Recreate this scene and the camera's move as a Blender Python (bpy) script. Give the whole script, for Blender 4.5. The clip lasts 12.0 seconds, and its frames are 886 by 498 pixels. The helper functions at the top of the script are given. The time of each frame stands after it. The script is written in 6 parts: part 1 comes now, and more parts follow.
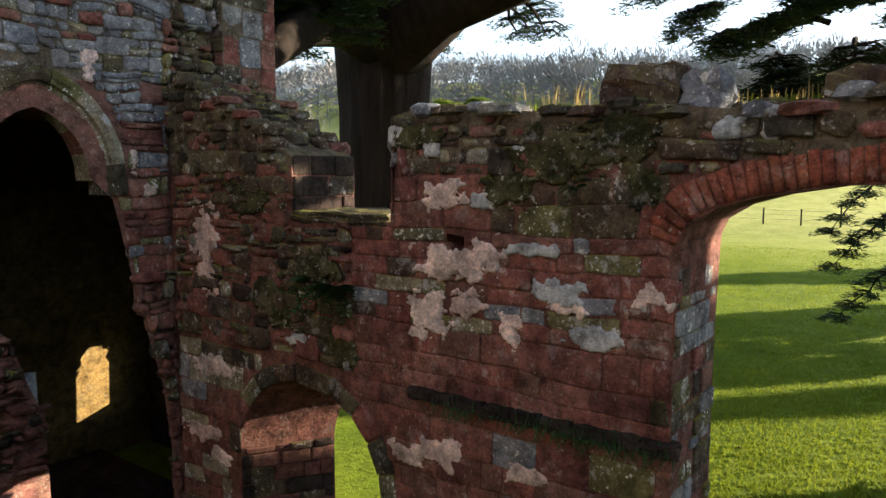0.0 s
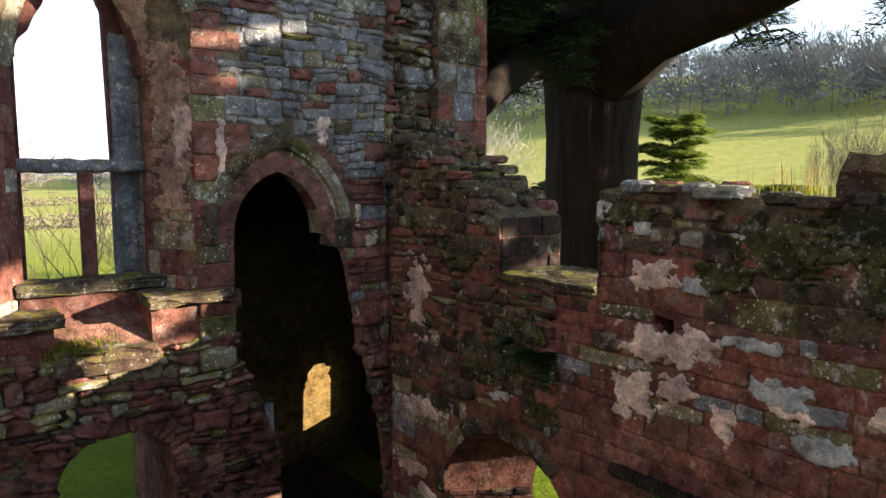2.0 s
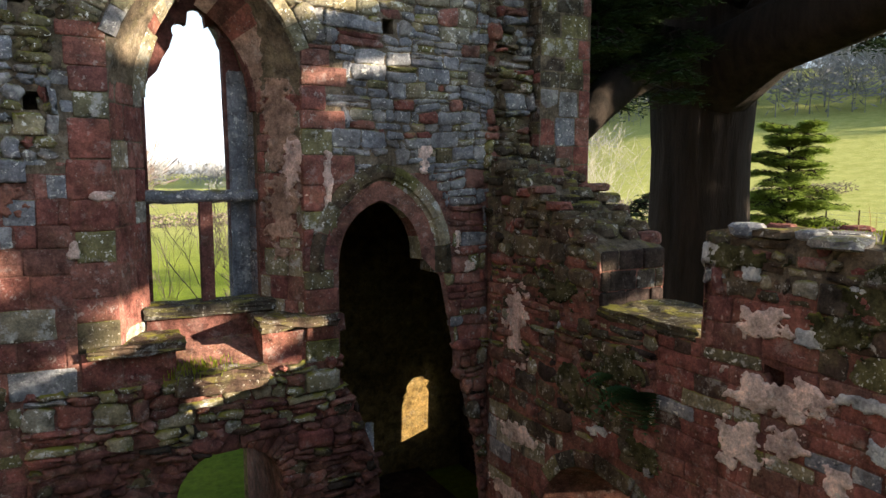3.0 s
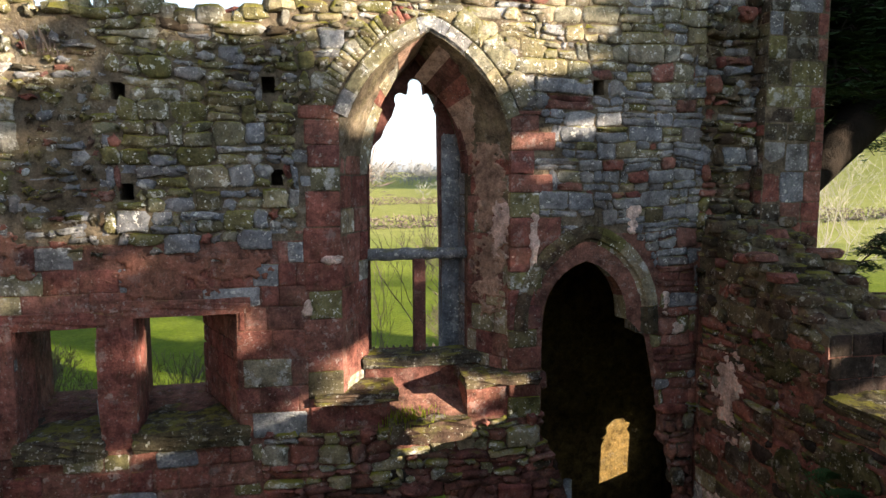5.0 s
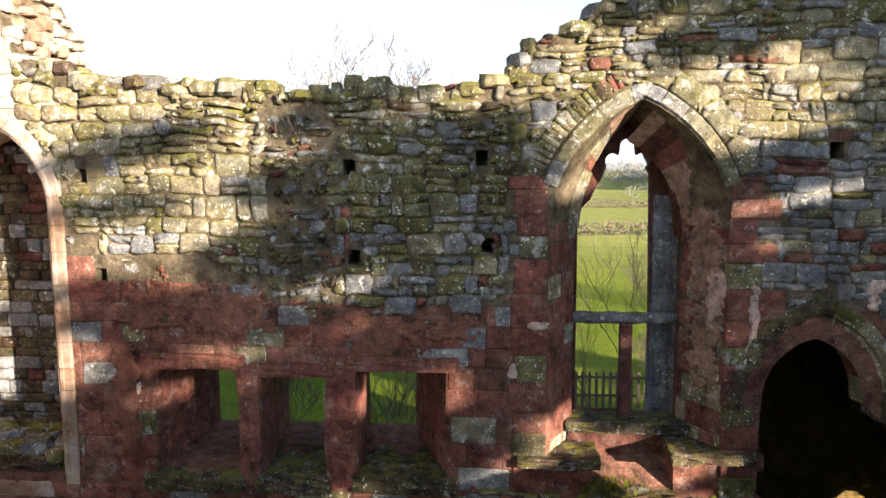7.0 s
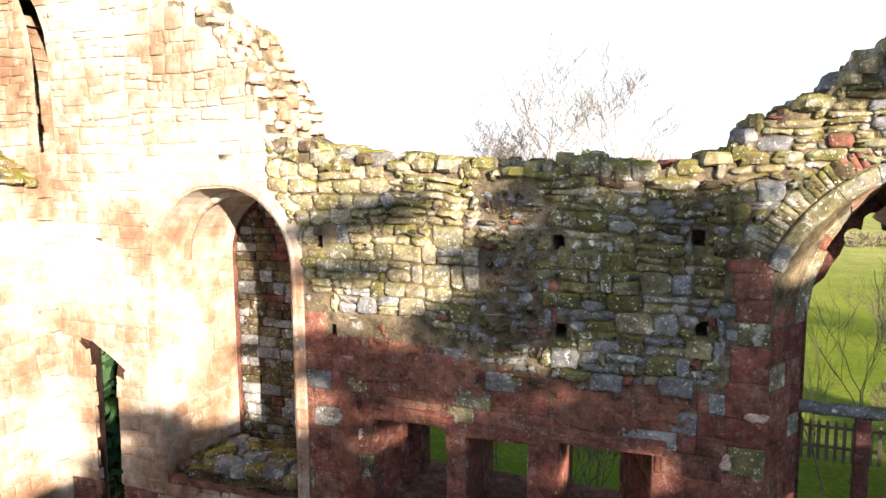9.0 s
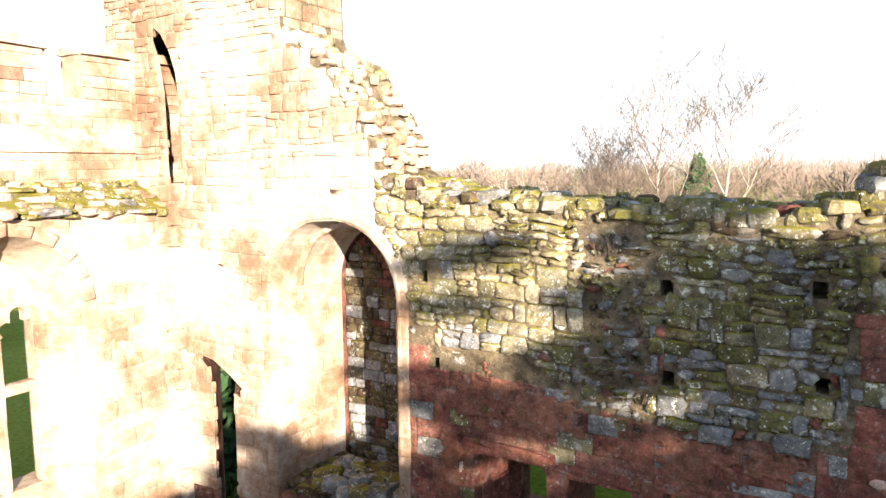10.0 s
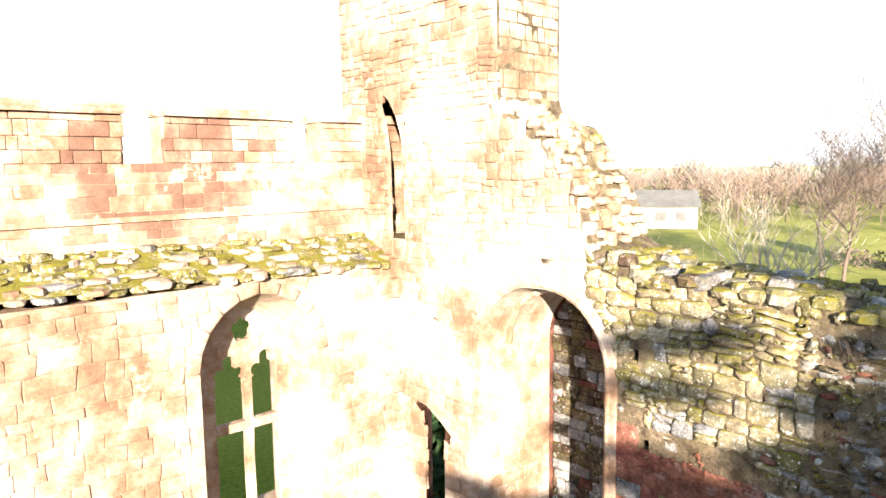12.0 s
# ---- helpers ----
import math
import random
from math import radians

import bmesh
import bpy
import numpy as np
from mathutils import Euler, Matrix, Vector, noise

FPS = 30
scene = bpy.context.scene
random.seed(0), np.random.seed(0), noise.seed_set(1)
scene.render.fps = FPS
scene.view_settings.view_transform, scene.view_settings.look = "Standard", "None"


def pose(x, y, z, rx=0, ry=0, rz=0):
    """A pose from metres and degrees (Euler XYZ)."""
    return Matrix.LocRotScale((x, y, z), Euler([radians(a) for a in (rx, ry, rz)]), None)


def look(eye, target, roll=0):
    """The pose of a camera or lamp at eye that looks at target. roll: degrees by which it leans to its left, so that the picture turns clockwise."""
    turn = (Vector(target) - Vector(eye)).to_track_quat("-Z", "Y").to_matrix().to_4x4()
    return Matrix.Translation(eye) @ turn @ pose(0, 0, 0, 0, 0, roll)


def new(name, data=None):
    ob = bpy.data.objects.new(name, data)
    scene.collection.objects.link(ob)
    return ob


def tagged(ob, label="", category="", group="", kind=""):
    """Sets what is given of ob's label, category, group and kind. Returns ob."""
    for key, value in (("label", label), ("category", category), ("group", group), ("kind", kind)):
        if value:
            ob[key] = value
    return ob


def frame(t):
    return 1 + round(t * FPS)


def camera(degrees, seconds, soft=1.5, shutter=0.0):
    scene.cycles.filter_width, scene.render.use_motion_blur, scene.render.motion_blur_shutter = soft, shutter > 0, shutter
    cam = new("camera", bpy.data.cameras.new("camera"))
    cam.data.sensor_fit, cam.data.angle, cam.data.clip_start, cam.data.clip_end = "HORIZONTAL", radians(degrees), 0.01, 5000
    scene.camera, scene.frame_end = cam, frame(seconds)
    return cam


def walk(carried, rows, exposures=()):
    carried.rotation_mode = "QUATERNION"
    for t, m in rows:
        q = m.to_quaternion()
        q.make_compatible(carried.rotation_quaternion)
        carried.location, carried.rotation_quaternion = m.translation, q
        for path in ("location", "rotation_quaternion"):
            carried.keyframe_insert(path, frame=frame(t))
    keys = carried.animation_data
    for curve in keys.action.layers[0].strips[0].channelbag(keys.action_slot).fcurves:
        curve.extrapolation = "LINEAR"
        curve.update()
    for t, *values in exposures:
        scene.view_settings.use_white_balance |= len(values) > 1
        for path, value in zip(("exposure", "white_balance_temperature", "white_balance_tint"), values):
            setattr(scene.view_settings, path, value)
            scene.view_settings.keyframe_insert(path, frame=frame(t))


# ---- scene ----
cam = camera(64.8, 12.0)
METRES, EYE, TILT, LEAN, TURN = 4.3, 4.2, -5.9, 0.0, -53.5
ROWS = [
    (0.0, 0.0, 0.0, 0.0, -0.0, 0.0, -0.0),
    (0.5, -0.0009, -0.0054, 0.033, 4.13, -0.09, -0.42),
    (1.0, -0.0013, -0.0105, 0.0674, 8.24, -0.21, -0.83),
    (1.5, -0.0057, -0.0142, 0.1025, 12.33, -0.34, -1.24),
    (2.0, -0.0076, -0.0165, 0.1378, 16.44, -0.49, -1.64),
    (2.5, -0.0073, -0.0217, 0.1736, 20.49, -0.7, -2.04),
    (3.0, -0.005, -0.0279, 0.2098, 24.59, -0.93, -2.41),
    (5.0, -0.0064, -0.0532, 0.3571, 41.1, -1.97, -3.76),
    (5.5, -0.0062, -0.0593, 0.3936, 45.28, -2.29, -4.04),
    (6.0, -0.0066, -0.0651, 0.4328, 49.42, -2.66, -4.28),
    (6.5, -0.0061, -0.0697, 0.4718, 53.66, -3.03, -4.52),
    (7.0, -0.0054, -0.0755, 0.5122, 57.9, -3.39, -4.72),
    (9.0, -0.0031, -0.0964, 0.6914, 74.93, -5.24, -5.21),
    (9.5, -0.0036, -0.1005, 0.7381, 79.2, -5.63, -5.25),
    (10.0, -0.0028, -0.1085, 0.7867, 83.4, -6.02, -5.29),
    (10.5, -0.0062, -0.1143, 0.8369, 87.71, -6.44, -5.28),
    (11.0, -0.0103, -0.1206, 0.8873, 91.98, -6.86, -5.25),
    (11.5, -0.0115, -0.127, 0.938, 96.23, -7.29, -5.14),
    (12.0, -0.0084, -0.1352, 0.9895, 100.47, -7.77, -5.0),
]
walk(cam, [(t, pose(0, 0, EYE, TILT, LEAN, TURN) @ pose(METRES * x, METRES * y, METRES * z, 90 + pitch, roll, yaw)) for t, x, y, z, yaw, pitch, roll in ROWS],
     [(0.0, 2.45), (3.0, 2.28), (5.0, 2.08), (7.0, 2.0), (9.0, 2.15), (12.0, 2.35)])

# ---------------------------------------------------------------- world, sun
SUN_AZ, SUN_EL = -42.0, 13.0          # degrees from +x, degrees above the horizon
world = bpy.data.worlds.new("sky")
scene.world = world
world.use_nodes = True
wn = world.node_tree.nodes
sky = wn.new("ShaderNodeTexSky")
sky.sky_type = 'NISHITA'
sky.sun_disc = False
sky.sun_elevation = radians(SUN_EL)
sky.sun_rotation = radians(90 - SUN_AZ)
sky.altitude = 100
sky.dust_density = 0.6
sky.air_density = 1.4
sky.ozone_density = 1.6
wn["Background"].inputs["Strength"].default_value = 0.085
# thin haze: the sky is paler and greyer than clear air
sky_grey = wn.new("ShaderNodeRGBToBW")
sky_haze = wn.new("ShaderNodeMix")
sky_haze.data_type = 'RGBA'
sky_haze.inputs["Factor"].default_value = 0.72
sky_tint = wn.new("ShaderNodeMix")
sky_tint.data_type, sky_tint.blend_type = 'RGBA', 'MULTIPLY'
sky_tint.inputs["Factor"].default_value = 1.0
sky_tint.inputs["B"].default_value = (0.83, 1.0, 1.27, 1)
lk = world.node_tree.links.new
lk(sky.outputs["Color"], sky_grey.inputs["Color"])
lk(sky_grey.outputs["Val"], sky_tint.inputs["A"])
lk(sky.outputs["Color"], sky_haze.inputs["A"])
lk(sky_tint.outputs["Result"], sky_haze.inputs["B"])
lk(sky_haze.outputs["Result"], wn["Background"].inputs["Color"])
sun_data = bpy.data.lights.new("sun", 'SUN')
sun_data.energy = 5.0
sun_data.angle = radians(0.6)
sun_data.color = (1.0, 0.84, 0.64)
sun = new("sun", sun_data)
ca, sa = math.cos(radians(SUN_AZ)), math.sin(radians(SUN_AZ))
ce, se = math.cos(radians(SUN_EL)), math.sin(radians(SUN_EL))
SUN_DIR = Vector((ca * ce, sa * ce, se))
sun.matrix_world = look(SUN_DIR * 80 + Vector((0, 0, 5)), (0, 0, 5))


# ---------------------------------------------------------------- materials
def mat_base(name, rough=0.9):
    m = bpy.data.materials.new(name)
    m.use_nodes = True
    nt = m.node_tree
    b = nt.nodes["Principled BSDF"]
    b.inputs["Roughness"].default_value = rough
    b.inputs["Specular IOR Level"].default_value = 0.085
    return m, nt, b


def nd(nt, kind, **sets):
    n = nt.nodes.new(kind)
    for k, v in sets.items():
        n.inputs[k.replace("_", " ")].default_value = v
    return n


def noise_of(nt, vec, scale, detail=5.0, rough=0.6):
    n = nt.nodes.new("ShaderNodeTexNoise")
    n.inputs["Scale"].default_value = scale
    n.inputs["Detail"].default_value = detail
    n.inputs["Roughness"].default_value = rough
    nt.links.new(vec, n.inputs["Vector"])
    return n.outputs["Fac"]


def ramp(nt, fac, stops, interp='LINEAR'):
    r = nt.nodes.new("ShaderNodeValToRGB")
    r.color_ramp.interpolation = interp
    els = r.color_ramp.elements
    while len(els) < len(stops):
        els.new(0.5)
    for e, (p, c) in zip(els, stops):
        e.position = p
        e.color = (*c, 1) if len(c) == 3 else c
    nt.links.new(fac, r.inputs["Fac"])
    return r.outputs["Color"]


def mix(nt, fac, a, b, mode='MIX'):
    n = nt.nodes.new("ShaderNodeMix")
    n.data_type = 'RGBA'
    n.blend_type = mode
    for sock, v in ((n.inputs["Factor"], fac), (n.inputs["A"], a), (n.inputs["B"], b)):
        if isinstance(v, (int, float)):
            sock.default_value = v
        elif isinstance(v, tuple):
            sock.default_value = (*v, 1)
        else:
            nt.links.new(v, sock)
    return n.outputs["Result"]


def calc(nt, op, a, b=0.0, clamp=False):
    n = nt.nodes.new("ShaderNodeMath")
    n.operation = op
    n.use_clamp = clamp
    for sock, v in ((n.inputs[0], a), (n.inputs[1], b)):
        if isinstance(v, (int, float)):
            sock.default_value = v
        else:
            nt.links.new(v, sock)
    return n.outputs[0]


def bump(nt, b, height, strength=0.5, dist=0.02):
    n = nt.nodes.new("ShaderNodeBump")
    n.inputs["Strength"].default_value = strength
    n.inputs["Distance"].default_value = dist
    nt.links.new(height, n.inputs["Height"])
    nt.links.new(n.outputs["Normal"], b.inputs["Normal"])


def step_at(nt, fac, lo, hi):
    n = nt.nodes.new("ShaderNodeMapRange")
    n.inputs["From Min"].default_value = lo
    n.inputs["From Max"].default_value = hi
    nt.links.new(fac, n.inputs["Value"])
    return n.outputs["Result"]


def stone_mat(name, palette, lichen=0.3, moss=0.3, white=0.2, rel=0.6, tone=1.0, mott=1.0, calm=0.12):
    """Weathered stone: colour block by block, stains, pale lichen spots and moss on ledges."""
    m, nt, b = mat_base(name, 0.92)
    geo = nt.nodes.new("ShaderNodeNewGeometry")
    info = nt.nodes.new("ShaderNodeObjectInfo")
    rnd = calc(nt, 'FRACT', calc(nt, 'ADD', info.outputs["Random"], geo.outputs["Random Per Island"]))
    pos = geo.outputs["Position"]
    n = len(palette)
    col = ramp(nt, rnd, [((i + 0.5) / n, tuple(v * tone for v in c)) for i, c in enumerate(palette)])
    big = noise_of(nt, pos, 1.9, 8, 0.68)
    mid = noise_of(nt, pos, 8.0, 8, 0.68)
    fine = noise_of(nt, pos, 48.0, 6, 0.7)
    mean = tuple(sum(c[i] for c in palette) / n * tone for i in range(3))
    col = mix(nt, calm, col, mean)
    col = mix(nt, mott, col, ramp(nt, big, [(0.34, (0.5, 0.49, 0.48)), (0.5, (0.88, 0.88, 0.88)), (0.66, (1.2, 1.18, 1.15))]), 'MULTIPLY')
    col = mix(nt, mott, col, ramp(nt, mid, [(0.34, (0.42, 0.40, 0.40)), (0.5, (0.9, 0.9, 0.9)), (0.68, (1.5, 1.45, 1.4))]), 'MULTIPLY')
    col = mix(nt, 1.0, col, ramp(nt, fine, [(0.3, (0.6, 0.6, 0.6)), (0.7, (1.35, 1.35, 1.35))]), 'MULTIPLY')
    # damp dark weathering that runs over joints and blocks alike
    dk = step_at(nt, noise_of(nt, pos, 2.4, 9, 0.76), 0.55, 0.63)
    col = mix(nt, calc(nt, 'MULTIPLY', dk, 0.5), col, mix(nt, 1.0, col, (0.30, 0.30, 0.24), 'MULTIPLY'))
    # lichen: ochre green bloom, grey crust and pale spots
    lf = noise_of(nt, pos, 3.1, 8, 0.7)
    col = mix(nt, calc(nt, 'MULTIPLY', step_at(nt, lf, 0.50, 0.60), lichen), col, mix(nt, fine, (0.095, 0.085, 0.035), (0.29, 0.26, 0.14)))
    cf = noise_of(nt, pos, 5.3, 8, 0.74)
    col = mix(nt, calc(nt, 'MULTIPLY', step_at(nt, cf, 0.57 - 0.03 * white, 0.62), min(0.85, 1.5 * white)), col, mix(nt, fine, (0.26, 0.26, 0.25), (0.5, 0.49, 0.46)))
    wf = noise_of(nt, pos, 13.0, 3, 0.6)
    sf = noise_of(nt, pos, 34.0, 2, 0.5)
    dots = calc(nt, 'MULTIPLY', step_at(nt, sf, 0.66 - 0.04 * white, 0.69 - 0.04 * white), step_at(nt, lf, 0.44, 0.52))
    col = mix(nt, calc(nt, 'MULTIPLY', dots, min(1.0, 1.6 * white)), col, (0.62, 0.61, 0.56))
    wm = calc(nt, 'MULTIPLY', step_at(nt, wf, 0.62 - 0.05 * white, 0.645 - 0.03 * white), step_at(nt, big, 0.5, 0.56))
    col = mix(nt, calc(nt, 'MULTIPLY', wm, min(1.0, 2.0 * white)), col, (0.60, 0.59, 0.54))
    # moss where faces look up
    sep = nt.nodes.new("ShaderNodeSeparateXYZ")
    nt.links.new(geo.outputs["Normal"], sep.inputs["Vector"])
    up = step_at(nt, sep.outputs["Z"], 0.25, 0.8)
    mm = calc(nt, 'MULTIPLY', up, step_at(nt, noise_of(nt, pos, 5.0, 5, 0.7), 0.60 - 0.25 * moss, 0.68 - 0.2 * moss))
    col = mix(nt, calc(nt, 'MULTIPLY', mm, min(1.0, moss * 1.8)), col, mix(nt, fine, (0.10, 0.10, 0.02), (0.21, 0.19, 0.032)))
    nt.links.new(col, b.inputs["Base Color"])
    h = calc(nt, 'ADD', calc(nt, 'MULTIPLY', mid, 1.0), calc(nt, 'MULTIPLY', fine, 0.3))
    bump(nt, b, h, min(1.0, rel + 0.15), 0.035)
    return m


RED = [(0.21, 0.080, 0.066), (0.245, 0.100, 0.080), (0.175, 0.061, 0.055), (0.265, 0.130, 0.104), (0.22, 0.087, 0.070), (0.20, 0.108, 0.086), (0.15, 0.063, 0.057)]
BUFF = [(0.29, 0.25, 0.155), (0.235, 0.205, 0.125), (0.34, 0.295, 0.20), (0.21, 0.19, 0.14), (0.30, 0.24, 0.165), (0.28, 0.27, 0.225), (0.19, 0.18, 0.105), (0.25, 0.24, 0.21)]
# bluish greys: skylight on the shaded corner is put into the stone colour
GREY = [(0.19, 0.20, 0.225), (0.165, 0.172, 0.195), (0.245, 0.255, 0.285), (0.225, 0.21, 0.195), (0.20, 0.215, 0.25), (0.17, 0.155, 0.155), (0.28, 0.285, 0.30)]
M_RED = stone_mat("red_sandstone", RED, 0.10, 0.25, 0.14, 0.6, 1.0, 0.95, 0.1)
M_BUFF = stone_mat("buff_sandstone", BUFF, 0.5, 0.8, 0.6, 0.7, 1.0, 0.9, 0.2)
M_GREY = stone_mat("grey_stone", GREY, 0.12, 0.4, 0.45, 0.7, 1.02, 0.85, 0.2)


def ashlar_mat(name, stops, rel=0.4):
    """Smooth dressed sandstone whose colour drifts in broad blotches across the blocks, with limewash left in places."""
    m, nt, b = mat_base(name, 0.92)
    geo = nt.nodes.new("ShaderNodeNewGeometry")
    pos = geo.outputs["Position"]
    info = nt.nodes.new("ShaderNodeObjectInfo")
    rnd = calc(nt, 'FRACT', calc(nt, 'ADD', info.outputs["Random"], geo.outputs["Random Per Island"]))
    broad = noise_of(nt, pos, 0.75, 7, 0.6)
    mid = noise_of(nt, pos, 6.0, 8, 0.7)
    fine = noise_of(nt, pos, 40.0, 6, 0.7)
    f = calc(nt, 'ADD', broad, calc(nt, 'MULTIPLY', calc(nt, 'SUBTRACT', rnd, 0.5), 0.08))
    f = calc(nt, 'ADD', f, calc(nt, 'MULTIPLY', calc(nt, 'SUBTRACT', mid, 0.5), 0.22))
    col = ramp(nt, f, stops)
    col = mix(nt, 1.0, col, ramp(nt, fine, [(0.3, (0.78, 0.78, 0.78)), (0.7, (1.2, 1.2, 1.2))]), 'MULTIPLY')
    lime = noise_of(nt, pos, 2.3, 8, 0.72)
    col = mix(nt, calc(nt, 'MULTIPLY', step_at(nt, lime, 0.58, 0.64), 0.6), col, (0.50, 0.44, 0.36))
    nt.links.new(col, b.inputs["Base Color"])
    bump(nt, b, calc(nt, 'ADD', mid, calc(nt, 'MULTIPLY', fine, 0.3)), rel, 0.025)
    return m


M_PALE = ashlar_mat("pale_pink_sandstone", [(0.31, (0.15, 0.088, 0.062)), (0.41, (0.225, 0.145, 0.10)), (0.50, (0.30, 0.228, 0.19)), (0.61, (0.43, 0.38, 0.335))])
M_PINK = ashlar_mat("pink_sandstone", [(0.34, (0.12, 0.066, 0.05)), (0.48, (0.17, 0.10, 0.078)), (0.62, (0.28, 0.20, 0.155))])
M_MOSSY = stone_mat("mossy_stone", [(0.066, 0.056, 0.036), (0.092, 0.056, 0.044), (0.062, 0.058, 0.048), (0.10, 0.076, 0.05)], 0.3, 0.45, 0.25)
M_MORTAR = stone_mat("earthy_mortar", [(0.125, 0.10, 0.072), (0.155, 0.125, 0.09)], 0.2, 0.3, 0.06, 0.9)
M_MORTAR_RED = stone_mat("red_mortar", [(0.17, 0.075, 0.06), (0.20, 0.10, 0.078)], 0.06, 0.2, 0.08, 0.8)
M_OLIVE = stone_mat("mossy_buff_stone", [(0.17, 0.155, 0.07), (0.12, 0.115, 0.045), (0.22, 0.195, 0.10), (0.16, 0.16, 0.11), (0.12, 0.10, 0.06)], 0.4, 0.8, 0.65, 0.8, 1.0, 0.95, 0.1)
M_MORTAR_PALE = ashlar_mat("pale_mortar", [(0.34, (0.19, 0.13, 0.10)), (0.46, (0.28, 0.21, 0.16)), (0.58, (0.40, 0.345, 0.28))], 0.7)
M_PLASTER = stone_mat("old_lime_plaster", [(0.54, 0.41, 0.36), (0.60, 0.48, 0.42), (0.50, 0.36, 0.32)], 0.2, 0.05, 0.3, 0.8, 1.35, 1.0)
# near-black stone: the shade inside openings and on reveals is in its colour
M_DARK = stone_mat("shade_dark_stone", [(0.030, 0.024, 0.022), (0.04, 0.028, 0.025)], 0.05, 0.1, 0.03)
# buff stone darkened so that the tower's unlit back wall stays black
M_DIM = stone_mat("shade_dim_stone", [(0.16, 0.105, 0.035), (0.19, 0.13, 0.05)], 0.1, 0.0, 0.03)
M_BRICK = stone_mat("red_brick", [(0.30, 0.09, 0.055), (0.24, 0.07, 0.05), (0.34, 0.12, 0.07), (0.27, 0.10, 0.07)], 0.1, 0.1, 0.15)

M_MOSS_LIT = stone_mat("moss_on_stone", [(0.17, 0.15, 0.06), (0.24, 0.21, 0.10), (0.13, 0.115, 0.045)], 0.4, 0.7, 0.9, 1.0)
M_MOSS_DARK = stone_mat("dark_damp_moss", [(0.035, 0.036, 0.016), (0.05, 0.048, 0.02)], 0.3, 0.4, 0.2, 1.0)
M_GREYCRUST = stone_mat("grey_lichen_crust", [(0.42, 0.43, 0.43), (0.36, 0.38, 0.39)], 0.0, 0.0, 0.3, 0.5)
# darker copy of the red stone; carries the shade of recess and arch reveal
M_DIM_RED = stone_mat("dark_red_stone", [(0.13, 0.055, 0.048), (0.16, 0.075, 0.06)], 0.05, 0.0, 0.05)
M_RENDER = stone_mat("smooth_red_render", [(0.20, 0.085, 0.064), (0.24, 0.11, 0.08)], 0.08, 0.0, 0.08, 0.6, 1.0, 0.7)
M_BUFF_PLASTER = stone_mat("buff_plaster", [(0.38, 0.25, 0.19), (0.33, 0.21, 0.16), (0.42, 0.30, 0.24)], 0.08, 0.0, 0.1, 0.6, 1.0, 0.9)


def simple_mat(name, c1, c2, scale=4.0, rough=0.9, strength=0.4, dist=0.02, stretch=(1, 1, 1), thin=0.0):
    m, nt, b = mat_base(name, rough)
    geo = nt.nodes.new("ShaderNodeNewGeometry")
    mp = nt.nodes.new("ShaderNodeMapping")
    mp.inputs["Scale"].default_value = stretch
    nt.links.new(geo.outputs["Position"], mp.inputs["Vector"])
    v = mp.outputs["Vector"]
    f = noise_of(nt, v, scale, 6, 0.65)
    g = noise_of(nt, v, scale * 7, 5, 0.7)
    col = mix(nt, step_at(nt, f, 0.35, 0.65), c1, c2)
    col = mix(nt, calc(nt, 'MULTIPLY', step_at(nt, g, 0.4, 0.7), 0.4), col, mix(nt, 1.0, col, (0.5, 0.5, 0.5), 'MULTIPLY'))
    rr = mix(nt, calc(nt, 'MULTIPLY', geo.outputs["Random Per Island"], 0.6), col, mix(nt, 1.0, col, (0.55, 0.6, 0.5), 'MULTIPLY'))
    nt.links.new(rr, b.inputs["Base Color"])
    bump(nt, b, calc(nt, 'ADD', f, calc(nt, 'MULTIPLY', g, 0.5)), strength, dist)
    if thin:
        tl = nt.nodes.new("ShaderNodeBsdfTranslucent")
        nt.links.new(rr, tl.inputs["Color"])
        mx = nt.nodes.new("ShaderNodeMixShader")
        mx.inputs["Fac"].default_value = thin
        nt.links.new(b.outputs["BSDF"], mx.inputs[1])
        nt.links.new(tl.outputs["BSDF"], mx.inputs[2])
        nt.links.new(mx.outputs["Shader"], nt.nodes["Material Output"].inputs["Surface"])
    return m


def field_mat():
    """Grass that turns yellower and drier in broad drifts."""
    m, nt, b = mat_base("lawn_grass", 1.0)
    geo = nt.nodes.new("ShaderNodeNewGeometry")
    pos = geo.outputs["Position"]
    broad = noise_of(nt, pos, 0.035, 5, 0.6)
    mid = noise_of(nt, pos, 0.6, 6, 0.65)
    fine = noise_of(nt, pos, 7.0, 6, 0.7)
    col = mix(nt, step_at(nt, mid, 0.38, 0.62), (0.085, 0.13, 0.008), (0.125, 0.17, 0.012))
    col = mix(nt, step_at(nt, broad, 0.46, 0.62), col, (0.20, 0.235, 0.035))
    # grazed pasture beyond the mown lawn pales with distance, haze put into its colour
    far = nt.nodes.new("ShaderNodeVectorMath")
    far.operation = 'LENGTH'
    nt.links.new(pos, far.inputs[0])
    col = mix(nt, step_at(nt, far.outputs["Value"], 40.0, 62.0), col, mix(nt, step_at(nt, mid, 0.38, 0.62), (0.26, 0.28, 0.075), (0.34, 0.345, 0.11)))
    col = mix(nt, 1.0, col, ramp(nt, fine, [(0.3, (0.6, 0.6, 0.6)), (0.7, (1.25, 1.25, 1.25))]), 'MULTIPLY')
    nt.links.new(col, b.inputs["Base Color"])
    bump(nt, b, calc(nt, 'ADD', mid, calc(nt, 'MULTIPLY', fine, 0.4)), 1.0, 0.15)
    return m


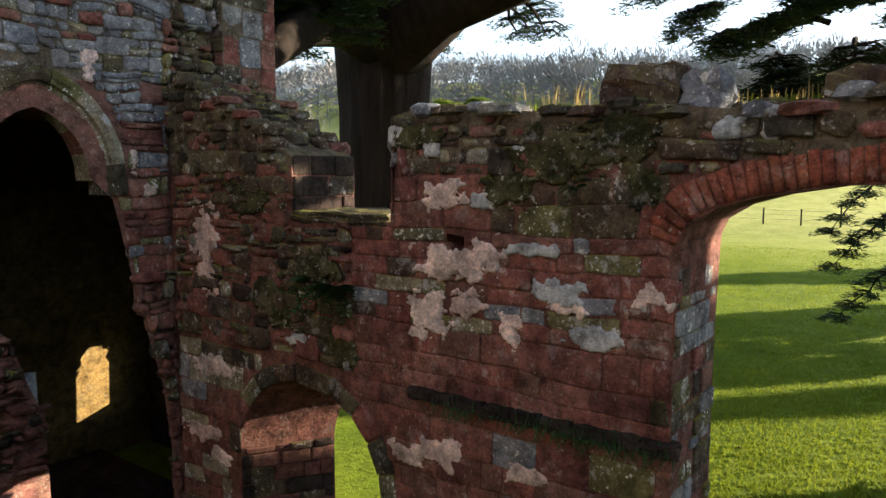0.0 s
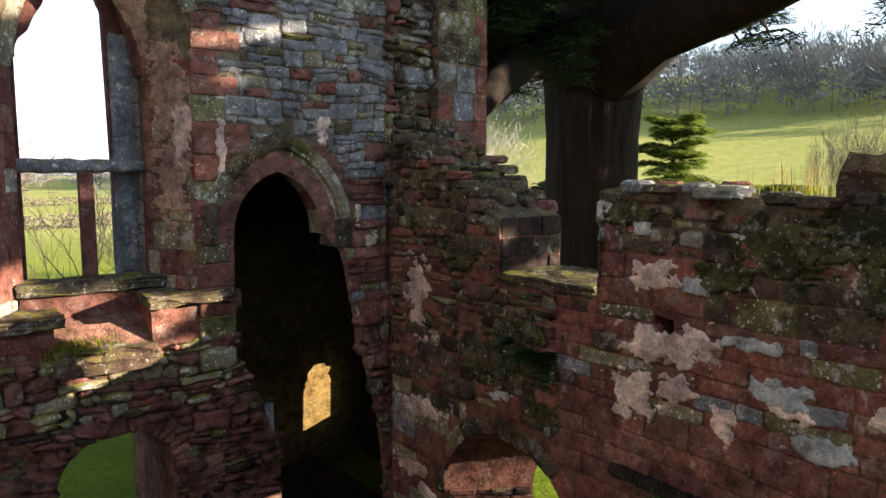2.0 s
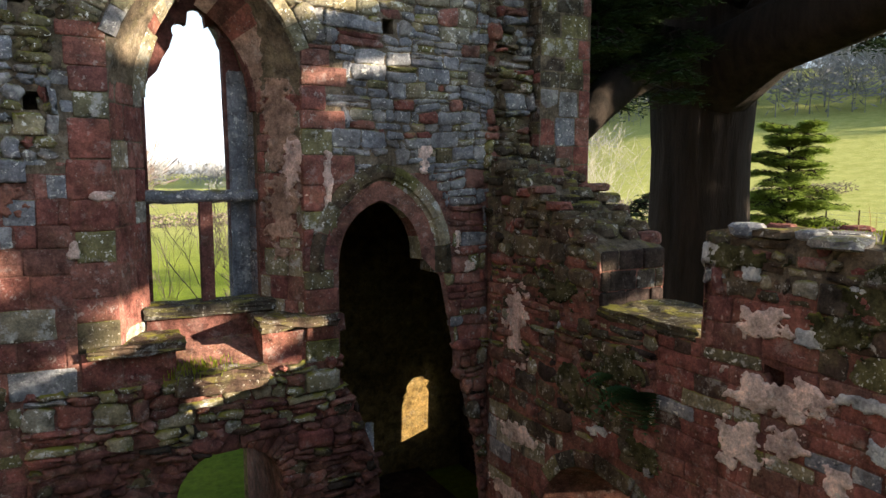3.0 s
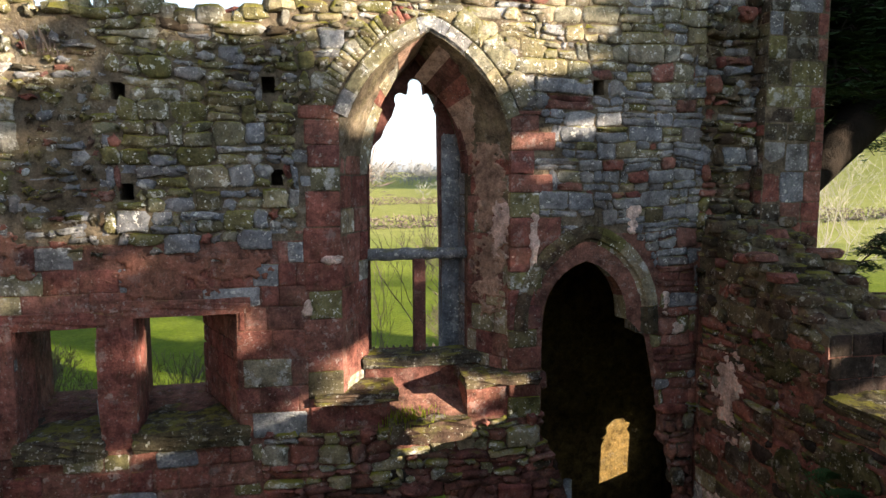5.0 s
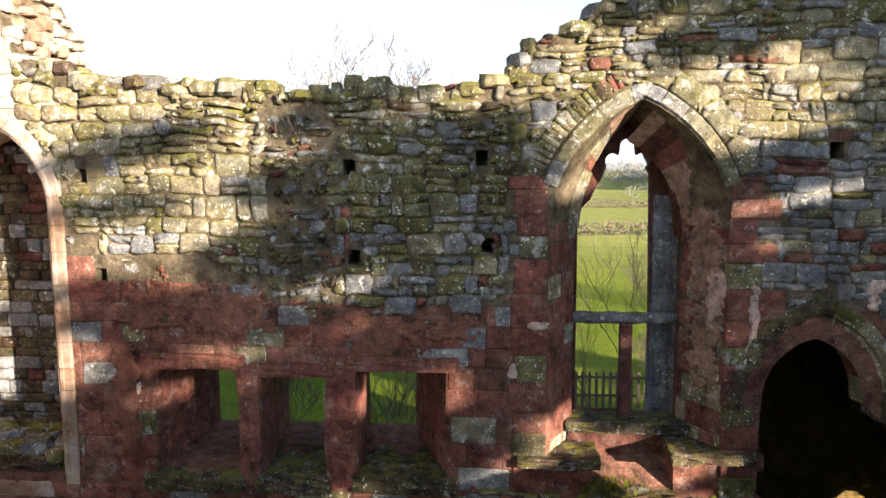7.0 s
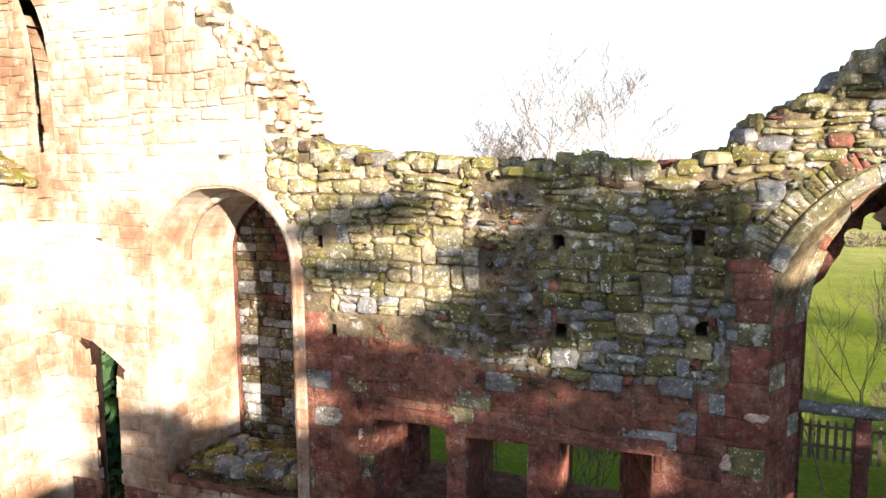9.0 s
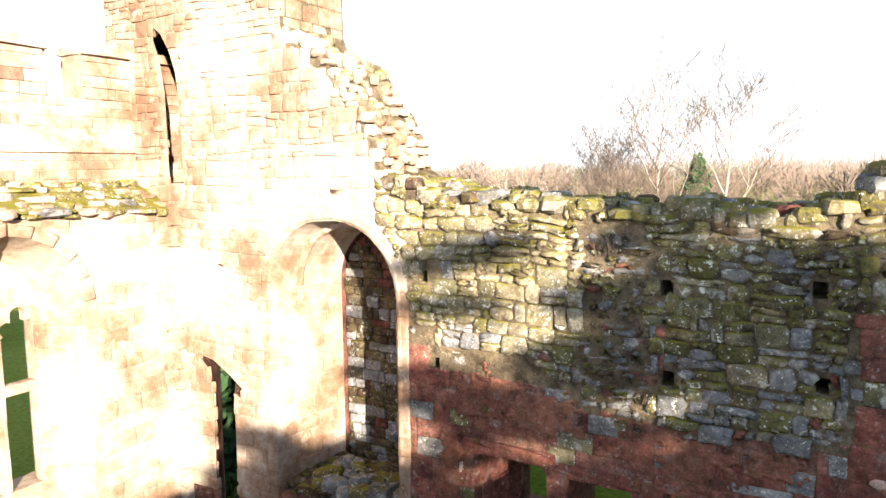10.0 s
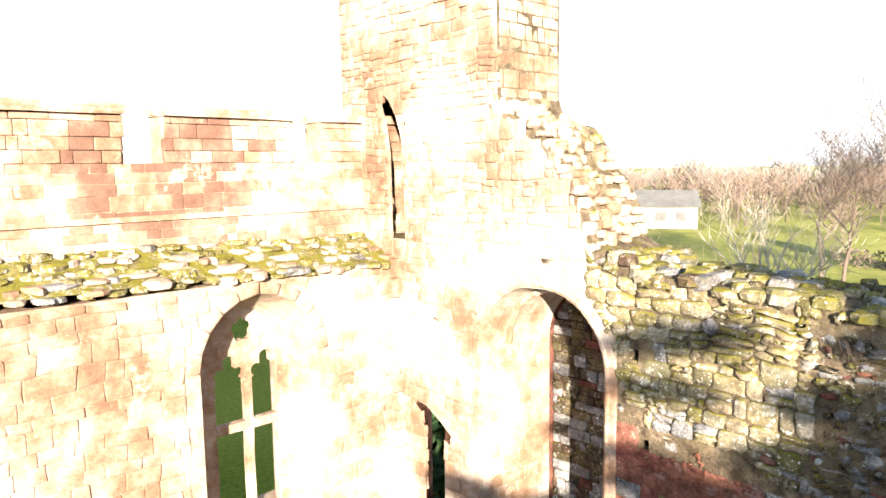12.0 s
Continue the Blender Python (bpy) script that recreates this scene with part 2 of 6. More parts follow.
M_GRASS = field_mat()
M_BLADE = simple_mat("grass_blades", (0.165, 0.215, 0.016), (0.23, 0.275, 0.026), 1.2, 0.8, 0.1, thin=0.5)
M_STRAW = simple_mat("dry_grass", (0.42, 0.30, 0.12), (0.30, 0.23, 0.09), 6.0, 0.8, 0.1, thin=0.4)
M_BARK = simple_mat("cedar_bark", (0.015, 0.012, 0.010), (0.038, 0.028, 0.023), 5.0, 0.95, 1.0, 0.06, (1, 1, 0.12))
M_NEEDLE = simple_mat("cedar_needles", (0.025, 0.05, 0.022), (0.05, 0.085, 0.03), 1.2, 0.75, 0.1)
M_NEEDLE_LIGHT = simple_mat("young_conifer_needles", (0.20, 0.28, 0.05), (0.28, 0.36, 0.08), 1.5, 0.75, 0.1, thin=0.5)
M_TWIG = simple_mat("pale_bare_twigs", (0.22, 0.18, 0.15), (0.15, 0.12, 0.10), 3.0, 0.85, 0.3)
# paler copy of the twigs; the sun on them is in the colour
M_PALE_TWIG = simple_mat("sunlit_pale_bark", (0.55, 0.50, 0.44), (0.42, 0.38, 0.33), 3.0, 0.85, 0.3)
# twigs paled towards pink, with the haze over the far trees in the colour
M_BROWN_TWIG = simple_mat("brown_bare_twigs", (0.14, 0.103, 0.092), (0.20, 0.155, 0.14), 2.0, 0.9, 0.2)
M_HEDGE = simple_mat("evergreen_leaves", (0.025, 0.06, 0.028), (0.045, 0.09, 0.035), 1.5, 0.6, 0.2)
M_HEDGE_GREEN = simple_mat("fern_leaves", (0.03, 0.075, 0.03), (0.05, 0.10, 0.035), 3.0, 0.7, 0.2)
M_BIRCH = simple_mat("birch_bark", (0.42, 0.39, 0.36), (0.28, 0.25, 0.22), 4.0, 0.85, 0.3)
M_WHITE = simple_mat("white_house_paint", (0.45, 0.44, 0.42), (0.55, 0.54, 0.51), 0.6, 0.7, 0.1)
M_SLATE = simple_mat("grey_slate", (0.12, 0.12, 0.13), (0.18, 0.18, 0.19), 0.8, 0.6, 0.2)
# far twigs greyed: distance haze is put into the base colour
M_HAZE_SCRUB = simple_mat("haze_grey_woodland", (0.185, 0.185, 0.19), (0.26, 0.25, 0.25), 0.12, 0.95, 0.2)


# ---------------------------------------------------------------- mesh helpers
class Builder:
    """Gathers vertices and faces of one mesh."""

    def __init__(self):
        self.v, self.f, self.m, self.s = [], [], [], []

    def add(self, verts, faces, mi=0, smooth=True):
        o = len(self.v)
        self.v.extend(tuple(p) for p in verts)
        for f in faces:
            self.f.append([o + i for i in f])
            self.m.append(mi)
            self.s.append(smooth)

    def make(self, name, mats, parent=None):
        me = bpy.data.meshes.new(name)
        me.from_pydata(self.v, [], self.f)
        for m in mats:
            me.materials.append(m)
        me.polygons.foreach_set("material_index", self.m)
        me.polygons.foreach_set("use_smooth", self.s)
        me.update()
        ob = new(name, me)
        if parent:
            ob.parent = parent
        return ob


def fix_normals(ob):
    bm = bmesh.new()
    bm.from_mesh(ob.data)
    bmesh.ops.remove_doubles(bm, verts=bm.verts, dist=0.0005)
    bmesh.ops.recalc_face_normals(bm, faces=bm.faces)
    bm.to_mesh(ob.data)
    bm.free()
    return ob


def in_poly(poly, s, z):
    hit = False
    j = len(poly) - 1
    for i in range(len(poly)):
        a, b = poly[i], poly[j]
        if (a[1] > z) != (b[1] > z) and s < (b[0] - a[0]) * (z - a[1]) / (b[1] - a[1]) + a[0]:
            hit = not hit
        j = i
    return hit


class Shape:
    def __init__(self, poly):
        self.p = poly
        self.b = (min(q[0] for q in poly), max(q[0] for q in poly), min(q[1] for q in poly), max(q[1] for q in poly))

    def has(self, s, z):
        b = self.b
        return b[0] < s < b[1] and b[2] < z < b[3] and in_poly(self.p, s, z)


def arch(s0, s1, z0, spring, top, n=10):
    """Outline of a pointed opening, anticlockwise from the lower left corner."""
    c, hw, rise = (s0 + s1) / 2, (s1 - s0) / 2, top - spring
    # each side is an arc of radius r centred on the spring line
    r = (hw * hw + rise * rise) / (2 * hw)
    pts = [(s0, z0), (s1, z0)]
    a_end = math.asin(min(1, rise / r))
    for i in range(n + 1):
        a = a_end * i / n
        pts.append((s1 - r + r * math.cos(a), spring + r * math.sin(a)))
    for i in range(n - 1, -1, -1):
        a = a_end * i / n
        pts.append((s0 + r - r * math.cos(a), spring + r * math.sin(a)))
    return pts


def jag(poly, amp, seed):
    rng = random.Random(seed)
    return [(s + rng.uniform(-amp, amp), z + rng.uniform(-amp, amp)) for s, z in poly]


def wall_body(name, P, outer, holes, depth, mat, kind_label, back=None, red_below=None):
    """Masonry core. P(s, d, z) maps to the world; each hole is a list of (depth, outline) stages from face to back."""
    from mathutils.geometry import tessellate_polygon as tess
    bl = Builder()

    def face(loops, d):
        flat = [p for lp in loops for p in lp]
        tris = tess([[Vector((s, z, 0)) for s, z in lp] for lp in loops])
        bl.add([P(s, d, z) for s, z in flat], tris, 0, False)

    face([outer] + [h[0][1] for h in holes if h[0][0] <= 0.0], 0.0)
    back = back or outer
    face([back] + [h[-1][1] for h in holes if h[-1][0] >= depth], depth)

    def skirt(l0, d0, l1, d1):
        n = len(l0)
        bl.add([P(s, d0, z) for s, z in l0] + [P(s, d1, z) for s, z in l1],
               [(i, (i + 1) % n, n + (i + 1) % n, n + i) for i in range(n)], 0, False)

    skirt(outer, 0, back, depth)
    for h in holes:
        for (d0, l0), (d1, l1) in zip(h, h[1:]):
            skirt(l0, d0, l1, d1)
        if h[-1][0] < depth:
            face([h[-1][1]], h[-1][0])
    ob = fix_normals(bl.make(name, [mat, M_MORTAR_RED] if red_below else [mat]))
    if red_below:
        bm = bmesh.new()
        bm.from_mesh(ob.data)
        for h in red_below:
            bmesh.ops.bisect_plane(bm, geom=bm.verts[:] + bm.edges[:] + bm.faces[:], plane_co=(0, 0, h), plane_no=(0, 0, 1))
        for f in bm.faces:
            f.material_index = 1 if f.calc_center_median().z < red_below[0] else 0
        bm.to_mesh(ob.data)
        bm.free()
    tagged(ob, kind_label, "wall", kind="structure")
    return ob


def stone_geo(rng, w, h, proud, back=0.05, round_=0.012, jit=0.006):
    """An uneven weathered block, front towards +n: rows of (a, n, b) within w x h."""
    lo = min(w, h)
    j = lambda k=jit: rng.uniform(-k, k)
    cut = lambda: min(0.4, max(0.04, (1.2 * round_ + 0.6 * jit) / lo)) * lo * rng.uniform(0.35, 1.5)
    mid = lambda l: l * rng.uniform(0.35, 0.65)
    base = [(cut(), 0), (mid(w), 0), (w - cut(), 0), (w, cut()), (w, mid(h)), (w, h - cut()), (w - cut(), h), (mid(w), h), (cut(), h), (0, h - cut()), (0, mid(h)), (0, cut())]
    n = len(base)
    base = [(a + j(), b + j()) for a, b in base]
    cx, cz = w / 2, h / 2
    tilt_a, tilt_b = rng.uniform(-3, 3) * jit, rng.uniform(-6, 6) * jit
    face = lambda a, b: tilt_a * (a - cx) + tilt_b * (b - cz)
    rows = [(a, -back, b) for a, b in base]
    for inset, drop in ((0.0, 1.0), (0.5, 0.3), (1.5, 0.0)):
        k = min(0.5, inset * round_ / (0.5 * lo))
        rows += [(a + (cx - a) * k, proud - drop * round_ + j(0.3 * jit) + face(a, b), b + (cz - b) * k) for a, b in base]
    rows.append((cx + j(0.1 * w), proud + rng.uniform(-0.2, 0.7) * jit, cz + j(0.1 * h)))
    faces = []
    for r in (0, n, 2 * n):
        faces += [(r + i, r + (i + 1) % n, r + n + (i + 1) % n, r + n + i) for i in range(n)]
    faces += [(3 * n + i, 3 * n + (i + 1) % n, 4 * n) for i in range(n)]
    return rows, faces


def warp(s, z, k):
    """Lets courses and joints wander, as hand-laid rubble does."""
    if not k:
        return s, z
    a, b = Vector((s * 1.1, z * 1.6, 3.0)), Vector((s * 3.4, z * 4.2, 8.0))
    return (s + k * (0.045 * noise.noise(a) + 0.022 * noise.noise(b)),
            z + k * (0.060 * noise.noise(a + Vector((9, 4, 7))) + 0.024 * noise.noise(b + Vector((5, 2, 6)))))


def boulder_geo(rng, c, size, yaw=0.0):
    """A weathered loose block."""
    verts, faces = [], []
    rings = ((-1.0, 0.8), (-0.6, 1.0), (0.45, 0.98), (0.92, 0.76))
    n = 8
    for h, r in rings:
        for k in range(n):
            a = 2 * math.pi * k / n + 0.39
            ca_, sa_ = math.cos(a), math.sin(a)
            q = max(abs(ca_), abs(sa_)) ** 0.95
            x, y = ca_ / q * r * rng.uniform(0.78, 1.14), sa_ / q * r * rng.uniform(0.78, 1.14)
            z = h + rng.uniform(-0.12, 0.12)
            x, y, z = x * size[0] / 2, y * size[1] / 2, z * size[2] / 2
            verts.append((c[0] + x * math.cos(yaw) - y * math.sin(yaw), c[1] + x * math.sin(yaw) + y * math.cos(yaw), c[2] + z))
    for i in range(3):
        faces += [(i * n + k, i * n + (k + 1) % n, (i + 1) * n + (k + 1) % n, (i + 1) * n + k) for k in range(n)]
    verts.append((c[0], c[1], c[2] - size[2] / 2))
    verts.append((c[0], c[1], c[2] + size[2] / 2 * rng.uniform(0.9, 1.05)))
    faces += [((k + 1) % n, k, 4 * n) for k in range(n)] + [(3 * n + k, 3 * n + (k + 1) % n, 4 * n + 1) for k in range(n)]
    return verts, faces


class Masonry:
    """Blocks of one wall: those in the near stretch become objects, the rest one mesh."""

    def __init__(self, wall, mats, near, seed):
        self.wall, self.mats, self.near, self.rng = wall, mats, near, random.Random(seed)
        self.rest, self.single, self.bend = Builder(), [], 0.0

    def put(self, verts, faces, mi, smooth=True):
        c = verts[-1]
        if self.near(c) and len(self.single) < 300:
            self.single.append((verts, faces, mi, smooth))
        else:
            self.rest.add(verts, faces, mi, smooth)

    def lay(self, P, s0, s1, z0, z1, inside, pick, size=(0.13, 0.36), course=(0.09, 0.17), proud=(0.0, 0.03), gap=0.012, round_=0.01, jit=0.005, wob=0.0, smooth=False):
        """Courses of blocks over s0..s1, z0..z1; P(s, d, z) with d out of the face; pick(s, z) gives a material's index."""
        rng = self.rng
        hole = inside
        inside = lambda s, z: hole(*warp(s, z, self.bend))
        z = z0
        while z < z1 - 0.03:
            h = min(rng.uniform(*course), z1 - z)
            s = s0 - rng.uniform(0, 0.15)
            while s < s1:
                w = rng.uniform(*size)
                if rng.random() < 0.15:
                    w *= 0.55
                a, b = max(s, s0), min(s + w, s1)
                s += w
                if b - a < 0.05:
                    continue
                n = 7
                ok = [inside(a + (b - a) * (i + 0.5) / n, z + h * 0.15) and inside(a + (b - a) * (i + 0.5) / n, z + h * 0.85) for i in range(n)]
                best, run, start = (0, 0), 0, 0
                for i in range(n + 1):
                    if i < n and ok[i]:
                        if run == 0:
                            start = i
                        run += 1
                    else:
                        if run > best[0]:
                            best = (run, start)
                        run = 0
                if best[0] == 0:
                    continue
                a2 = a + (b - a) * best[1] / n
                b2 = a2 + (b - a) * best[0] / n
                if b2 - a2 < 0.05:
                    continue
                self.one(P, a2, b2, z, z + h, pick, proud, gap, round_, jit, wob, smooth)
            z += h

    def one(self, P, a, b, z0, z1, pick, proud, gap, round_, jit, wob=0.0, smooth=True):
        rng = self.rng
        if b - a - gap < 0.03 or z1 - z0 - gap < 0.025:
            return
        lift = wob * noise.noise(Vector((a * 0.7, z0 * 0.5, 4.0)))
        r = min(round_, 0.3 * min(b - a - gap, z1 - z0 - gap))
        rows, faces = stone_geo(rng, b - a - gap, z1 - z0 - gap, rng.uniform(*proud), 0.06, r, jit)
        verts = []
        for ra, rn, rb in rows:
            ws, wz = warp(a + gap / 2 + ra, z0 + gap / 2 + lift + rb, self.bend)
            verts.append(P(ws, rn, wz))
        self.put(verts, faces, pick((a + b) / 2, (z0 + z1) / 2), smooth)

    def rubble(self, P, s0, s1, z0, z1, inside, pick, band=(0.14, 0.25), proud=(-0.005, 0.05), gap=0.013, round_=0.022, jit=0.014, wob=0.0, wide=1.0):
        """Random rubble brought to rough courses: tall blocks between stacks of thinner ones."""
        rng = self.rng
        hole = inside
        inside = lambda s, z: hole(*warp(s, z, self.bend))
        z = z0
        while z < z1:
            h = rng.uniform(*band)
            s = s0 - rng.uniform(0, 0.2)
            while s < s1:
                cells = []
                if rng.random() < 0.55:
                    w = wide * rng.uniform(0.13, 0.40)
                    cells.append((s, s + w, z, z + h))
                else:
                    w = wide * rng.uniform(0.18, 0.5)
                    cuts = [0.0, rng.uniform(0.36, 0.64), 1.0]
                    for c0, c1 in zip(cuts, cuts[1:]):
                        k = rng.choice((1, 1, 2, 2, 3)) if w > 0.3 else rng.choice((1, 1, 2))
                        xs = [0.0] + sorted(rng.uniform(0.2, 0.8) for _ in range(k - 1)) + [1.0]
                        for x0, x1 in zip(xs, xs[1:]):
                            cells.append((s + w * x0, s + w * x1, z + h * c0, min(z + h * c1, z + h)))
                s += w
                for a, b, c, d in cells:
                    a, b = max(a, s0), min(b, s1)
                    if b - a < 0.045 or c > z1:
                        continue
                    pts = [(a + (b - a) * u, c + (d - c) * v) for u in (0.1, 0.5, 0.9) for v in (0.15, 0.85)]
                    good = [inside(*p) for p in pts]
                    if all(good):
                        self.one(P, a, b, c, d, pick, proud, gap, round_, jit, wob, True)
                    elif all(good[:4]):
                        self.one(P, a, a + (b - a) * 0.62, c, d, pick, proud, gap, round_, jit, wob, True)
                    elif all(good[2:]):
                        self.one(P, a + (b - a) * 0.38, b, c, d, pick, proud, gap, round_, jit, wob, True)
                    elif all(good[:2]):
                        self.one(P, a, a + (b - a) * 0.3, c, d, pick, proud, gap, round_, jit, wob, True)
                    elif all(good[4:]):
                        self.one(P, a + (b - a) * 0.7, b, c, d, pick, proud, gap, round_, jit, wob, True)
            z += h

    def cap(self, P, line, depth, pick, size=(0.2, 0.3, 0.13), step=0.19, sink=0.02, rows=None):
        """Loose and bedded stones along a broken top; P(s, d, z), line in (s, z)."""
        rng = self.rng
        acc = 0.0
        for (a, za), (b, zb) in zip(line, line[1:]):
            l = math.hypot(b - a, zb - za)
            while acc < l:
                t = acc / l
                d = 0.06
                while d < depth:
                    k = rng.uniform(0.6, 1.25)
                    c = P(a + (b - a) * t + rng.uniform(-0.05, 0.05), d, za + (zb - za) * t - sink + rng.uniform(-0.04, 0.05))
                    if rng.random() < 0.9:
                        v, f = boulder_geo(rng, c, (size[0] * k * rng.uniform(0.8, 1.3), size[1] * k, size[2] * rng.uniform(0.7, 1.3)), rng.uniform(-0.3, 0.3))
                        self.put(v, f, pick(a + (b - a) * t, za), False)
                    d += size[1] * 0.85
                acc += step
            acc -= l

    def block(self, corners4, P, proud, mi, back=0.06):
        """A dressed block over a four-sided outline in (s, z), such as a voussoir."""
        rng = self.rng
        cx = sum(p[0] for p in corners4) / 4
        cz = sum(p[1] for p in corners4) / 4
        ins = lambda k: [(s + (cx - s) * k, z + (cz - z) * k) for s, z in corners4]
        d = math.hypot(corners4[0][0] - corners4[2][0], corners4[0][1] - corners4[2][1])
        r0, r1, r2 = ins(0.012 / d * 2), ins(0.012 / d * 2), ins(0.05 / d * 2)
        verts = [P(s, -back, z) for s, z in r0] + [P(s, proud - 0.01, z) for s, z in r1]
        verts += [P(s, proud + rng.uniform(-0.003, 0.003), z) for s, z in r2] + [P(cx, proud + 0.004, cz)]
        faces = [(r + i, r + (i + 1) % 4, r + 4 + (i + 1) % 4, r + 4 + i) for r in (0, 4) for i in range(4)]
        faces += [(8 + i, 8 + (i + 1) % 4, 12) for i in range(4)]
        self.put(verts, faces, mi)

    def ring(self, outline, width, P, proud, pick, start=0, every=1, back=0.06):
        """Voussoirs outside an arch's outline (open list of points in order)."""
        pts = outline
        nrm = []
        for i in range(len(pts)):
            a, b = pts[max(0, i - 1)], pts[min(len(pts) - 1, i + 1)]
            dx, dz = b[0] - a[0], b[1] - a[1]
            l = math.hypot(dx, dz) or 1
            nrm.append((dz / l, -dx / l))
        for i in range(start, len(pts) - 1, every):
            j = min(len(pts) - 1, i + every)
            w = width * self.rng.uniform(0.9, 1.1)
            q = [pts[i], (pts[i][0] + nrm[i][0] * w, pts[i][1] + nrm[i][1] * w),
                 (pts[j][0] + nrm[j][0] * w, pts[j][1] + nrm[j][1] * w), pts[j]]
            self.block(q, P, proud + self.rng.uniform(-0.006, 0.006), pick(*q[1]), back)

    def finish(self, label=""):
        for verts, faces, mi, smooth in self.single:
            bl = Builder()
            c = Vector(verts[-1])
            bl.add([Vector(p) - c for p in verts], faces, 0, smooth)
            ob = bl.make("stone", [self.mats[mi]], self.wall)
            ob.location = c
            fix_normals(ob)
        if self.rest.v:
            ob = self.rest.make("stonework", self.mats, self.wall)
            fix_normals(ob)
            tagged(ob, kind="stuff")


def empty(name, loc=(0, 0, 0)):
    ob = new(name)
    ob.location = loc
    return ob


def tube(bl, pts, radii, sides=7, mi=0, wob=0.0, rng=None):
    """A tapered limb through pts."""
    pts = [Vector(p) for p in pts]
    verts, faces = [], []
    prev = None
    for i, p in enumerate(pts):
        d = (pts[min(len(pts) - 1, i + 1)] - pts[max(0, i - 1)]).normalized()
        ref = prev if prev is not None else (Vector((0, 0, 1)) if abs(d.z) < 0.9 else Vector((1, 0, 0)))
        u = (ref - d * ref.dot(d)).normalized()
        w = d.cross(u)
        prev = u
        for k in range(sides):
            a = 2 * math.pi * k / sides
            r = radii[i] * (1 + (rng.uniform(-wob, wob) if rng else 0))
            verts.append(p + u * (r * math.cos(a)) + w * (r * math.sin(a)))
    for i in range(len(pts) - 1):
        for k in range(sides):
            k2 = (k + 1) % sides
            faces.append((i * sides + k, i * sides + k2, (i + 1) * sides + k2, (i + 1) * sides + k))
    faces.append(tuple((len(pts) - 1) * sides + k for k in range(sides)))
    bl.add(verts, faces, mi)


# ---------------------------------------------------------------- ground
def terrain(x, y):
    r = math.hypot(x, y)
    th = math.degrees(math.atan2(y, x))
    if th < -12:
        hill = 10
    elif th < 8:
        hill = 10 + (th + 12) / 20 * 32
    elif th < 45:
        hill = 42
    elif th < 73:
        hill = 42 - (th - 45) / 28 * 39
    elif th < 115:
        hill = 3 - (th - 73) / 42 * 2
    else:
        hill = 1
    if th > 150 or th < -100:
        hill = 1
    u = min(1.0, max(0.0, (r - 45) / 260))
    z = hill * (u * u * (3 - 2 * u)) if hill > 15 else hill * u
    far = min(1.0, max(0.0, (r - 12) / 60))
    z += far * 0.5 * noise.noise(Vector((x * 0.03, y * 0.03, 2.0)))
    return z + 0.03 * noise.noise(Vector((x * 0.7, y * 0.7, 0.0)))


def build_ground():
    bl = Builder()
    rings = [0.0] + [0.8 * 1.085 ** i for i in range(1, 92)]
    n = 128
    verts = [(0, 0, terrain(0.01, 0.01))]
    for r in rings[1:]:
        for k in range(n):
            a = 2 * math.pi * k / n
            x, y = r * math.cos(a), r * math.sin(a)
            verts.append((x, y, terrain(x, y)))
    faces = [(0, 1 + k, 1 + (k + 1) % n) for k in range(n)]
    for i in range(len(rings) - 2):
        o = 1 + i * n
        faces += [(o + k, o + n + k, o + n + (k + 1) % n, o + (k + 1) % n) for k in range(n)]
    bl.add(verts, faces)
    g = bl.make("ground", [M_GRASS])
    tagged(g, "sunlit green lawn and meadow rising to hills", "grass ground", kind="structure")


build_ground()

# ---------------------------------------------------------------- the walls
NY, EX, WX = 6.65, 4.19, -8.40
P_N = lambda s, d, z: (s, NY + 0.015 + d, z)
P_E = lambda s, d, z: (EX + 0.015 + d, s, z)
P_W = lambda s, d, z: (WX - 0.015 - d, s, z)
S_N = lambda s, d, z: (s, NY + 0.015 - d, z)
S_E = lambda s, d, z: (EX + 0.015 - d, s, z)
S_W = lambda s, d, z: (WX - 0.015 + d, s, z)



def ragged(profile, step=0.16, amp=0.045, seed=1):
    """Breaks a top line into stone-sized uneven steps."""
    rng = random.Random(seed)
    out = []
    for (a, za), (b, zb) in zip(profile, profile[1:]):
        l = math.hypot(b - a, zb - za)
        n = max(1, int(l / step))
        for i in range(n):
            t = i / n
            out.append((a + (b - a) * t + rng.uniform(-amp, amp) * 0.5, za + (zb - za) * t + rng.uniform(-amp, amp)))
    out.append(profile[-1])
    return out


# --- north wall
n_top = ragged([(5.45, 9.2), (4.2, 9.1), (2.6, 8.8), (1.6, 8.35), (0.95, 7.95), (0.65, 7.72), (0.3, 7.62), (0.08, 7.5), (0.03, 7.25), (-0.56, 7.13), (-1.1, 7.22),
                (-2.15, 7.17), (-3.2, 7.25), (-4.1, 7.3), (-4.6, 7.48), (-4.87, 7.58), (-5.0, 8.1), (-5.28, 8.42), (-5.45, 8.75), (-5.66, 8.98), (-6.2, 9.2), (-6.27, 9.4)], seed=3)
n_outer = [(-9.7, -0.6), (5.45, -0.6)] + n_top + [(-6.27, 12.5), (-9.7, 12.5)]
WIN_F = arch(0.38, 2.10, 3.22, 5.75, 7.07)
WIN_M = arch(0.69, 1.76, 3.60, 5.72, 6.96)
WIN_B = arch(0.62, 1.70, 3.60, 5.75, 7.02)
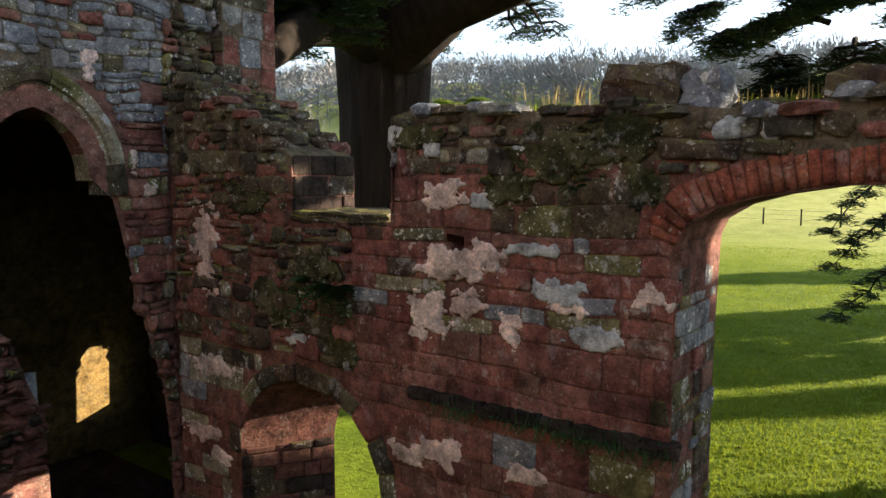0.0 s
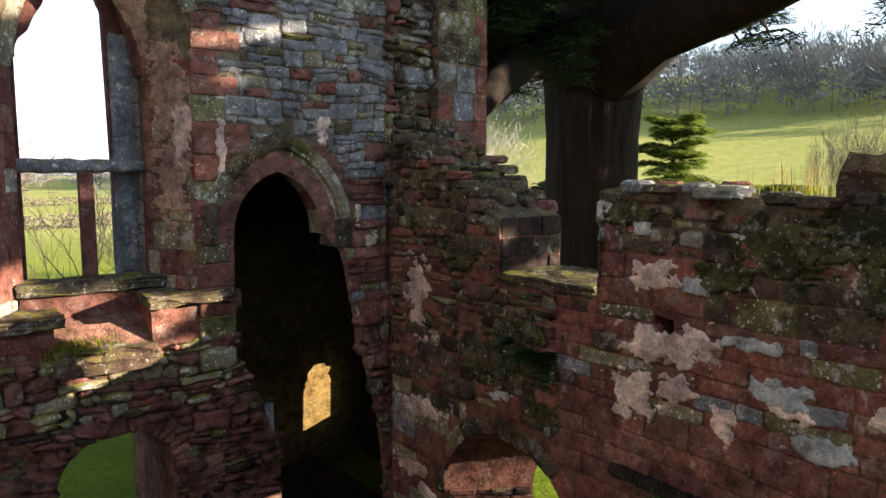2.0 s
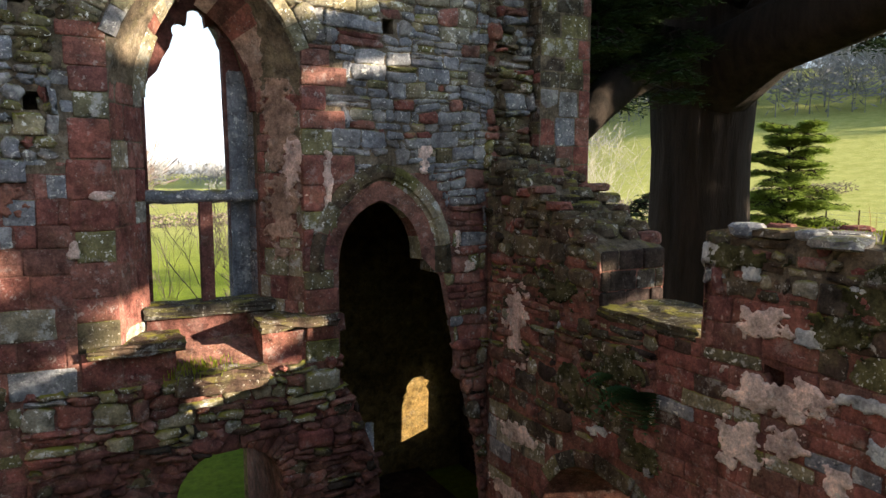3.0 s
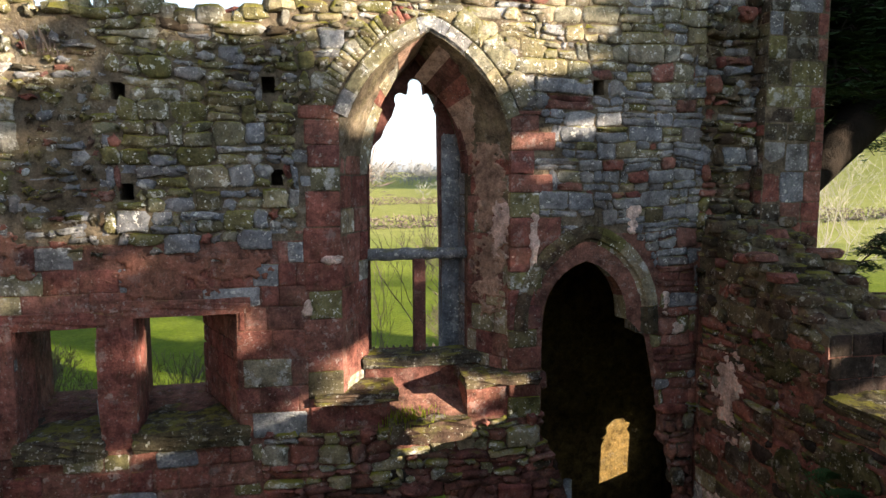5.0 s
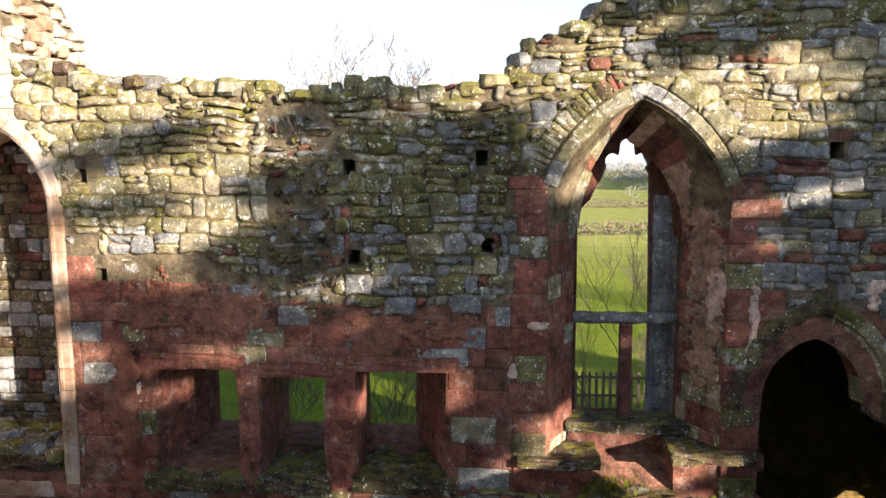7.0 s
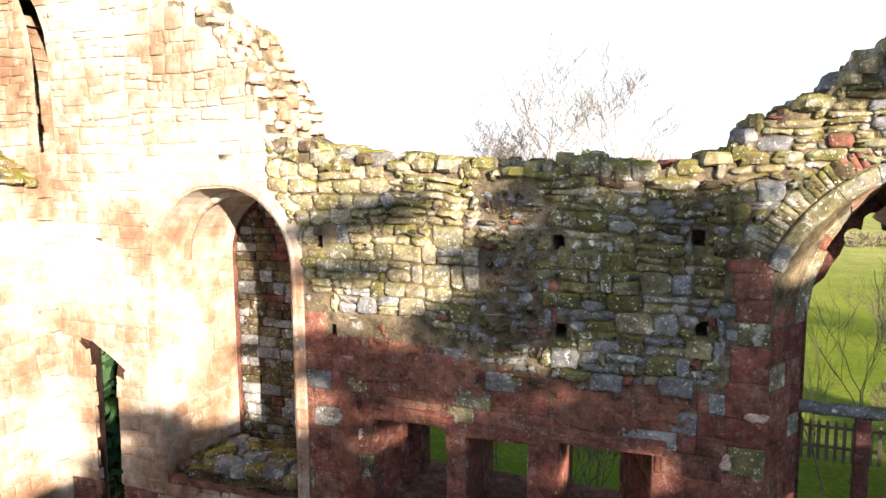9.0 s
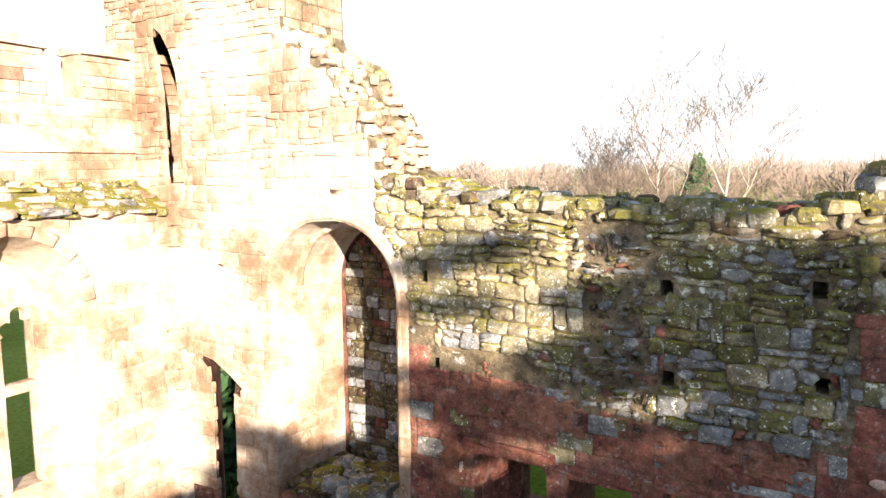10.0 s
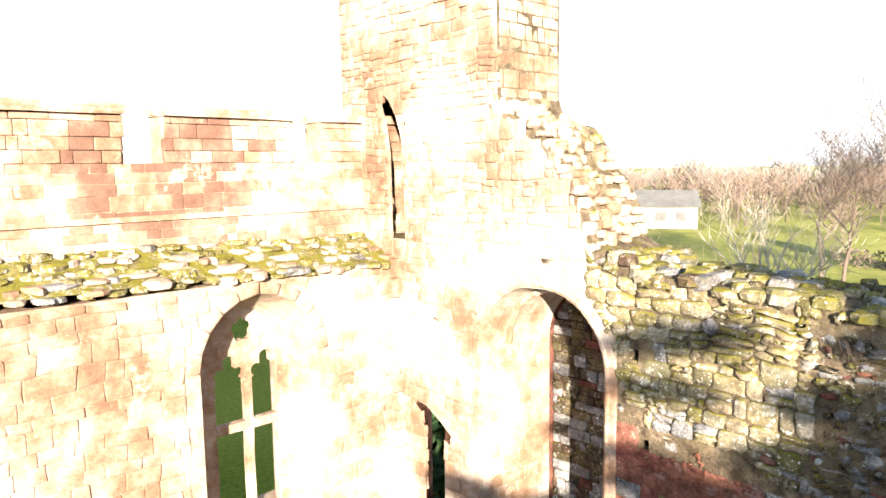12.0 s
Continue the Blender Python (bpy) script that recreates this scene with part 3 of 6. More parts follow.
DOOR_F = [(2.86, -0.6), (4.12, -0.6), (4.10, 1.3), (4.03, 2.0), (3.88, 2.6), (3.76, 3.1), (3.66, 3.6), (3.58, 3.98), (3.36, 4.2),
          *arch(2.43, 3.36, 4.0, 4.22, 4.82, 6)[2:], (2.42, 4.1), (2.42, 3.0), (2.58, 2.75), (2.72, 2.3), (2.84, 2.0)]
DOOR_B = [(s + (0.95 if s > 2.95 else 0.05), z) for s, z in DOOR_F]
W1F = [(-3.62, 3.3), (-2.71, 3.3), (-2.71, 4.28), (-2.80, 4.43), (-3.3, 4.47), (-3.55, 4.46), (-3.62, 4.38)]
W1B = [(-3.44, 3.42), (-2.75, 3.42), (-2.75, 4.30), (-2.86, 4.42), (-3.2, 4.42), (-3.40, 4.42), (-3.44, 4.38)]
W2F = [(-2.51, 3.25), (-1.81, 3.25), (-1.81, 4.38), (-2.51, 4.38)]
W2B = [(-2.59, 3.42), (-1.85, 3.42), (-1.85, 4.36), (-2.59, 4.36)]
W3F = [(-1.51, 3.28), (-0.60, 3.28), (-0.60, 4.43), (-1.51, 4.45)]
W3B = [(-1.60, 3.42), (-1.02, 3.42), (-1.02, 4.40), (-1.60, 4.42)]
REC_F = arch(-6.60, -4.62, 3.25, 6.05, 6.98)
REC_B = arch(-6.42, -4.80, 3.25, 6.0, 6.86)
LOW_F = arch(0.78, 1.78, -0.6, 2.0, 2.45)
LOW_B = arch(0.9, 1.72, -0.6, 2.0, 2.42)
SLIT_F = [(-7.80, -0.6), (-7.37, -0.6), (-7.37, 4.50), (-7.22, 4.44), (-7.22, 4.60), (-7.45, 4.76), (-7.75, 4.93), (-8.10, 5.0), (-7.88, 4.80), (-7.79, 4.5)]
SLIT_B = [(s - 1.25, z - 0.02) for s, z in SLIT_F]
WALK_F = [(-8.47, 7.42), (-8.17, 7.42), (-8.18, 8.5), (-8.23, 8.95), (-8.34, 9.25), (-8.50, 9.50), (-8.64, 9.60), (-8.66, 9.42), (-8.56, 9.15), (-8.48, 8.7)]
WALK_B = [(s - (0.55 if i in (1, 2, 3, 4, 5) else 2.3), z) for i, (s, z) in enumerate(WALK_F)]
put_holes = [(-1.53, 6.45), (-0.25, 6.53), (-1.50, 5.57), (-0.19, 5.69), (2.99, 6.58), (-4.1, 5.37), (-4.25, 6.37)]
PUT = [[(s - 0.06, z - 0.075), (s + 0.06, z - 0.075), (s + 0.06, z + 0.075), (s - 0.06, z + 0.075)] for s, z in put_holes]

north = wall_body("wall_north", P_N, n_outer,
                  [[(0, WIN_F), (0.55, WIN_M), (0.66, WIN_M), (1.25, WIN_B)], [(0, DOOR_F), (1.25, DOOR_B)], [(0, W1F), (1.25, W1B)], [(0, W2F), (1.25, W2B)], [(0, W3F), (1.25, W3B)],
                   [(0, REC_F), (1.25, REC_B)], [(0, LOW_F), (1.25, LOW_B)], [(0, SLIT_F), (1.25, SLIT_B)], [(0, WALK_F), (1.25, WALK_B)]] + [[(0, p), (0.45, p)] for p in PUT],
                  1.25, M_MORTAR, "ruined red and buff sandstone rubble wall with pointed openings", None, (5.1,))

# --- east wall
e_top = ragged([(6.7, 5.3), (6.4, 5.22), (6.05, 5.0), (5.75, 4.9), (5.5, 4.72), (5.15, 4.68), (4.95, 4.5), (4.80, 4.42), (4.78, 3.86)], 0.14, 0.05, 7)[:-1]
e_top += [(4.78, 3.84), (3.62, 3.84), (3.62, 4.66)]
# unseen south end is raised to 6.8 to shade the foot of the recess
e_top += ragged([(3.6, 4.68), (3.0, 4.7), (2.3, 4.64), (1.7, 4.64), (1.3, 4.6), (0.9, 4.6), (0.35, 4.66), (-0.25, 4.72), (-0.9, 6.0), (-1.4, 6.8), (-7.4, 6.8)], 0.18, 0.03, 9)
e_outer = [(-7.4, -0.6), (6.7, -0.6)] + e_top
# the wall's outer skin, unseen, is cut back beside the gap to let sun reach the bench
spread_gap = lambda s, z, d: 2.2 + (s - 2.2) * (1 - d / 0.8 * 0.65) if 2.2 < s < 3.63 and z > 3.5 else s
e_back = [(spread_gap(s, z, 0.8), z) for s, z in e_outer]
P_GAP = lambda s, d, z: P_E(spread_gap(s, z, d), d, z)
BIG_F = [(-1.33, -0.6), (1.36, -0.6), (1.36, 3.1), (1.34, 3.8), (1.29, 3.92), (1.13, 4.02), (0.89, 4.09), (0.53, 4.15), (0.0, 4.18), (-0.53, 4.15), (-0.89, 4.09), (-1.13, 4.02), (-1.29, 3.92), (-1.33, 3.8)]
BIG_B = [(s * 0.98, z) for s, z in BIG_F]
ELO_F = arch(3.74, 5.62, -0.6, 1.45, 2.34)
ELO_B = arch(3.78, 5.12, -0.6, 1.45, 2.2)
E_PUT = [(2.92, 3.62), (3.07, 3.62), (3.08, 3.78), (2.92, 3.76)]
east = wall_body("wall_east", P_E, e_outer, [[(0, BIG_F), (0.8, BIG_B)], [(0, ELO_F), (0.8, ELO_B)], [(0, E_PUT), (0.3, E_PUT)]], 0.8, M_MORTAR,
                 "dark red sandstone wall in shade with mossy broken top and patches of plaster", e_back, (4.3,))

# --- west wall
w_outer = [(-7.4, -0.6), (6.8, -0.6), (6.8, 7.05), (-7.4, 7.05)]
GW_F = arch(3.49, 5.22, 3.1, 5.95, 6.87)
GW_M = arch(3.72, 4.98, 3.5, 5.85, 6.62)
GW_B = arch(3.6, 5.1, 3.5, 5.85, 6.7)
west = wall_body("wall_west", P_W, w_outer, [[(0, GW_F), (0.8, GW_M), (0.95, GW_M), (1.2, GW_B)]], 1.2, M_MORTAR_PALE,
                 "tall pale sandstone wall lit by the low sun")

# --- south wall, added out of view, closes the court behind; its height shades the west wall
south = wall_body("wall_south", lambda s, d, z: (s, -7.0 - d, z), [(-9.0, -0.6), (5.0, -0.6), (5.0, 6.8), (-9.0, 6.8)], [], 0.8, M_MORTAR, "plain ruined red sandstone wall, added out of view")

def box(bl, a, b, mi=0):
    x0, y0, z0 = a
    x1, y1, z1 = b
    v = [(x0, y0, z0), (x1, y0, z0), (x1, y1, z0), (x0, y1, z0), (x0, y0, z1), (x1, y0, z1), (x1, y1, z1), (x0, y1, z1)]
    bl.add(v, [(0, 3, 2, 1), (4, 5, 6, 7), (0, 1, 5, 4), (1, 2, 6, 5), (2, 3, 7, 6), (3, 0, 4, 7)], mi, False)


def slab(name, P, outer, holes, d0, d1, mats, parent):
    """A plate with openings from depth d0 to d1."""
    from mathutils.geometry import tessellate_polygon as tess
    bl = Builder()
    loops = [outer] + holes
    flat = [p for lp in loops for p in lp]
    tris = tess([[Vector((s, z, 0)) for s, z in lp] for lp in loops])
    for d in (d0, d1):
        bl.add([P(s, d, z) for s, z in flat], tris, 0, False)
    for lp in loops:
        n = len(lp)
        bl.add([P(s, d0, z) for s, z in lp] + [P(s, d1, z) for s, z in lp], [(i, (i + 1) % n, n + (i + 1) % n, n + i) for i in range(n)], 0, False)
    ob = bl.make(name, mats, parent)
    return fix_normals(ob)


# ---------------------------------------------------------------- masonry
MATS = [M_RED, M_BUFF, M_GREY, M_PALE, M_MOSSY, M_DARK, M_BRICK, M_PINK, M_OLIVE, M_DIM_RED]
R_, B_, G_, P_, MO_, D_, BR_, PK_, OL_, DR_ = range(10)


def weighted(rng, *pairs):
    t = rng.random() * sum(w for _, w in pairs)
    for k, w in pairs:
        t -= w
        if t <= 0:
            return k
    return pairs[0][0]


n_shape = Shape(n_outer)
n_holes = [Shape(h) for h in (arch(0.22, 2.26, 3.22, 5.75, 7.22), DOOR_F, W1F, W2F, W3F, arch(-6.76, -4.46, 3.25, 6.05, 7.14), LOW_F, SLIT_F, [(s + (0.05 if 0 < i < 6 else -0.06), z) for i, (s, z) in enumerate(WALK_F)])] + [Shape(p) for p in PUT]
door_ring = Shape(arch(2.22, 3.76, 4.1, 4.25, 5.22))


def n_inside(s, z):
    return n_shape.has(s, z) and not any(h.has(s, z) for h in n_holes) and not door_ring.has(s, z)


rn = random.Random(11)


def red_line(s):
    """Height up to which the wall is of red stone."""
    pts = ((-9.0, 5.75), (-4.45, 5.75), (-4.0, 5.5), (-2.85, 5.45), (-2.2, 5.1), (-1.6, 5.0), (-0.25, 5.02), (0.1, 5.3), (2.3, 5.3), (2.6, 4.9), (4.3, 4.6), (6.0, 4.6))
    for (a, za), (b, zb) in zip(pts, pts[1:]):
        if s <= b:
            return za + (zb - za) * (s - a) / (b - a) + 0.10 * noise.noise(Vector((s * 3.0, 0.0, 2.0)))
    return 4.6


def n_pick(s, z):
    f = noise.noise(Vector((s * 0.9, z * 0.9, 7.0)))
    g = noise.noise(Vector((s * 1.7, z * 2.6, 1.0)))
    if s < -4.9 and z > 3:
        return P_
    if s > 2.1 or (s > 0.2 and z > 7.3):
        if z > 7.5:
            return weighted(rn, (B_, 5), (OL_, 3), (G_, 3), (R_, 0.4))
        if z > 6.55 + 0.3 * f:
            return weighted(rn, (B_, 7), (G_, 3), (R_, 0.5 + 1.8 * max(0, g)))
        if z > red_line(s):
            return weighted(rn, (G_, 9), (R_, 0.6 + 5 * max(0, g)), (B_, 1.2), (OL_, 0.7))
        return weighted(rn, (R_, 7), (G_, 2), (OL_, 1))
    # buff below the bench puts golden sunlight into the stone colour
    if 0.3 < s < 2.15 and 2.55 < z < 3.25:
        return weighted(rn, (B_, 6), (R_, 1))
    if z < red_line(s):
        return weighted(rn, (R_, 12), (B_, 0.8), (G_, 0.7 + (6 if z > red_line(s) - 0.25 or 4.62 < z < 4.85 else 0)), (OL_, 0.8))
    if s < -2.3 + 0.3 * g:
        if z < red_line(s) + 0.35:
            return weighted(rn, (G_, 4), (B_, 4), (R_, 0.6))
        return weighted(rn, (B_, 9), (G_, 1), (OL_, 1.0 + (2.5 if z > 6.9 else 0)), (R_, 0.12))
    if z > 5.95 + 0.4 * f:
        return weighted(rn, (OL_, 7), (B_, 2 + (4 if z > 6.85 else 0)), (G_, 2.2), (MO_, 1.5))
    return weighted(rn, (G_, 6), (OL_, 3), (R_, 1), (B_, 1.5))


nm = Masonry(north, MATS, lambda c: -3.2 < c[0] < 4.2 and 4.4 < c[2] < 6.6, 21)
n_scar = lambda s, z: -2.36 + 0.16 * noise.noise(Vector((z * 2.2, 0, 5))) < s < -1.72 + 0.16 * noise.noise(Vector((z * 2.0, 3, 5))) and 5.0 < z < 7.0
n_low = lambda s, z: n_inside(s, z) and z < red_line(s)
n_high = lambda s, z: n_inside(s, z) and z > red_line(s) + 0.01 and not n_scar(s, z)
quoins = []
zq, long_ = 3.2, True
while zq < 6.32:
    hq = rn.uniform(0.16, 0.30)
    quoins.append((2.06, 2.06 + (0.50 if long_ else 0.30) + rn.uniform(-0.05, 0.05), zq, min(zq + hq, 6.34)))
    zq, long_ = zq + hq, not long_
quoin_shapes = [Shape([(a, c), (b, c), (b, d), (a, d)]) for a, b, c, d in quoins]
n_right = lambda s, z: n_inside(s, z) and not any(q.has(s, z) for q in quoin_shapes)
nm.lay(S_N, -9.7, -0.4, 0.0, 3.2, n_inside, n_pick, (0.18, 0.5), (0.12, 0.22), (0.0, 0.03), 0.012, 0.014, 0.008, 0.05)
nm.bend = 1.0
nm.rubble(S_N, -0.4, 4.19, 0.0, 2.62, n_inside, lambda s, z: weighted(rn, (DR_, 9), (R_, 2), (MO_, 2), (D_, 1)), (0.08, 0.19), (0.0, 0.10), 0.012, 0.022, 0.018, 0.0, 0.95)
# buff stones mark the sun strip under the bench, so that it reads golden
nm.rubble(S_N, -0.4, 4.19, 2.62, 3.22, n_inside, lambda s, z: weighted(rn, (B_, 6), (R_, 3)) if 0.2 < s < 2.3 else weighted(rn, (R_, 6), (B_, 1), (G_, 0.6)), (0.10, 0.2), (0.02, 0.09), 0.010, 0.020, 0.014, 0.0, 1.0)
nm.bend = 0.0
nm.bend = 0.8
nm.lay(S_N, -9.7, -4.9, 3.2, 7.5, n_inside, n_pick, (0.14, 0.5), (0.11, 0.24), (0.012, 0.030), 0.007, 0.007, 0.006, 0.04, True)
nm.rubble(S_N, -9.7, -4.9, 7.5, 12.4, n_inside, n_pick, (0.15, 0.26), (0.013, 0.036), 0.008, 0.010, 0.008)
nm.bend = 0.0
nm.bend = 0.35
nm.lay(S_N, -4.9, 0.05, 3.2, 5.9, n_low, n_pick, (0.20, 0.58), (0.14, 0.28), (0.004, 0.014), 0.006, 0.008, 0.005, 0.02, True)
nm.bend = 0.0
nm.bend = 1.0
nm.rubble(S_N, -4.9, 2.3, 4.85, 9.0, lambda s, z: n_inside(s, z) and z > red_line(s) - 0.12, n_pick, (0.08, 0.14), (-0.012, 0.002), 0.007, 0.010, 0.006, 0.0, 0.7)
nm.rubble(S_N, 2.3, 4.76, 4.5, 9.0, n_right, n_pick, (0.07, 0.12), (-0.012, 0.0), 0.007, 0.010, 0.006, 0.0, 0.7)
nm.bend = 0.0
zq = 3.2
while zq < 6.32:
    hq = rn.uniform(0.2, 0.36)
    nm.one(S_N, rn.uniform(0.0, 0.12), 0.385, zq, min(zq + hq, 6.36), lambda s, z: R_ if z > 5.75 else weighted(rn, (R_, 4), (OL_, 3), (MO_, 2)), (0.014, 0.02), 0.006, 0.008, 0.004)
    zq += hq
for i, (a, b, c, d) in enumerate(quoins):
    if c < 4.9:
        b = min(b, 2.41)
    nm.one(S_N, a, b, c, d, lambda s, z: R_ if i % 3 or z > 6 else OL_, (0.016, 0.022), 0.006, 0.008, 0.004)
# thin wandering courses of blue-grey stone over the corner door
nm.bend = 1.0
nm.rubble(S_N, 2.3, 4.19, 3.2, 6.5, n_right, n_pick, (0.11, 0.20), (0.010, 0.032), 0.007, 0.014, 0.011, 0.0, 1.0)
nm.rubble(S_N, 2.3, 4.19, 6.5, 9.2, n_right, n_pick, (0.13, 0.24), (0.012, 0.036), 0.010, 0.018, 0.012)
nm.rubble(S_N, 4.15, 4.76, 4.6, 9.2, n_shape.has, lambda s, z: weighted(rn, (MO_, 5), (G_, 3 if z > 5.6 else 1), (R_, 1.5), (OL_, 1)), (0.10, 0.22), (0.0, 0.15), 0.016, 0.03, 0.016, 0.0, 0.8)
# buff and olive rubble above the red stone, larger towards the top
nm.rubble(S_N, -4.9, 0.0, 4.85, 6.35, n_high, n_pick, (0.14, 0.25), (0.016, 0.055), 0.010, 0.020, 0.014, 0.0, 0.9)
nm.rubble(S_N, -4.9, 0.0, 6.35, 7.6, n_high, n_pick, (0.16, 0.28), (0.016, 0.065), 0.011, 0.026, 0.018, 0.0, 1.0)
nm.rubble(S_N, 0.0, 2.46, 6.34, 9.2, n_right, n_pick, (0.12, 0.22), (0.012, 0.045), 0.010, 0.022, 0.013)
nm.rubble(S_N, -2.6, -1.5, 5.0, 7.0, lambda s, z: n_inside(s, z) and n_scar(s, z), lambda s, z: weighted(rn, (MO_, 4), (G_, 3), (OL_, 3), (R_, 1.5)), (0.07, 0.14), (-0.02, 0.06), 0.02, 0.024, 0.02, 0.0, 0.55)
nm.bend = 0.0

nm.cap(P_N, [p for p in n_top if p[0] < -4.7], 1.22, lambda s, z: weighted(rn, (P_, 6), (B_, 1)), (0.17, 0.2, 0.11), 0.13)
nm.cap(P_N, [p for p in n_top[4:] if p[0] > -4.75], 1.22, lambda s, z: weighted(rn, (B_, 5), (OL_, 4), (MO_, 1), (G_, 2), (R_, 0.2)), (0.24, 0.27, 0.15))
nm.ring(LOW_F[2:], 0.22, S_N, 0.05, lambda s, z: weighted(rn, (DR_, 2), (R_, 1)))


def jamb(mas, p0, p1, z0, z1, pick, course=(0.18, 0.34), size=(0.2, 0.4), out=(0.0, 0.012)):
    """Dressed blocks over an upright reveal from plan point p0 to p1; the face lies to the left of p0 -> p1."""
    d = Vector((p1[0] - p0[0], p1[1] - p0[1]))
    l = d.length
    d /= l
    nrm = Vector((-d.y, d.x))
    P = lambda s, dd, z: (p0[0] + d.x * s + nrm.x * dd, p0[1] + d.y * s + nrm.y * dd, z)
    mas.lay(P, 0.0, l, z0, z1, lambda s, z: True, pick, size, course, out, 0.008)


def voussoirs(P, path, profile, mats, parent, count, gap=0.003, name="voussoir", seed=1):
    """Blocks of an arch: a profile of (outward offset, proud) swept along a path, cut into count blocks."""
    rng = random.Random(seed)
    cum = [0.0]
    for (a, za), (b, zb) in zip(path, path[1:]):
        cum.append(cum[-1] + math.hypot(b - a, zb - za))

    def at(l):
        l = min(max(l, 0.0), cum[-1])
        i = max(k for k in range(len(cum) - 1) if cum[k] <= l + 1e-9)
        t = (l - cum[i]) / (cum[i + 1] - cum[i])
        (a, za), (b, zb) = path[i], path[i + 1]
        tang = lambda k: Vector((path[min(len(path) - 1, k + 1)][0] - path[max(0, k - 1)][0], path[min(len(path) - 1, k + 1)][1] - path[max(0, k - 1)][1])).normalized()
        d = tang(i).lerp(tang(i + 1), t).normalized()
        return a + (b - a) * t, za + (zb - za) * t, d.y, -d.x
    cuts = [cum[-1] * (i + (rng.uniform(-0.18, 0.18) if 0 < i < count else 0)) / count for i in range(count + 1)]
    n = len(profile)
    for l0, l1 in zip(cuts, cuts[1:]):
        lift = rng.uniform(-0.003, 0.003)
        verts, steps = [], 5
        for k in range(steps + 1):
            s0, z0, nx, nz = at(l0 + gap + (l1 - l0 - 2 * gap) * k / steps)
            wear = lambda: rng.uniform(-0.0035, 0.0035)
            verts += [P(s0 + nx * (o + wear()), d + lift + wear(), z0 + nz * (o + wear())) for o, d in profile]
        c = Vector(verts[len(verts) // 2])
        faces = [(k * n + i, k * n + (i + 1) % n, (k + 1) * n + (i + 1) % n, (k + 1) * n + i) for k in range(steps) for i in range(n)]
        faces += [tuple(range(n)), tuple(steps * n + i for i in range(n - 1, -1, -1))]
        bl = Builder()
        bl.add([Vector(v) - c for v in verts], faces, 0, False)
        ob = bl.make(name, [rng.choice(mats)], parent)
        ob.location = c
        fix_normals(ob)


# chamfered face order of the great window, above its red quoins
win_arc = [p for p in WIN_F[2:] if p[1] > 6.22]
FACE = [(-0.004, -0.10), (-0.004, -0.012), (0.03, 0.028), (0.135, 0.030), (0.15, 0.016), (0.15, -0.05)]
voussoirs(S_N, win_arc, FACE, [M_BUFF, M_BUFF, M_GREY], north, 9, seed=4)
voussoirs(S_N, [p for p in WIN_F[2:] if p[0] > 1.26], [(0.02, -0.11), (-0.010, -0.11), (-0.345, -0.545), (-0.30, -0.545)], [M_RED, M_BUFF_PLASTER, M_BUFF_PLASTER, M_DIM_RED], north, 8, 0.002, "soffit_stone", 9)
flank = random.Random(17)
for (fa, fb), (ma, mb) in zip(list(zip(WIN_F[12:], WIN_F[13:])), list(zip(WIN_M[12:], WIN_M[13:]))):
    bl = Builder()
    front = [(fa, 0.11), (fb, 0.11), (mb, 0.54), (ma, 0.54)]
    pull = lambda p, k: (p[0] + (1.23 - p[0]) * k, p[1] + (5.6 - p[1]) * k)
    k = flank.uniform(0.016, 0.028)
    verts = [P_N(*(lambda q: (q[0], d, q[1]))(pull(p, k))) for p, d in front] + [P_N(*(lambda q: (q[0], d, q[1]))(pull(p, -0.02))) for p, d in front]
    bl.add(verts, [(0, 1, 2, 3), (7, 6, 5, 4), (0, 4, 5, 1), (1, 5, 6, 2), (2, 6, 7, 3), (3, 7, 4, 0)], 0, False)
    fix_normals(bl.make("soffit_stone", [flank.choice((M_RED, M_BUFF_PLASTER, M_BUFF))], north))
# relieving arch: thin stones to the west, broad pale blocks to the east
relief = arch(0.22, 2.26, 3.2, 5.75, 7.24, 16)[2:]
nm.ring([p for p in relief[:17] if p[1] > 6.3], 0.22, S_N, 0.03, lambda s, z: B_, 0, 3)
fine_relief = []
for (a, za), (b, zb) in zip(relief[17:], relief[18:]):
    fine_relief += [(a + (b - a) * q / 2, za + (zb - za) * q / 2) for q in range(2)]
nm.ring([p for p in fine_relief if p[1] > 6.3], 0.20, S_N, 0.03, lambda s, z: weighted(rn, (OL_, 3), (B_, 2)) if s < 0.85 else R_)
voussoirs(S_N, [(-4.62, 3.3), (-4.62, 4.2), (-4.62, 5.1)] + REC_F[2:] + [(-6.60, 5.1), (-6.60, 4.2), (-6.60, 3.3)], [(-0.006, -0.10), (-0.006, 0.0), (0.03, 0.034), (0.06, 0.036), (0.07, 0.024), (0.15, 0.028), (0.165, 0.014), (0.165, -0.04)], [M_PALE], north, 30, seed=12)
voussoirs(S_N, [(s, z) for s, z in arch(-6.52, -4.72, 3.25, 6.02, 6.90, 12)[2:] if s < -5.0], [(-0.035, -0.50), (-0.05, -0.46), (-0.035, -0.42), (0.02, -0.41), (0.02, -0.50)], [M_PALE], north, 8, name="recess_rib", seed=13)
# moulded orders of the corner door
door_in = [(3.37, 4.16)] + arch(2.42, 3.37, 4.0, 4.22, 4.86, 8)[2:] + [(2.42, 4.1), (2.42, 3.95)]
voussoirs(S_N, door_in, [(-0.005, -0.28), (0.0, -0.20), (0.04, -0.10), (0.055, -0.10), (0.065, -0.075), (0.10, -0.05), (0.125, -0.03), (0.125, -0.3)], [M_RED, M_RED, M_BUFF], north, 9, seed=6)
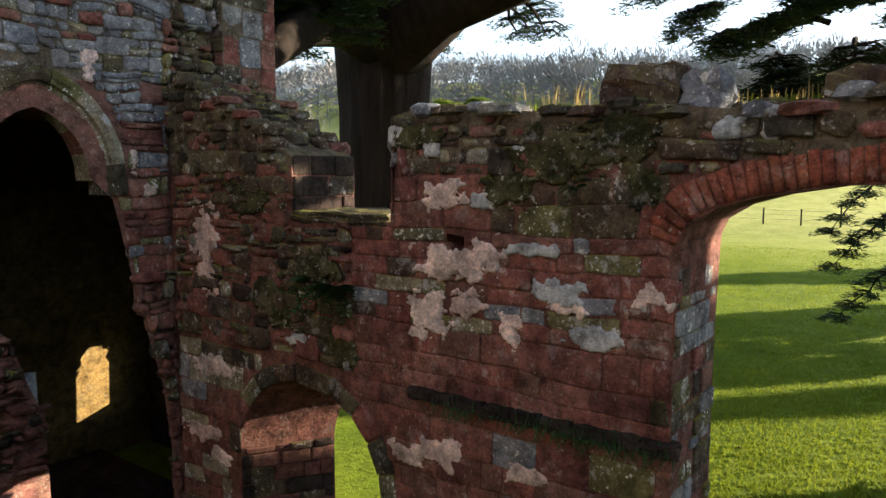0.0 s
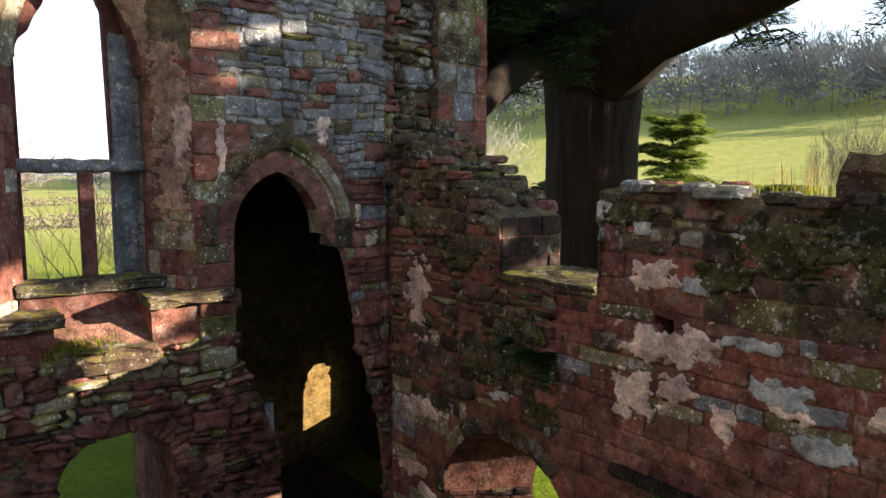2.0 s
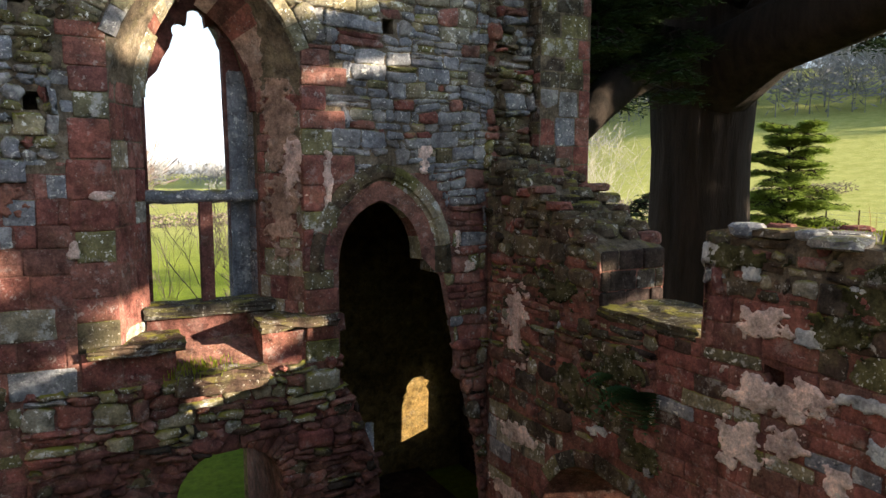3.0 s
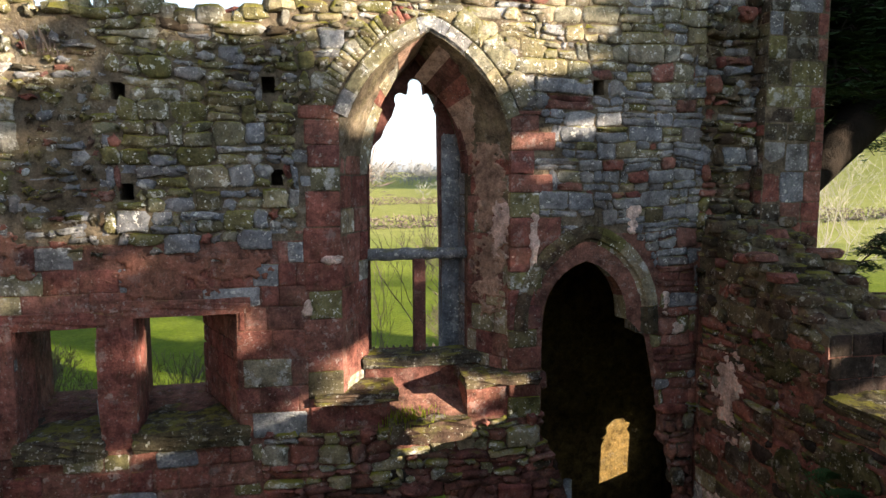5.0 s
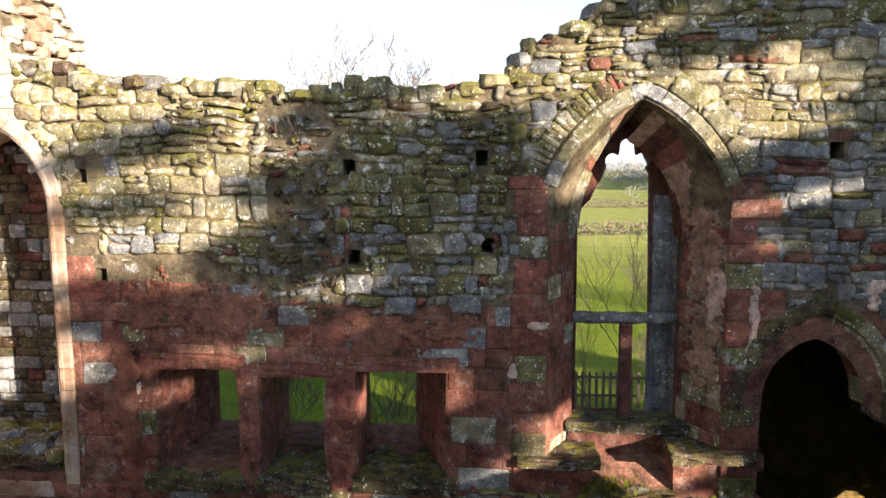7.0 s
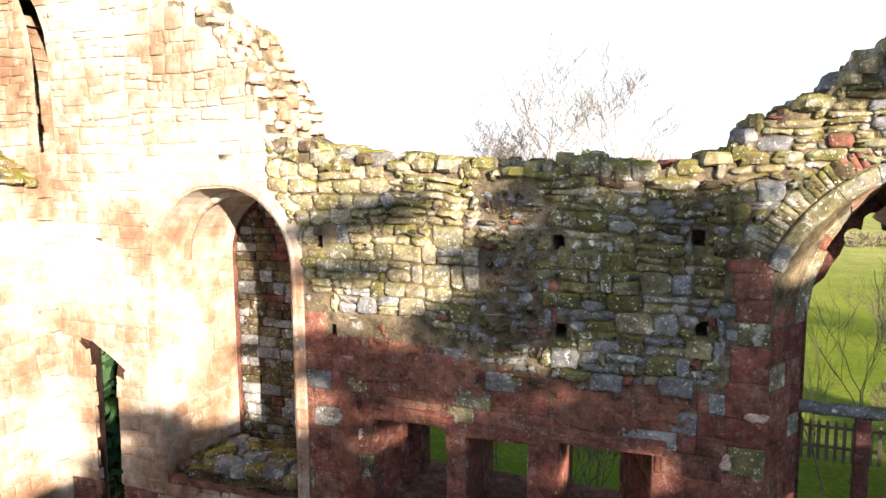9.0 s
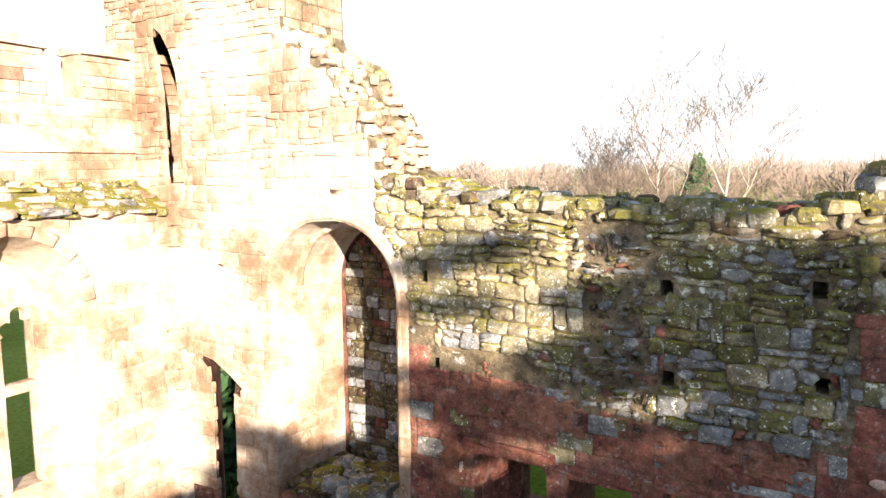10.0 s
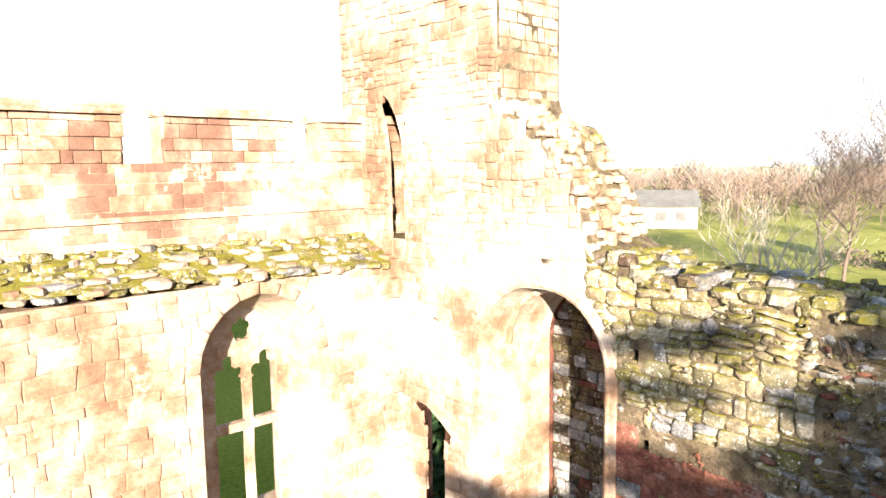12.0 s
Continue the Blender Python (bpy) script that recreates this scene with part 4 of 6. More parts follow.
door_hood = [(3.53, 4.02), (3.53, 4.16)] + arch(2.30, 3.53, 4.0, 4.22, 5.02, 8)[2:] + [(2.30, 4.12)]
voussoirs(S_N, door_hood, [(-0.03, -0.3), (-0.03, -0.015), (0.0, 0.0), (0.035, 0.012), (0.05, 0.05), (0.11, 0.062), (0.185, 0.03), (0.185, -0.05)], [M_MOSSY, M_BUFF, M_OLIVE], north, 8, name="hood_stone", seed=7)


jamb(nm, (0.69, NY + 0.55), (0.38, NY + 0.02), 3.5, 6.2, lambda s, z: weighted(rn, (R_, 6), (B_, 1)))
jamb(nm, (2.10, NY + 0.02), (1.76, NY + 0.55), 3.6, 6.2, lambda s, z: weighted(rn, (R_, 4), (B_, 2)))
jamb(nm, (-3.44, NY + 1.0), (-3.62, NY + 0.02), 3.4, 4.4, lambda s, z: R_)
jamb(nm, (-2.59, NY + 1.0), (-2.51, NY + 0.02), 3.4, 4.36, lambda s, z: R_)
jamb(nm, (-0.60, NY + 0.02), (-1.02, NY + 1.0), 3.4, 4.4, lambda s, z: R_)
jamb(nm, (1.76, NY + 0.66), (1.64, NY + 1.24), 3.6, 5.8, lambda s, z: G_, (0.15, 0.4), (0.2, 0.4))
jamb(nm, (-6.27, NY + 1.24), (-6.27, NY + 0.03), 9.1, 12.4, lambda s, z: P_, (0.14, 0.24), (0.2, 0.4))
jamb(nm, (-6.42, NY + 1.24), (-6.60, NY + 0.10), 3.3, 6.0, lambda s, z: P_, (0.16, 0.30), (0.2, 0.5), (0.018, 0.026))
rec_shape = Shape(REC_B)
# back of the recess in dark stones, its shade put into their colour
bl = Builder()
nn = len(REC_B)
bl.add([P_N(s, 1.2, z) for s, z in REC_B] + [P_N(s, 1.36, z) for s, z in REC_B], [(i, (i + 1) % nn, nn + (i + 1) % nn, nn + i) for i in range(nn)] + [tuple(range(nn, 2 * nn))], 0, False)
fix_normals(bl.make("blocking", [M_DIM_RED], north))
nm.lay(lambda s, d, z: (s, NY + 1.345 - d, z), -6.42, -4.82, 3.3, 6.9, rec_shape.has, lambda s, z: weighted(rn, (G_, 3), (MO_, 4), (DR_, 0.7)), (0.16, 0.4), (0.1, 0.18), (0.0, 0.03), 0.009, 0.014, 0.008, 0.05, True)

# pale rendered lining of the recess, and flush pointing round it
bl = Builder()
inset = lambda lp, k: [(-5.61 + (s + 5.61) * k, z if z < 3.3 else z - 0.006) for s, z in lp]
lf_, lb_ = inset(REC_F, 0.992), inset(REC_B, 0.99)
stages = [[P_N(a[0] + (b[0] - a[0]) * t, -0.004 + 1.24 * t, a[1] + (b[1] - a[1]) * t) for a, b in zip(lf_, lb_)] for t in (0, 0.25, 0.5, 0.75, 1)]
bl.add([p for st in stages for p in st], [(q * nn + i, q * nn + (i + 1) % nn, (q + 1) * nn + (i + 1) % nn, (q + 1) * nn + i) for q in range(4) for i in range(1, nn)], 0, False)
bl.make("reveal_lining", [M_PALE], north)
slab("pointing", P_N, [(-9.7, 3.0), (-7.81, 3.0), *SLIT_F[:6:-1], *SLIT_F[6:1:-1], (-7.36, 3.0), (-4.47, 3.0), (-4.47, 7.1), (-4.72, 7.3), (-4.98, 7.75), (-5.1, 8.05), (-5.55, 8.7), (-6.2, 9.1), (-6.29, 9.4), (-6.29, 12.45), (-9.7, 12.45)],
     [inset(REC_F, 1.005)[2:] + [(-6.605, 3.1), (-4.615, 3.1)], WALK_F], -0.008, 0.002, [M_MORTAR_PALE], north)

e_shape = Shape(e_outer)
e_holes = [Shape(h) for h in ([(-1.5, -0.6), (1.36, -0.6), (1.36, 3.9), (1.5, 3.95), (1.36, 4.1), (1.0, 4.27), (0.53, 4.36), (0, 4.4), (-1.5, 4.3)], arch(3.56, 5.80, -0.6, 1.45, 2.52), E_PUT)]
re_ = random.Random(12)


def e_pick(s, z):
    f = noise.noise(Vector((s * 0.8, z * 0.8, 3.0)))
    if 1.35 < s < 2.7 and z > 3.95 + f * 0.3:
        return weighted(re_, (MO_, 7), (B_, 2), (R_, 1))
    if s > 4.2 and z > 2.5:
        return weighted(re_, (MO_, 6), (R_, 3), (B_, 1), (D_, 0.7))
    if z > 4.25 + f * 0.3:
        return weighted(re_, (MO_, 5), (R_, 3), (B_, 2))
    if s > 4.9 and z < 3.2:
        return weighted(re_, (R_, 5), (B_, 3), (G_, 1), (MO_, 1))
    return weighted(re_, (R_, 11), (OL_, max(0.1, 0.6 + 3 * f)), (B_, 0.5), (G_, 0.8), (MO_, 0.5 + max(0, 3 * (z - 3.8))))


em = Masonry(east, MATS, lambda c: 1.0 < c[1] < 4.6 and 2.7 < c[2] < 4.6, 22)
e_in = lambda s, z: e_shape.has(s, z) and not any(h.has(s, z) for h in e_holes)
em.bend = 0.7
em.lay(S_E, -7.0, 6.62, 0.0, 2.52, e_in, e_pick, (0.18, 0.6), (0.11, 0.26), (0.004, 0.016), 0.006, 0.009, 0.007, 0.02, True)
em.lay(S_E, -7.0, 4.05, 2.52, 4.2, e_in, e_pick, (0.16, 0.55), (0.10, 0.24), (0.004, 0.018), 0.006, 0.009, 0.008, 0.02, True)
em.rubble(S_E, -7.0, 4.05, 4.2, 5.0, e_in, e_pick, (0.13, 0.24), (0.0, 0.05), 0.012, 0.018, 0.01)
em.rubble(S_E, 4.05, 6.62, 2.56, 5.4, e_in, e_pick, (0.11, 0.24), (0.0, 0.06), 0.012, 0.024, 0.014)
em.bend = 0.0
em.cap(P_E, [p for p in e_top if p[0] > 4.86], 0.78, lambda s, z: MO_ if re_.random() < 0.85 else R_, (0.26, 0.28, 0.12), 0.17)
em.cap(P_GAP, [p for p in e_top if p[0] < 3.61 and p[1] > 4.4], 0.78, lambda s, z: weighted(re_, (MO_, 6), (R_, 2), (G_, 1)), (0.27, 0.3, 0.09), 0.24, 0.03)
brick_line = [(1.36, 3.78), (1.34, 3.83), (1.29, 3.92), (1.22, 3.98), (1.13, 4.02), (1.02, 4.06), (0.89, 4.09), (0.77, 4.115), (0.65, 4.135), (0.53, 4.15), (0.4, 4.16), (0.27, 4.17), (0.13, 4.178), (0, 4.18)]
fine_line = []
for (a, za), (b, zb) in zip(brick_line, brick_line[1:]):
    k = max(1, round(math.hypot(b - a, zb - za) / 0.065))
    fine_line += [(a + (b - a) * i / k, za + (zb - za) * i / k) for i in range(k)]
fine_line.append(brick_line[-1])
em.ring(fine_line, 0.215, S_E, 0.02, lambda s, z: BR_)
em.ring([(-s, z) for s, z in reversed(fine_line)], 0.215, S_E, 0.02, lambda s, z: BR_)
em.ring(ELO_F[2:], 0.18, S_E, 0.03, lambda s, z: weighted(re_, (MO_, 3), (R_, 2), (OL_, 1)), 0, 2)
jamb(em, (EX + 0.8, 1.34), (EX + 0.02, 1.36), 0.0, 3.8, lambda s, z: weighted(re_, (R_, 2), (MO_, 2), (OL_, 1), (G_, 3)), (0.08, 0.2), (0.12, 0.4), (0.0, 0.035))
# near-black blocks put shade into the end face of the stub
jamb(em, (EX + 0.8, 4.78), (EX + 0.02, 4.78), 3.88, 4.42, lambda s, z: weighted(re_, (D_, 3), (MO_, 1)), (0.1, 0.2), (0.2, 0.4), (0.0, 0.04))
# darkest stones stand for the shade on the low arch's reveal
jamb(em, (EX + 0.8, 5.12), (EX + 0.02, 5.62), 0.0, 1.5, lambda s, z: weighted(re_, (MO_, 1), (D_, 2), (DR_, 3)), (0.08, 0.2), (0.15, 0.4), (0.0, 0.05))
jamb(em, (EX + 0.02, 3.62), (EX + 0.8, 2.72), 3.86, 4.66, lambda s, z: weighted(re_, (R_, 3), (B_, 2)), (0.12, 0.2), (0.2, 0.4))

w_holes = [Shape(arch(3.30, 5.40, 3.1, 5.95, 7.04))]
w_shape = Shape(w_outer)
rw = random.Random(13)
wm = Masonry(west, MATS, lambda c: 3.0 < c[1] < 6.6 and 4.4 < c[2] < 7.2, 23)
w_in = lambda s, z: w_shape.has(s, z) and not any(h.has(s, z) for h in w_holes)
wm.bend = 0.8
wm.lay(S_W, -2.0, 6.62, 0.0, 7.02, w_in, lambda s, z: P_, (0.2, 0.56), (0.12, 0.26), (0.004, 0.022), 0.006, 0.007, 0.006, 0.03, True)
wm.bend = 0.0
wm.ring(GW_F[2:], 0.17, S_W, 0.025, lambda s, z: P_, 0, 2)
jamb(wm, (WX - 0.02, 5.22), (WX - 0.8, 4.98), 3.4, 5.9, lambda s, z: P_)

# ---------------------------------------------------------------- tower behind the corner door, closed by an added vault and dark in colour
tower = empty("stair_tower", (4.0, 9.0, 0))
tagged(tower, "ruined corner tower, roof added to darken the inside", "tower")


# vault and floor are added to keep daylight out; shade is in the stone colour
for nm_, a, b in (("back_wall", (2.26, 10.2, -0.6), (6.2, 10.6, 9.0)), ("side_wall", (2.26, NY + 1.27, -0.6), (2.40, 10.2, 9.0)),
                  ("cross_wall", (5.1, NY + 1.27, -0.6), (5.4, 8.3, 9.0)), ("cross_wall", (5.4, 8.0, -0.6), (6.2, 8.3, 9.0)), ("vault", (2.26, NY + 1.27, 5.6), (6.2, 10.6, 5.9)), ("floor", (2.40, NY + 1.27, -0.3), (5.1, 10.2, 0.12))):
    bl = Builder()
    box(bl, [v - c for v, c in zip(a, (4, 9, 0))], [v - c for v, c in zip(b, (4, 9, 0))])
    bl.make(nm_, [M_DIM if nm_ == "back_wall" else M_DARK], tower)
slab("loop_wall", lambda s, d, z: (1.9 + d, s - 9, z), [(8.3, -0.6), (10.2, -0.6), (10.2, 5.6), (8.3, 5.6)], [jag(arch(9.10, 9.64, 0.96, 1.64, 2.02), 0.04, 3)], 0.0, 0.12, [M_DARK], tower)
bl = Builder()
tube(bl, [(-1.22, -2.2, 0.0), (-1.21, -2.2, 2.4)], [0.05, 0.05], 8)
bl.make("drain_pipe", [M_GREY], tower)

# chamber behind the wall-walk slit, its darkness put into the stone colour
chamber = empty("wall_chamber", (-9.0, 9.0, 7.2))
tagged(chamber, "dark chamber behind the wall-walk slit", "chamber")
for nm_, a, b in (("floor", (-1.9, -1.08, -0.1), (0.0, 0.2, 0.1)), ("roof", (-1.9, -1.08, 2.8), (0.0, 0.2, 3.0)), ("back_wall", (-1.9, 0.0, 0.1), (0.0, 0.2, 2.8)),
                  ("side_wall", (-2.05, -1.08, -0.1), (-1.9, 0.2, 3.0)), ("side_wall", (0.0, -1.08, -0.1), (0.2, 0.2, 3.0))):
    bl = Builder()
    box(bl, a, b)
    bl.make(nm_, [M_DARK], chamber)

# ---------------------------------------------------------------- upper parapet of the west range
parapet = empty("parapet", (-9.45, 0, 7.0))
tagged(parapet, "crenellated pale red sandstone parapet above a mossy ledge", "parapet")
pm_b = Builder()
box(pm_b, (-0.25, -7.4, 0.0), (0.25, 7.6, 1.58))
core = pm_b.make("core", [M_MORTAR_PALE], parapet)
for a, b in ((-7.4, -2.6), (-2.1, 0.4), (0.9, 3.02), (3.52, 5.44), (5.92, 7.6)):
    bl = Builder()
    box(bl, (-0.22, a, 1.58), (0.22, b, 2.19))
    bl.make("merlon", [M_MORTAR_PALE], parapet)
pmas = Masonry(parapet, MATS, lambda c: False, 31)
par_in = lambda s, z: z < 8.58 or 0.9 < s < 3.02 or 3.52 < s < 5.44 or 5.92 < s < 7.6
pmas.lay(lambda s, d, z: (0.25 + d, s, z - 7.0), 0.0, 7.6, 7.4, 9.18, par_in, lambda s, z: weighted(rw, (P_, 1), (PK_, 5)) if 3.3 < s + 0.3 * math.sin(z * 9) < 4.7 or 2.3 < s < 2.8 else P_, (0.2, 0.55), (0.09, 0.20), (0.004, 0.016), 0.006, 0.006, 0.004)
pmas.finish()

# ---------------------------------------------------------------- cedar
def tufts(bl, pts, size, per, rng, flat=0.35, mi=0):
    for p in pts:
        for _ in range(per):
            a = rng.uniform(0, 2 * math.pi)
            d = Vector((math.cos(a), math.sin(a), rng.uniform(-flat, flat)))
            l = size * rng.uniform(0.6, 1.3)
            w = Vector((-d.y, d.x, rng.uniform(-0.7, 0.7))) * (l * 0.11)
            o = Vector(p) + Vector((rng.uniform(-1, 1), rng.uniform(-1, 1), rng.uniform(-0.4, 0.4))) * size * 0.6
            bl.add([o - w, o + d * l, o + w], [(0, 1, 2)], mi, False)


def bough(wood, leaf, start, end, r, rng, droop=0.1, spread=1.0, tuft=0.16, density=1.0, flat=0.35):
    """A cedar limb with flat shelves of foliage along its outer part."""
    a, b = Vector(start), Vector(end)
    l = (b - a).length
    pts = []
    n = 8
    for i in range(n + 1):
        t = i / n
        p = a.lerp(b, t) + Vector((rng.uniform(-1, 1), rng.uniform(-1, 1), rng.uniform(-0.5, 0.5))) * 0.03 * l
        p.z += l * 0.10 * math.sin(math.pi * t) - droop * l * t * t
        pts.append(p)
    tube(wood, pts, [r * (1 - 0.85 * i / n) for i in range(n + 1)], 8)
    for i in range(2, n + 1):
        p = pts[i]
        for side in (-1, 1):
            for _ in range(2):
                d = (b - a).normalized()
                s = Vector((-d.y, d.x, 0)) * side + d * rng.uniform(0.1, 0.9) + Vector((0, 0, rng.uniform(-0.2, 0.1)))
                q = p + s.normalized() * spread * rng.uniform(0.5, 1.1) * (0.6 + 0.4 * (n - i) / n)
                mid = p.lerp(q, 0.5) + Vector((0, 0, 0.06))
                q.z -= 0.12 * spread
                tube(wood, [p, mid, q], [r * 0.18 + 0.008, r * 0.1 + 0.006, 0.004], 4)
                m = int(10 * density)
                tufts(leaf, [p.lerp(q, 0.25 + 0.75 * k / m) + Vector((rng.uniform(-1, 1), rng.uniform(-1, 1), rng.uniform(-0.3, 0.3))) * 0.22 * spread for k in range(m)], tuft, 6, rng, flat)


def build_cedar():
    rng = random.Random(41)
    c = Vector((10.9, 9.55, -0.1))
    cedar = empty("cedar_tree", c)
    tagged(cedar, "huge old cedar with dark ridged trunk and spreading limbs", "tree")
    tr = Builder()
    sides, rows = 64, 30
    verts, faces = [], []
    for i in range(rows):
        z = i * 0.4
        r = 0.95 + 0.35 * math.exp(-z / 0.7) - 0.012 * z + (0.10 * max(0, z - 5.6) if z < 7 else 0.14 - 0.05 * (z - 7))
        for k in range(sides):
            a = 2 * math.pi * k / sides
            rr = r * (1 + 0.06 * noise.noise(Vector((math.cos(a) * 3, math.sin(a) * 3, z * 0.3)))
                      + 0.05 * noise.noise(Vector((math.cos(a) * 14, math.sin(a) * 14, z * 0.6))))
            verts.append((rr * math.cos(a), rr * math.sin(a), z))
    for i in range(rows - 1):
        for k in range(sides):
            faces.append((i * sides + k, i * sides + (k + 1) % sides, (i + 1) * sides + (k + 1) % sides, (i + 1) * sides + k))
    tr.add(verts, faces)
    tr.make("trunk", [M_BARK], cedar)

    def limb(pts, radii):
        wood = Builder()
        tube(wood, [Vector(p) - c for p in pts], radii, 14, 0, 0.06, rng)
        wood.make("limb", [M_BARK], cedar)
    limb([(10.6, 8.9, 6.9), (10.3, 7.6, 7.3), (10.1, 6.0, 7.5), (10.0, 4.2, 7.95), (10.2, 2.2, 8.5), (10.8, 0.0, 8.95), (11.6, -2.4, 9.3), (12.2, -4.6, 9.5), (12.6, -6.8, 9.4)], [0.8, 0.6, 0.5, 0.43, 0.36, 0.3, 0.24, 0.17, 0.08])
    limb([(10.5, 9.4, 6.9), (9.0, 8.85, 6.85), (7.4, 8.0, 6.45), (6.3, 7.3, 5.95), (5.5, 6.76, 5.5)], [0.62, 0.38, 0.3, 0.24, 0.13])
    limb([(10.5, 9.6, 7.2), (8.6, 9.6, 7.3), (6.6, 9.0, 7.2), (4.9, 8.2, 7.5)], [0.6, 0.42, 0.34, 0.2])
    limb([(10.8, 9.2, 8.4), (9.6, 7.2, 9.2), (8.0, 5.0, 9.8)], [0.55, 0.4, 0.2])
    limb([(11.2, 9.0, 7.6), (12.6, 6.5, 8.4), (13.4, 3.6, 8.6), (13.6, 0.8, 8.2)], [0.55, 0.42, 0.3, 0.15])
    wood2, leaf = Builder(), Builder()

    def at(p, q, r=0.1, spread=0.9, droop=0.1, dens=1.3, tuft=0.15):
        bough(wood2, leaf, Vector(p) - c, Vector(q) - c, r, rng, droop, spread, tuft, dens)
    # upper crown, round the trunk
    for i in range(44):
        a = radians(rng.uniform(0, 360))
        z0 = rng.uniform(7.6, 12.0)
        l = rng.uniform(4.0, 7.5)
        s = Vector((math.cos(a) * 0.7, math.sin(a) * 0.7, z0)) + c
        e = Vector((math.cos(a) * l, math.sin(a) * l, z0 + rng.uniform(0.2, 1.2))) + c
        if e.x < 4.6 or (e.z < 8.8 and e.x < 8.5):
            continue
        at(s, e, 0.15, 1.1, 0.12)
    # boughs hanging from the long limbs in shelves
    for n_b, ylo, yhi, zlo, zhi in ((34, 0.9, 4.2, 6.9, 10.5), (8, 1.2, 3.0, 5.2, 6.0)):
        for i in range(n_b):
            y0, x0, z0 = rng.uniform(ylo, yhi), rng.uniform(10.2, 14.2), rng.uniform(zlo, zhi) + 0.5
            at((x0, y0, z0), (x0 + rng.uniform(-2.6, -0.8), y0 + rng.uniform(-0.5, 0.5), z0 - rng.uniform(0.2, 0.9)), 0.045, 0.7, 0.08, 1.5, 0.13)
    # long southern shelves, mostly unseen, added down the sun's way to dapple the north wall
    for n_b, xlo, xhi, zlo, zhi in ((26, -2.3, 0.1, 5.3, 7.2), (16, -2.0, -0.6, 7.2, 8.4), (34, 0.9, 4.0, 4.4, 5.9), (26, 1.2, 4.3, 7.6, 9.1), (34, -4.7, -0.5, 3.0, 4.4), (10, -1.6, -0.1, 4.5, 5.1), (22, 3.6, 5.4, 6.7, 8.6), (4, 0.1, 0.8, 4.0, 4.5), (4, 1.9, 2.6, 4.0, 4.6), (3, -4.5, -3.2, 5.8, 6.8), (12, 0.0, 0.9, 4.0, 6.0), (10, -4.4, -2.4, 4.7, 5.2), (8, -7.4, -5.2, 3.2, 3.9), (26, 4.3, 5.3, 5.2, 9.0), (22, 4.6, 5.6, 4.4, 6.4), (8, 3.2, 4.3, 5.6, 6.2)):
        for i in range(n_b):
            xw, zw, x0 = rng.uniform(xlo, xhi), rng.uniform(zlo, zhi), rng.uniform(10.8, 14.4)
            y0, z0 = NY - 0.9 * (x0 - xw), zw + 0.311 * (x0 - xw)
            l = rng.uniform(0.8, 2.0)
            at((x0, y0, z0), (x0 - 0.743 * l, y0 + 0.669 * l + rng.uniform(-0.3, 0.3), z0 - 0.2 * l + rng.uniform(-0.2, 0.2)), 0.045, 0.62, 0.02, 1.5, 0.13)
    # a low unseen shelf added to shade the stub beside the gap
    for i in range(26):
        y0, x0, z0 = rng.uniform(-1.2, -0.5), rng.uniform(10.6, 11.4), rng.uniform(5.6, 6.8)
        at((x0 + 0.5, y0 - 0.2, z0), (x0 - 0.4, y0 + 0.2, z0 - 0.1), 0.03, 0.3, 0.05, 1.4, 0.13)
    # dense masses over the broken corner
    for i in range(44):
        p = (rng.uniform(7.0, 9.6), rng.uniform(8.0, 9.6), rng.uniform(7.2, 8.6))
        at(p, (p[0] - rng.uniform(1.0, 2.8), p[1] - rng.uniform(0.0, 1.6), p[2] - rng.uniform(0.2, 0.9)), 0.07, 0.7, 0.1)
    # low sprays by the foot of the trunk and in front of the arch
    for p, q in (((12.5, 11.6, 4.6), (10.1, 10.9, 4.1)), ((12.0, 12.0, 3.2), (10.0, 11.2, 2.8)), ((12.0, 12.0, 2.4), (9.9, 10.9, 1.9)),
                 ((19.6, 0.6, 4.4), (17.6, 2.3, 3.4)), ((19.4, 0.5, 3.4), (17.4, 2.2, 2.6)), ((19.0, 0.4, 2.4), (17.2, 1.9, 1.5))):
        at(p, q, 0.05, 0.6, 0.12)
    wood2.make("branch", [M_BARK], cedar)
    leaf.make("crown", [M_NEEDLE], cedar)


build_cedar()


# ---------------------------------------------------------------- parts helpers
def link_part(bl, name, mats, parent, label=""):
    ob = bl.make(name, mats, parent)
    if label:
        ob["label"] = label
    return ob


